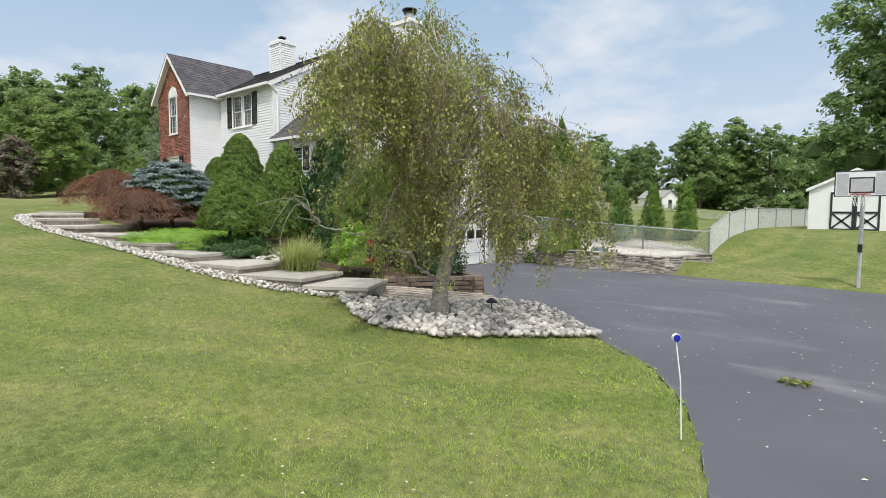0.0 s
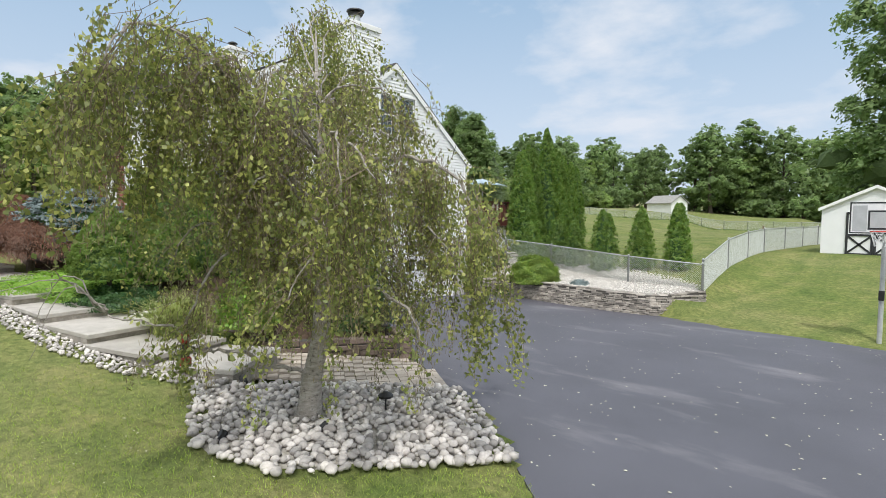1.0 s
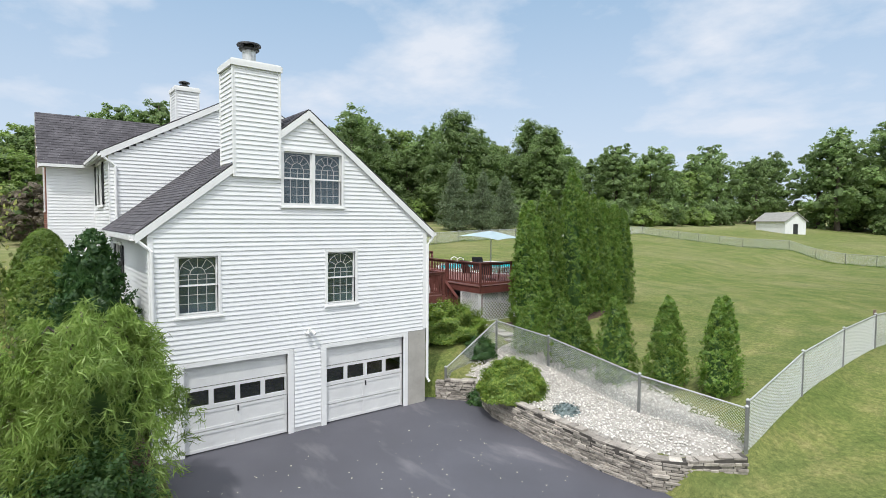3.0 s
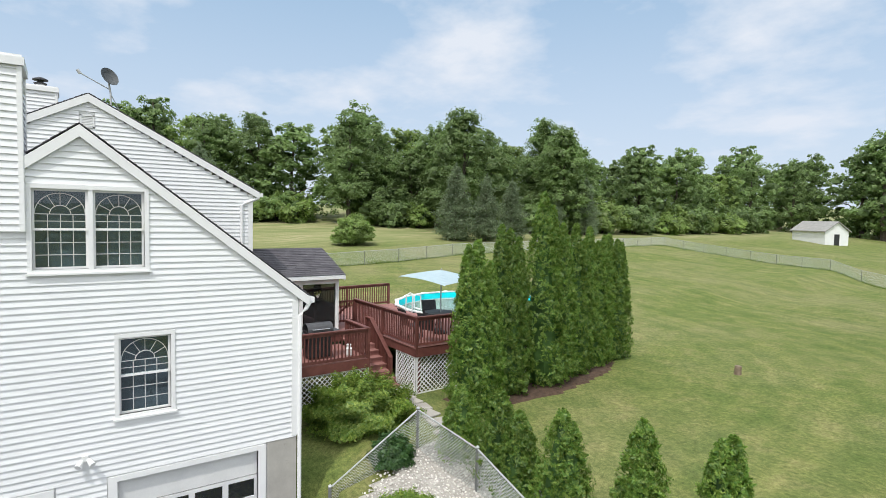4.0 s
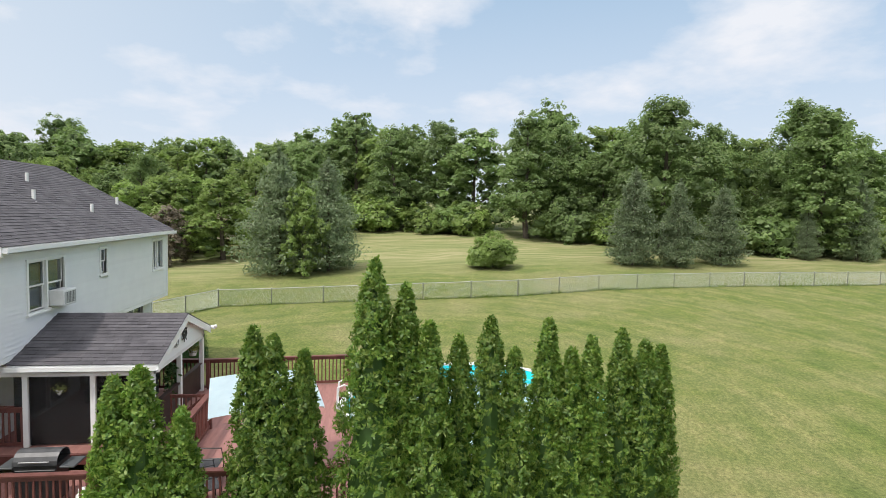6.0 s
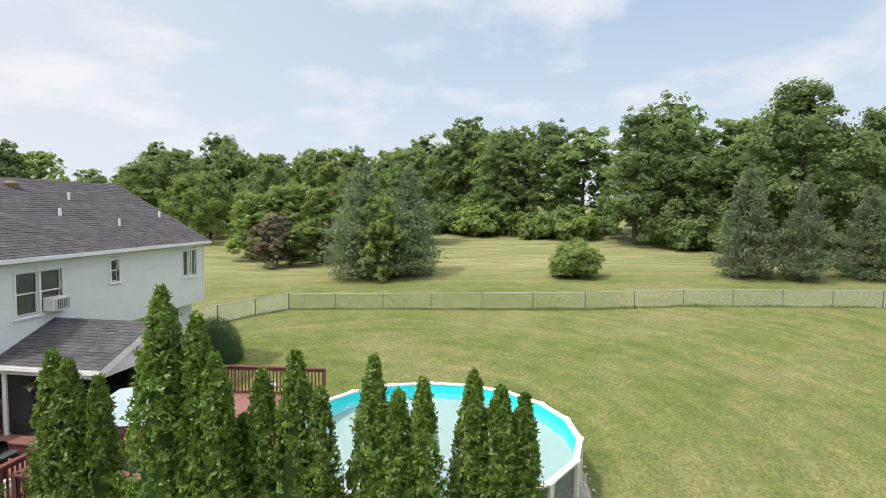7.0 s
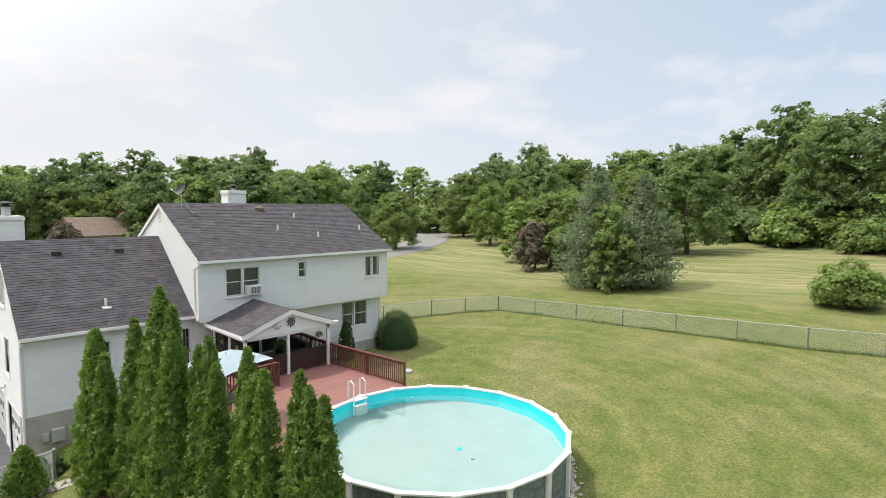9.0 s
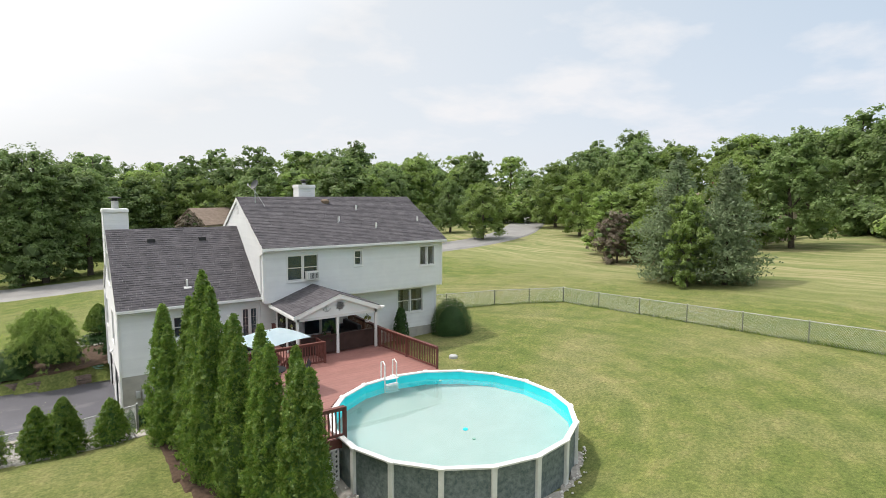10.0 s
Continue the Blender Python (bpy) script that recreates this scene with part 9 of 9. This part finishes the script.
def path_light(x, y2, z):
    pl = thing("path_light", "low black mushroom path light", "garden light", "path lights")
    part("stem", tubes(([(x, y2, z - 0.15), (x, y2, z + 0.30)], 0.013), sides=6), M["black"], pl)
    part("hood", tubes(([(x, y2, z + 0.27), (x, y2, z + 0.30), (x, y2, z + 0.36)], [0.11, 0.115, 0.03]), sides=14), M["black"], pl)


for x, y2, z in ((8.15, -11.5, 0.2), (5.3, -8.95, 0.5), (-1.9, -12.75, 1.45), (2.5, -12.1, 0.8)):
    path_light(x, y2, z)


def spot_light(x, y2, z, turn):
    sl = thing("garden_spotlight", "small black garden spotlight among the stones", "garden light", "stone bed spotlights")
    bm = bmesh.new()
    tube(bm, [(0, -0.08, 0.02), (0, 0.06, 0.07)], [0.045, 0.06], 10)
    bmesh.ops.transform(bm, matrix=pose(x, y2, z + 0.06, 0, 0, turn), verts=bm.verts)
    part("head", bm, M["black"], sl)
    part("spike", tubes(([(x, y2, z - 0.1), (x, y2, z + 0.09)], 0.012), sides=6), M["black"], sl)


spot_light(7.5, -13.75, 0.25, 40)
spot_light(5.9, -12.6, 0.4, 80)
spot_light(8.1, -12.6, 0.2, 0)

hose = thing("garden_hose", "pale green garden hose heaped in the bed", "hose")
pts = []
for k in range(150):
    t = k * 0.42
    r = 0.32 + 0.16 * math.sin(k * 0.31)
    pts.append((0.55 + r * math.cos(t), -8.35 + r * math.sin(t), 0.66 + 0.0016 * k + 0.04 * math.sin(k * 0.7)))
part("coil", tubes((pts, 0.013), sides=5), M["hose"], hose)

stump = thing("tree_stump", "short weathered stump standing in the lawn", "stump")
part("wood", tubes(([(1.25, 15.96, 1.35), (1.25, 15.96, 1.6), (1.26, 15.97, 1.83)], [0.15, 0.12, 0.115]), sides=12), M["stump"], stump)
lid = thing("septic_lid", "round grey septic lid in the lawn", "manhole lid")
part("cover", tubes(([(-14.0, 4.9, 1.85), (-14.0, 4.9, ground_height(-14.0, 4.9) + 0.10), (-14.0, 4.9, ground_height(-14.0, 4.9) + 0.14)], [0.22, 0.22, 0.18]), sides=16), M["utility"], lid)


def basket(x, y2, z):
    b = thing("hanging_basket", "white hanging flower basket under the porch eave", "hanging basket", "porch baskets")
    part("pot", tubes(([(x, y2, z), (x, y2, z + 0.16)], [0.09, 0.13]), sides=14), M["plastic"], b)
    part("hanger", tubes(*[([(x + 0.12 * math.cos(t), y2 + 0.12 * math.sin(t), z + 0.16), (x, y2, z + 0.5)], 0.004) for t in (0, 2.1, 4.2)], sides=4), M["black"], b)
    r = np.random.default_rng(int(y2 * 100))
    p, n = ball_points(160, r, 0.5)
    foliage("blossom", leaf_cards(p * np.array([0.2, 0.2, 0.13]) + np.array([x, y2, z + 0.2]), n, 0.07, 0.05, r), M["birch"], b)


basket(-6.55, 1.70, 4.12)
basket(-6.55, 3.05, 4.10)
basket(-9.9, 3.6, 4.15)
wr = thing("wreath", "dark leafy wreath on the porch wall", "wreath")
r = np.random.default_rng(9)
t = r.uniform(0, 2 * math.pi, 500)
foliage("leaves", leaf_cards(np.stack([-8.0 + np.cos(t) * 0.28, np.full(500, 3.64), 3.95 + np.sin(t) * 0.42], 1) + r.normal(size=(500, 3)) * 0.05, r.normal(size=(500, 3)), 0.09, 0.06, r), M["yew"], wr)

# porch furniture in the shade
sofa = thing("patio_sofa", "dark wicker sofa in the porch shade", "sofa")
part("seat", bevelled(boxes((-10.0, -9.2, 0.9, 2.6, DECK_Z + 0.02, DECK_Z + 0.42)), 0.03), M["sling"], sofa)
part("backrest", bevelled(boxes((-10.1, -9.85, 0.9, 2.6, DECK_Z + 0.42, DECK_Z + 0.85)), 0.04), M["sling"], sofa)
for yy in (0.9, 2.45):
    part("armrest", bevelled(boxes((-10.0, -9.2, yy, yy + 0.15, DECK_Z + 0.42, DECK_Z + 0.62)), 0.03), M["sling"], sofa)

# far buildings
def small_building(name, label, x, y2, z, w, d, h, rise, turn, wall, roof, chim=False):
    b = thing(name, label, "house" if chim else "shed", at=(0, 0, 0))
    part("wall", boxes((-w / 2, w / 2, -d / 2, d / 2, -0.5, h)), M[wall], b, local=True)
    bm = bmesh.new()
    for e in (-1, 1):
        hexa(bm, [(-w / 2 - 0.3, e * (d / 2 + 0.3), h - 0.15), (w / 2 + 0.3, e * (d / 2 + 0.3), h - 0.15), (w / 2 + 0.3, 0, h + rise - 0.15), (-w / 2 - 0.3, 0, h + rise - 0.15),
                  (-w / 2 - 0.3, e * (d / 2 + 0.3), h), (w / 2 + 0.3, e * (d / 2 + 0.3), h), (w / 2 + 0.3, 0, h + rise), (-w / 2 - 0.3, 0, h + rise)])
    part("roof", bm, M[roof], b, local=True)
    for e in (-1, 1):
        bm = bmesh.new()
        v = [bm.verts.new(p) for p in ((e * w / 2, -d / 2, h - 0.01), (e * w / 2, d / 2, h - 0.01), (e * w / 2, 0, h + rise - 0.1), (e * (w / 2 - 0.15), -d / 2, h - 0.01), (e * (w / 2 - 0.15), d / 2, h - 0.01), (e * (w / 2 - 0.15), 0, h + rise - 0.1))]
        bm.faces.new(v[:3]); bm.faces.new(v[3:])
        part("gable", bm, M[wall], b, local=True)
    part("door", boxes((w / 2, w / 2 + 0.04, -0.5, 0.5, 0.0, 2.0)), M["shutter"], b, local=True)
    for k in (-1, 1) if chim else ():
        part("window", boxes((k * w * 0.25 - 0.5, k * w * 0.25 + 0.5, -d / 2 - 0.04, -d / 2, h * 0.45, h * 0.8)), M["shutter"], b, local=True)
    if chim:
        part("chimney", boxes((-w * 0.2, -w * 0.2 + 0.8, -0.4, 0.4, h, h + rise + 1.4)), M["brick"], b, local=True)
    b.matrix_basis = pose(x, y2, z, 0, 0, turn)
    return b


small_building("far_shed", "small white shed with a grey roof across the field", -30.4, 105.3, 3.35, 7.0, 4.6, 2.5, 1.7, -25, "siding", "greyroof")
small_building("neighbour_house", "brown-roofed neighbour house with a brick chimney among trees", -66.0, -9.0, 5.2, 12, 8, 3.0, 2.2, 75, "beige", "tanroof", True)
small_building("neighbour_house", "brown-roofed house beyond the street", -20.0, -66.0, 2.5, 12, 8, 3.0, 2.4, 20, "beige", "tanroof", True)
small_building("neighbour_house", "pale house far beyond the street", -98.0, -66.0, 5.2, 11, 8, 4.0, 2.6, 130, "siding", "greyroof", True)

# ---- litter and grass ----
rng = random.Random(71)
vs = []
for k in range(1000):
    if k < 740:
        x, y2 = rng.uniform(1.5, 17.0), rng.uniform(-15.5, -0.4)
        if not inside(DRIVE, x, y2):
            continue
        z = 0.008
    else:
        x, y2 = rng.uniform(6.0, 14.5), rng.uniform(-18.5, -13.0)
        if inside(DRIVE, x, y2) or inside(STONES, x, y2):
            continue
        z = soft_ground(x, y2) + 0.05
    t, s = rng.uniform(0, 6.3), rng.uniform(0.014, 0.034)
    s = s if k < 740 else s * 0.62
    c, q = math.cos(t) * s, math.sin(t) * s
    vs += [(x - c, y2 - q, z), (x + q * 0.6, y2 - c * 0.6, z + 0.004), (x + c, y2 + q, z + 0.002), (x - q * 0.6, y2 + c * 0.6, z + 0.004)]
ob = new("fallen_petals", quick_mesh("fallen_petals", np.array(vs), M["petal"]))
tagged(ob, "small pale fallen leaves scattered over drive and lawn", "litter", "", "stuff")
sprig = thing("fallen_sprig", "fallen green leafy sprig lying on the asphalt", "litter")
part("twig", tubes(([(13.2, -11.9, 0.012), (13.5, -11.8, 0.03), (13.75, -11.85, 0.012)], 0.005), sides=5), M["twig"], sprig)
r = np.random.default_rng(72)
foliage("leaves", leaf_cards(np.stack([r.uniform(13.25, 13.6, 60), r.normal(-11.83, 0.09, 60), r.uniform(0.015, 0.07, 60)], 1), r.normal(size=(60, 3)) + np.array([0, 0, 1.2]), 0.09, 0.04, r), M["birch"], sprig)

gr = np.random.default_rng(73)
n = 90000
gx, gy = gr.uniform(2.0, 14.5, n), gr.uniform(-21.5, -11.5, n)
fade = np.clip(1.25 - np.hypot(gx - 13.0, gy + 17.5) / 9.5, 0.05, 1.0)
vs = []
for x, y2, f in zip(gx, gy, fade):
    if gr.random() > f or inside(DRIVE, x, y2) or inside(STONES, x, y2) or (y2 > -13.9 and x < 5.6) or (y2 > -15.4 and x < 3.2):
        continue
    z = soft_ground(x, y2) - 0.005
    t, h = gr.uniform(0, 6.3), gr.uniform(0.02, 0.055)
    c, s = math.cos(t) * 0.0035, math.sin(t) * 0.0035
    lx2, ly2 = gr.normal() * 0.02, gr.normal() * 0.02
    vs += [(x - c, y2 - s, z), (x + c, y2 + s, z), (x + c * 0.3 + lx2, y2 + s * 0.3 + ly2, z + h), (x - c * 0.3 + lx2, y2 - s * 0.3 + ly2, z + h)]
ob = new("lawn_grass", quick_mesh("lawn_grass", np.array(vs), M["grass"]))
tagged(ob, "short mown grass blades of the front lawn", "grass", "", "stuff")

# uncut grass along the foot of the back fence
fr = np.random.default_rng(76)
vs = []
for (xa, ya), (xb, yb) in zip(BACK_FENCE, BACK_FENCE[1:]):
    L = math.hypot(xb - xa, yb - ya)
    for _ in range(int(L * 110)):
        f = fr.random()
        x, y2 = xa + (xb - xa) * f + fr.normal() * 0.09, ya + (yb - ya) * f + fr.normal() * 0.09
        z, h = ground_height(x, y2) - 0.02, fr.uniform(0.08, 0.24) * (0.6 + 0.6 * math.sin(f * L * 0.7) ** 2)
        t = fr.uniform(0, 6.3)
        c, q = math.cos(t) * 0.012, math.sin(t) * 0.012
        lx2, ly2 = fr.normal() * 0.05, fr.normal() * 0.05
        vs += [(x - c, y2 - q, z), (x + c, y2 + q, z), (x + c * 0.3 + lx2, y2 + q * 0.3 + ly2, z + h), (x - c * 0.3 + lx2, y2 - q * 0.3 + ly2, z + h)]
ob = new("fence_grass", quick_mesh("fence_grass", np.array(vs), M["fringe"]))
tagged(ob, "uncut dark green grass along the chain-link fence", "grass", "", "stuff")

# ---- bricks of the front wing ----
bk = mesh_of("brick", [(0, 0, 0), (0.2, 0, 0), (0.2, -0.014, 0.003), (0, -0.014, 0.003), (0, 0, 0.057), (0.2, 0, 0.057), (0.2, -0.014, 0.054), (0, -0.014, 0.054)], CUBE, M["brick"])
rng = random.Random(90)
verts, faces = [], []
k, count = 0, 0
z = 2.2
while z < 9.25:
    f = max(0.0, (z - 7.62) / (9.36 - 7.62))
    a, b = WX0 + (WX1 - WX0) / 2 * f, WX1 - (WX1 - WX0) / 2 * f
    x = a - (0.105 if k % 2 else 0.0)
    while x < b - 0.05:
        x0, x1 = max(a, x), min(b, x + 0.2)
        x += 0.21
        xm = (x0 + x1) / 2
        if x1 - x0 < 0.05 or any(h[0] - 0.08 < xm < h[1] + 0.08 and h[2] - 0.08 < z < h[3] + 0.08 for h in WH) or math.hypot(xm + 12.15, z - 7.6) < 0.46:
            continue
        if 5.3 < z < 7.4 and xm > -11.7 and count < 260:
            ob = new("brick", bk)
            ob.parent = brick_wall
            ob.matrix_basis = pose(x0, WY, z) @ Matrix.Diagonal(((x1 - x0) / 0.2, 1, 1, 1))
            count += 1
        else:
            base = len(verts)
            o = rng.uniform(0, 0.004)
            verts += [(x0, WY, z), (x1, WY, z), (x1, WY - 0.014 - o, z + 0.003), (x0, WY - 0.014 - o, z + 0.003), (x0, WY, z + 0.057), (x1, WY, z + 0.057), (x1, WY - 0.014 - o, z + 0.054), (x0, WY - 0.014 - o, z + 0.054)]
            faces += [tuple(base + i for i in f2) for f2 in CUBE]
    z += 0.068
    k += 1
M["brick_far"] = surface("red_brick_field", (0.19, 0.060, 0.040), (0.34, 0.120, 0.080), 4, 60, 0.85, 0.4, 0.004, rnd=0.5, island=True, wear=((0.55, 0.46, 0.41), 5.0, 0.56))
tagged(part("bricks", (verts, faces), M["brick_far"], brick_wall), "", "", "", "stuff")
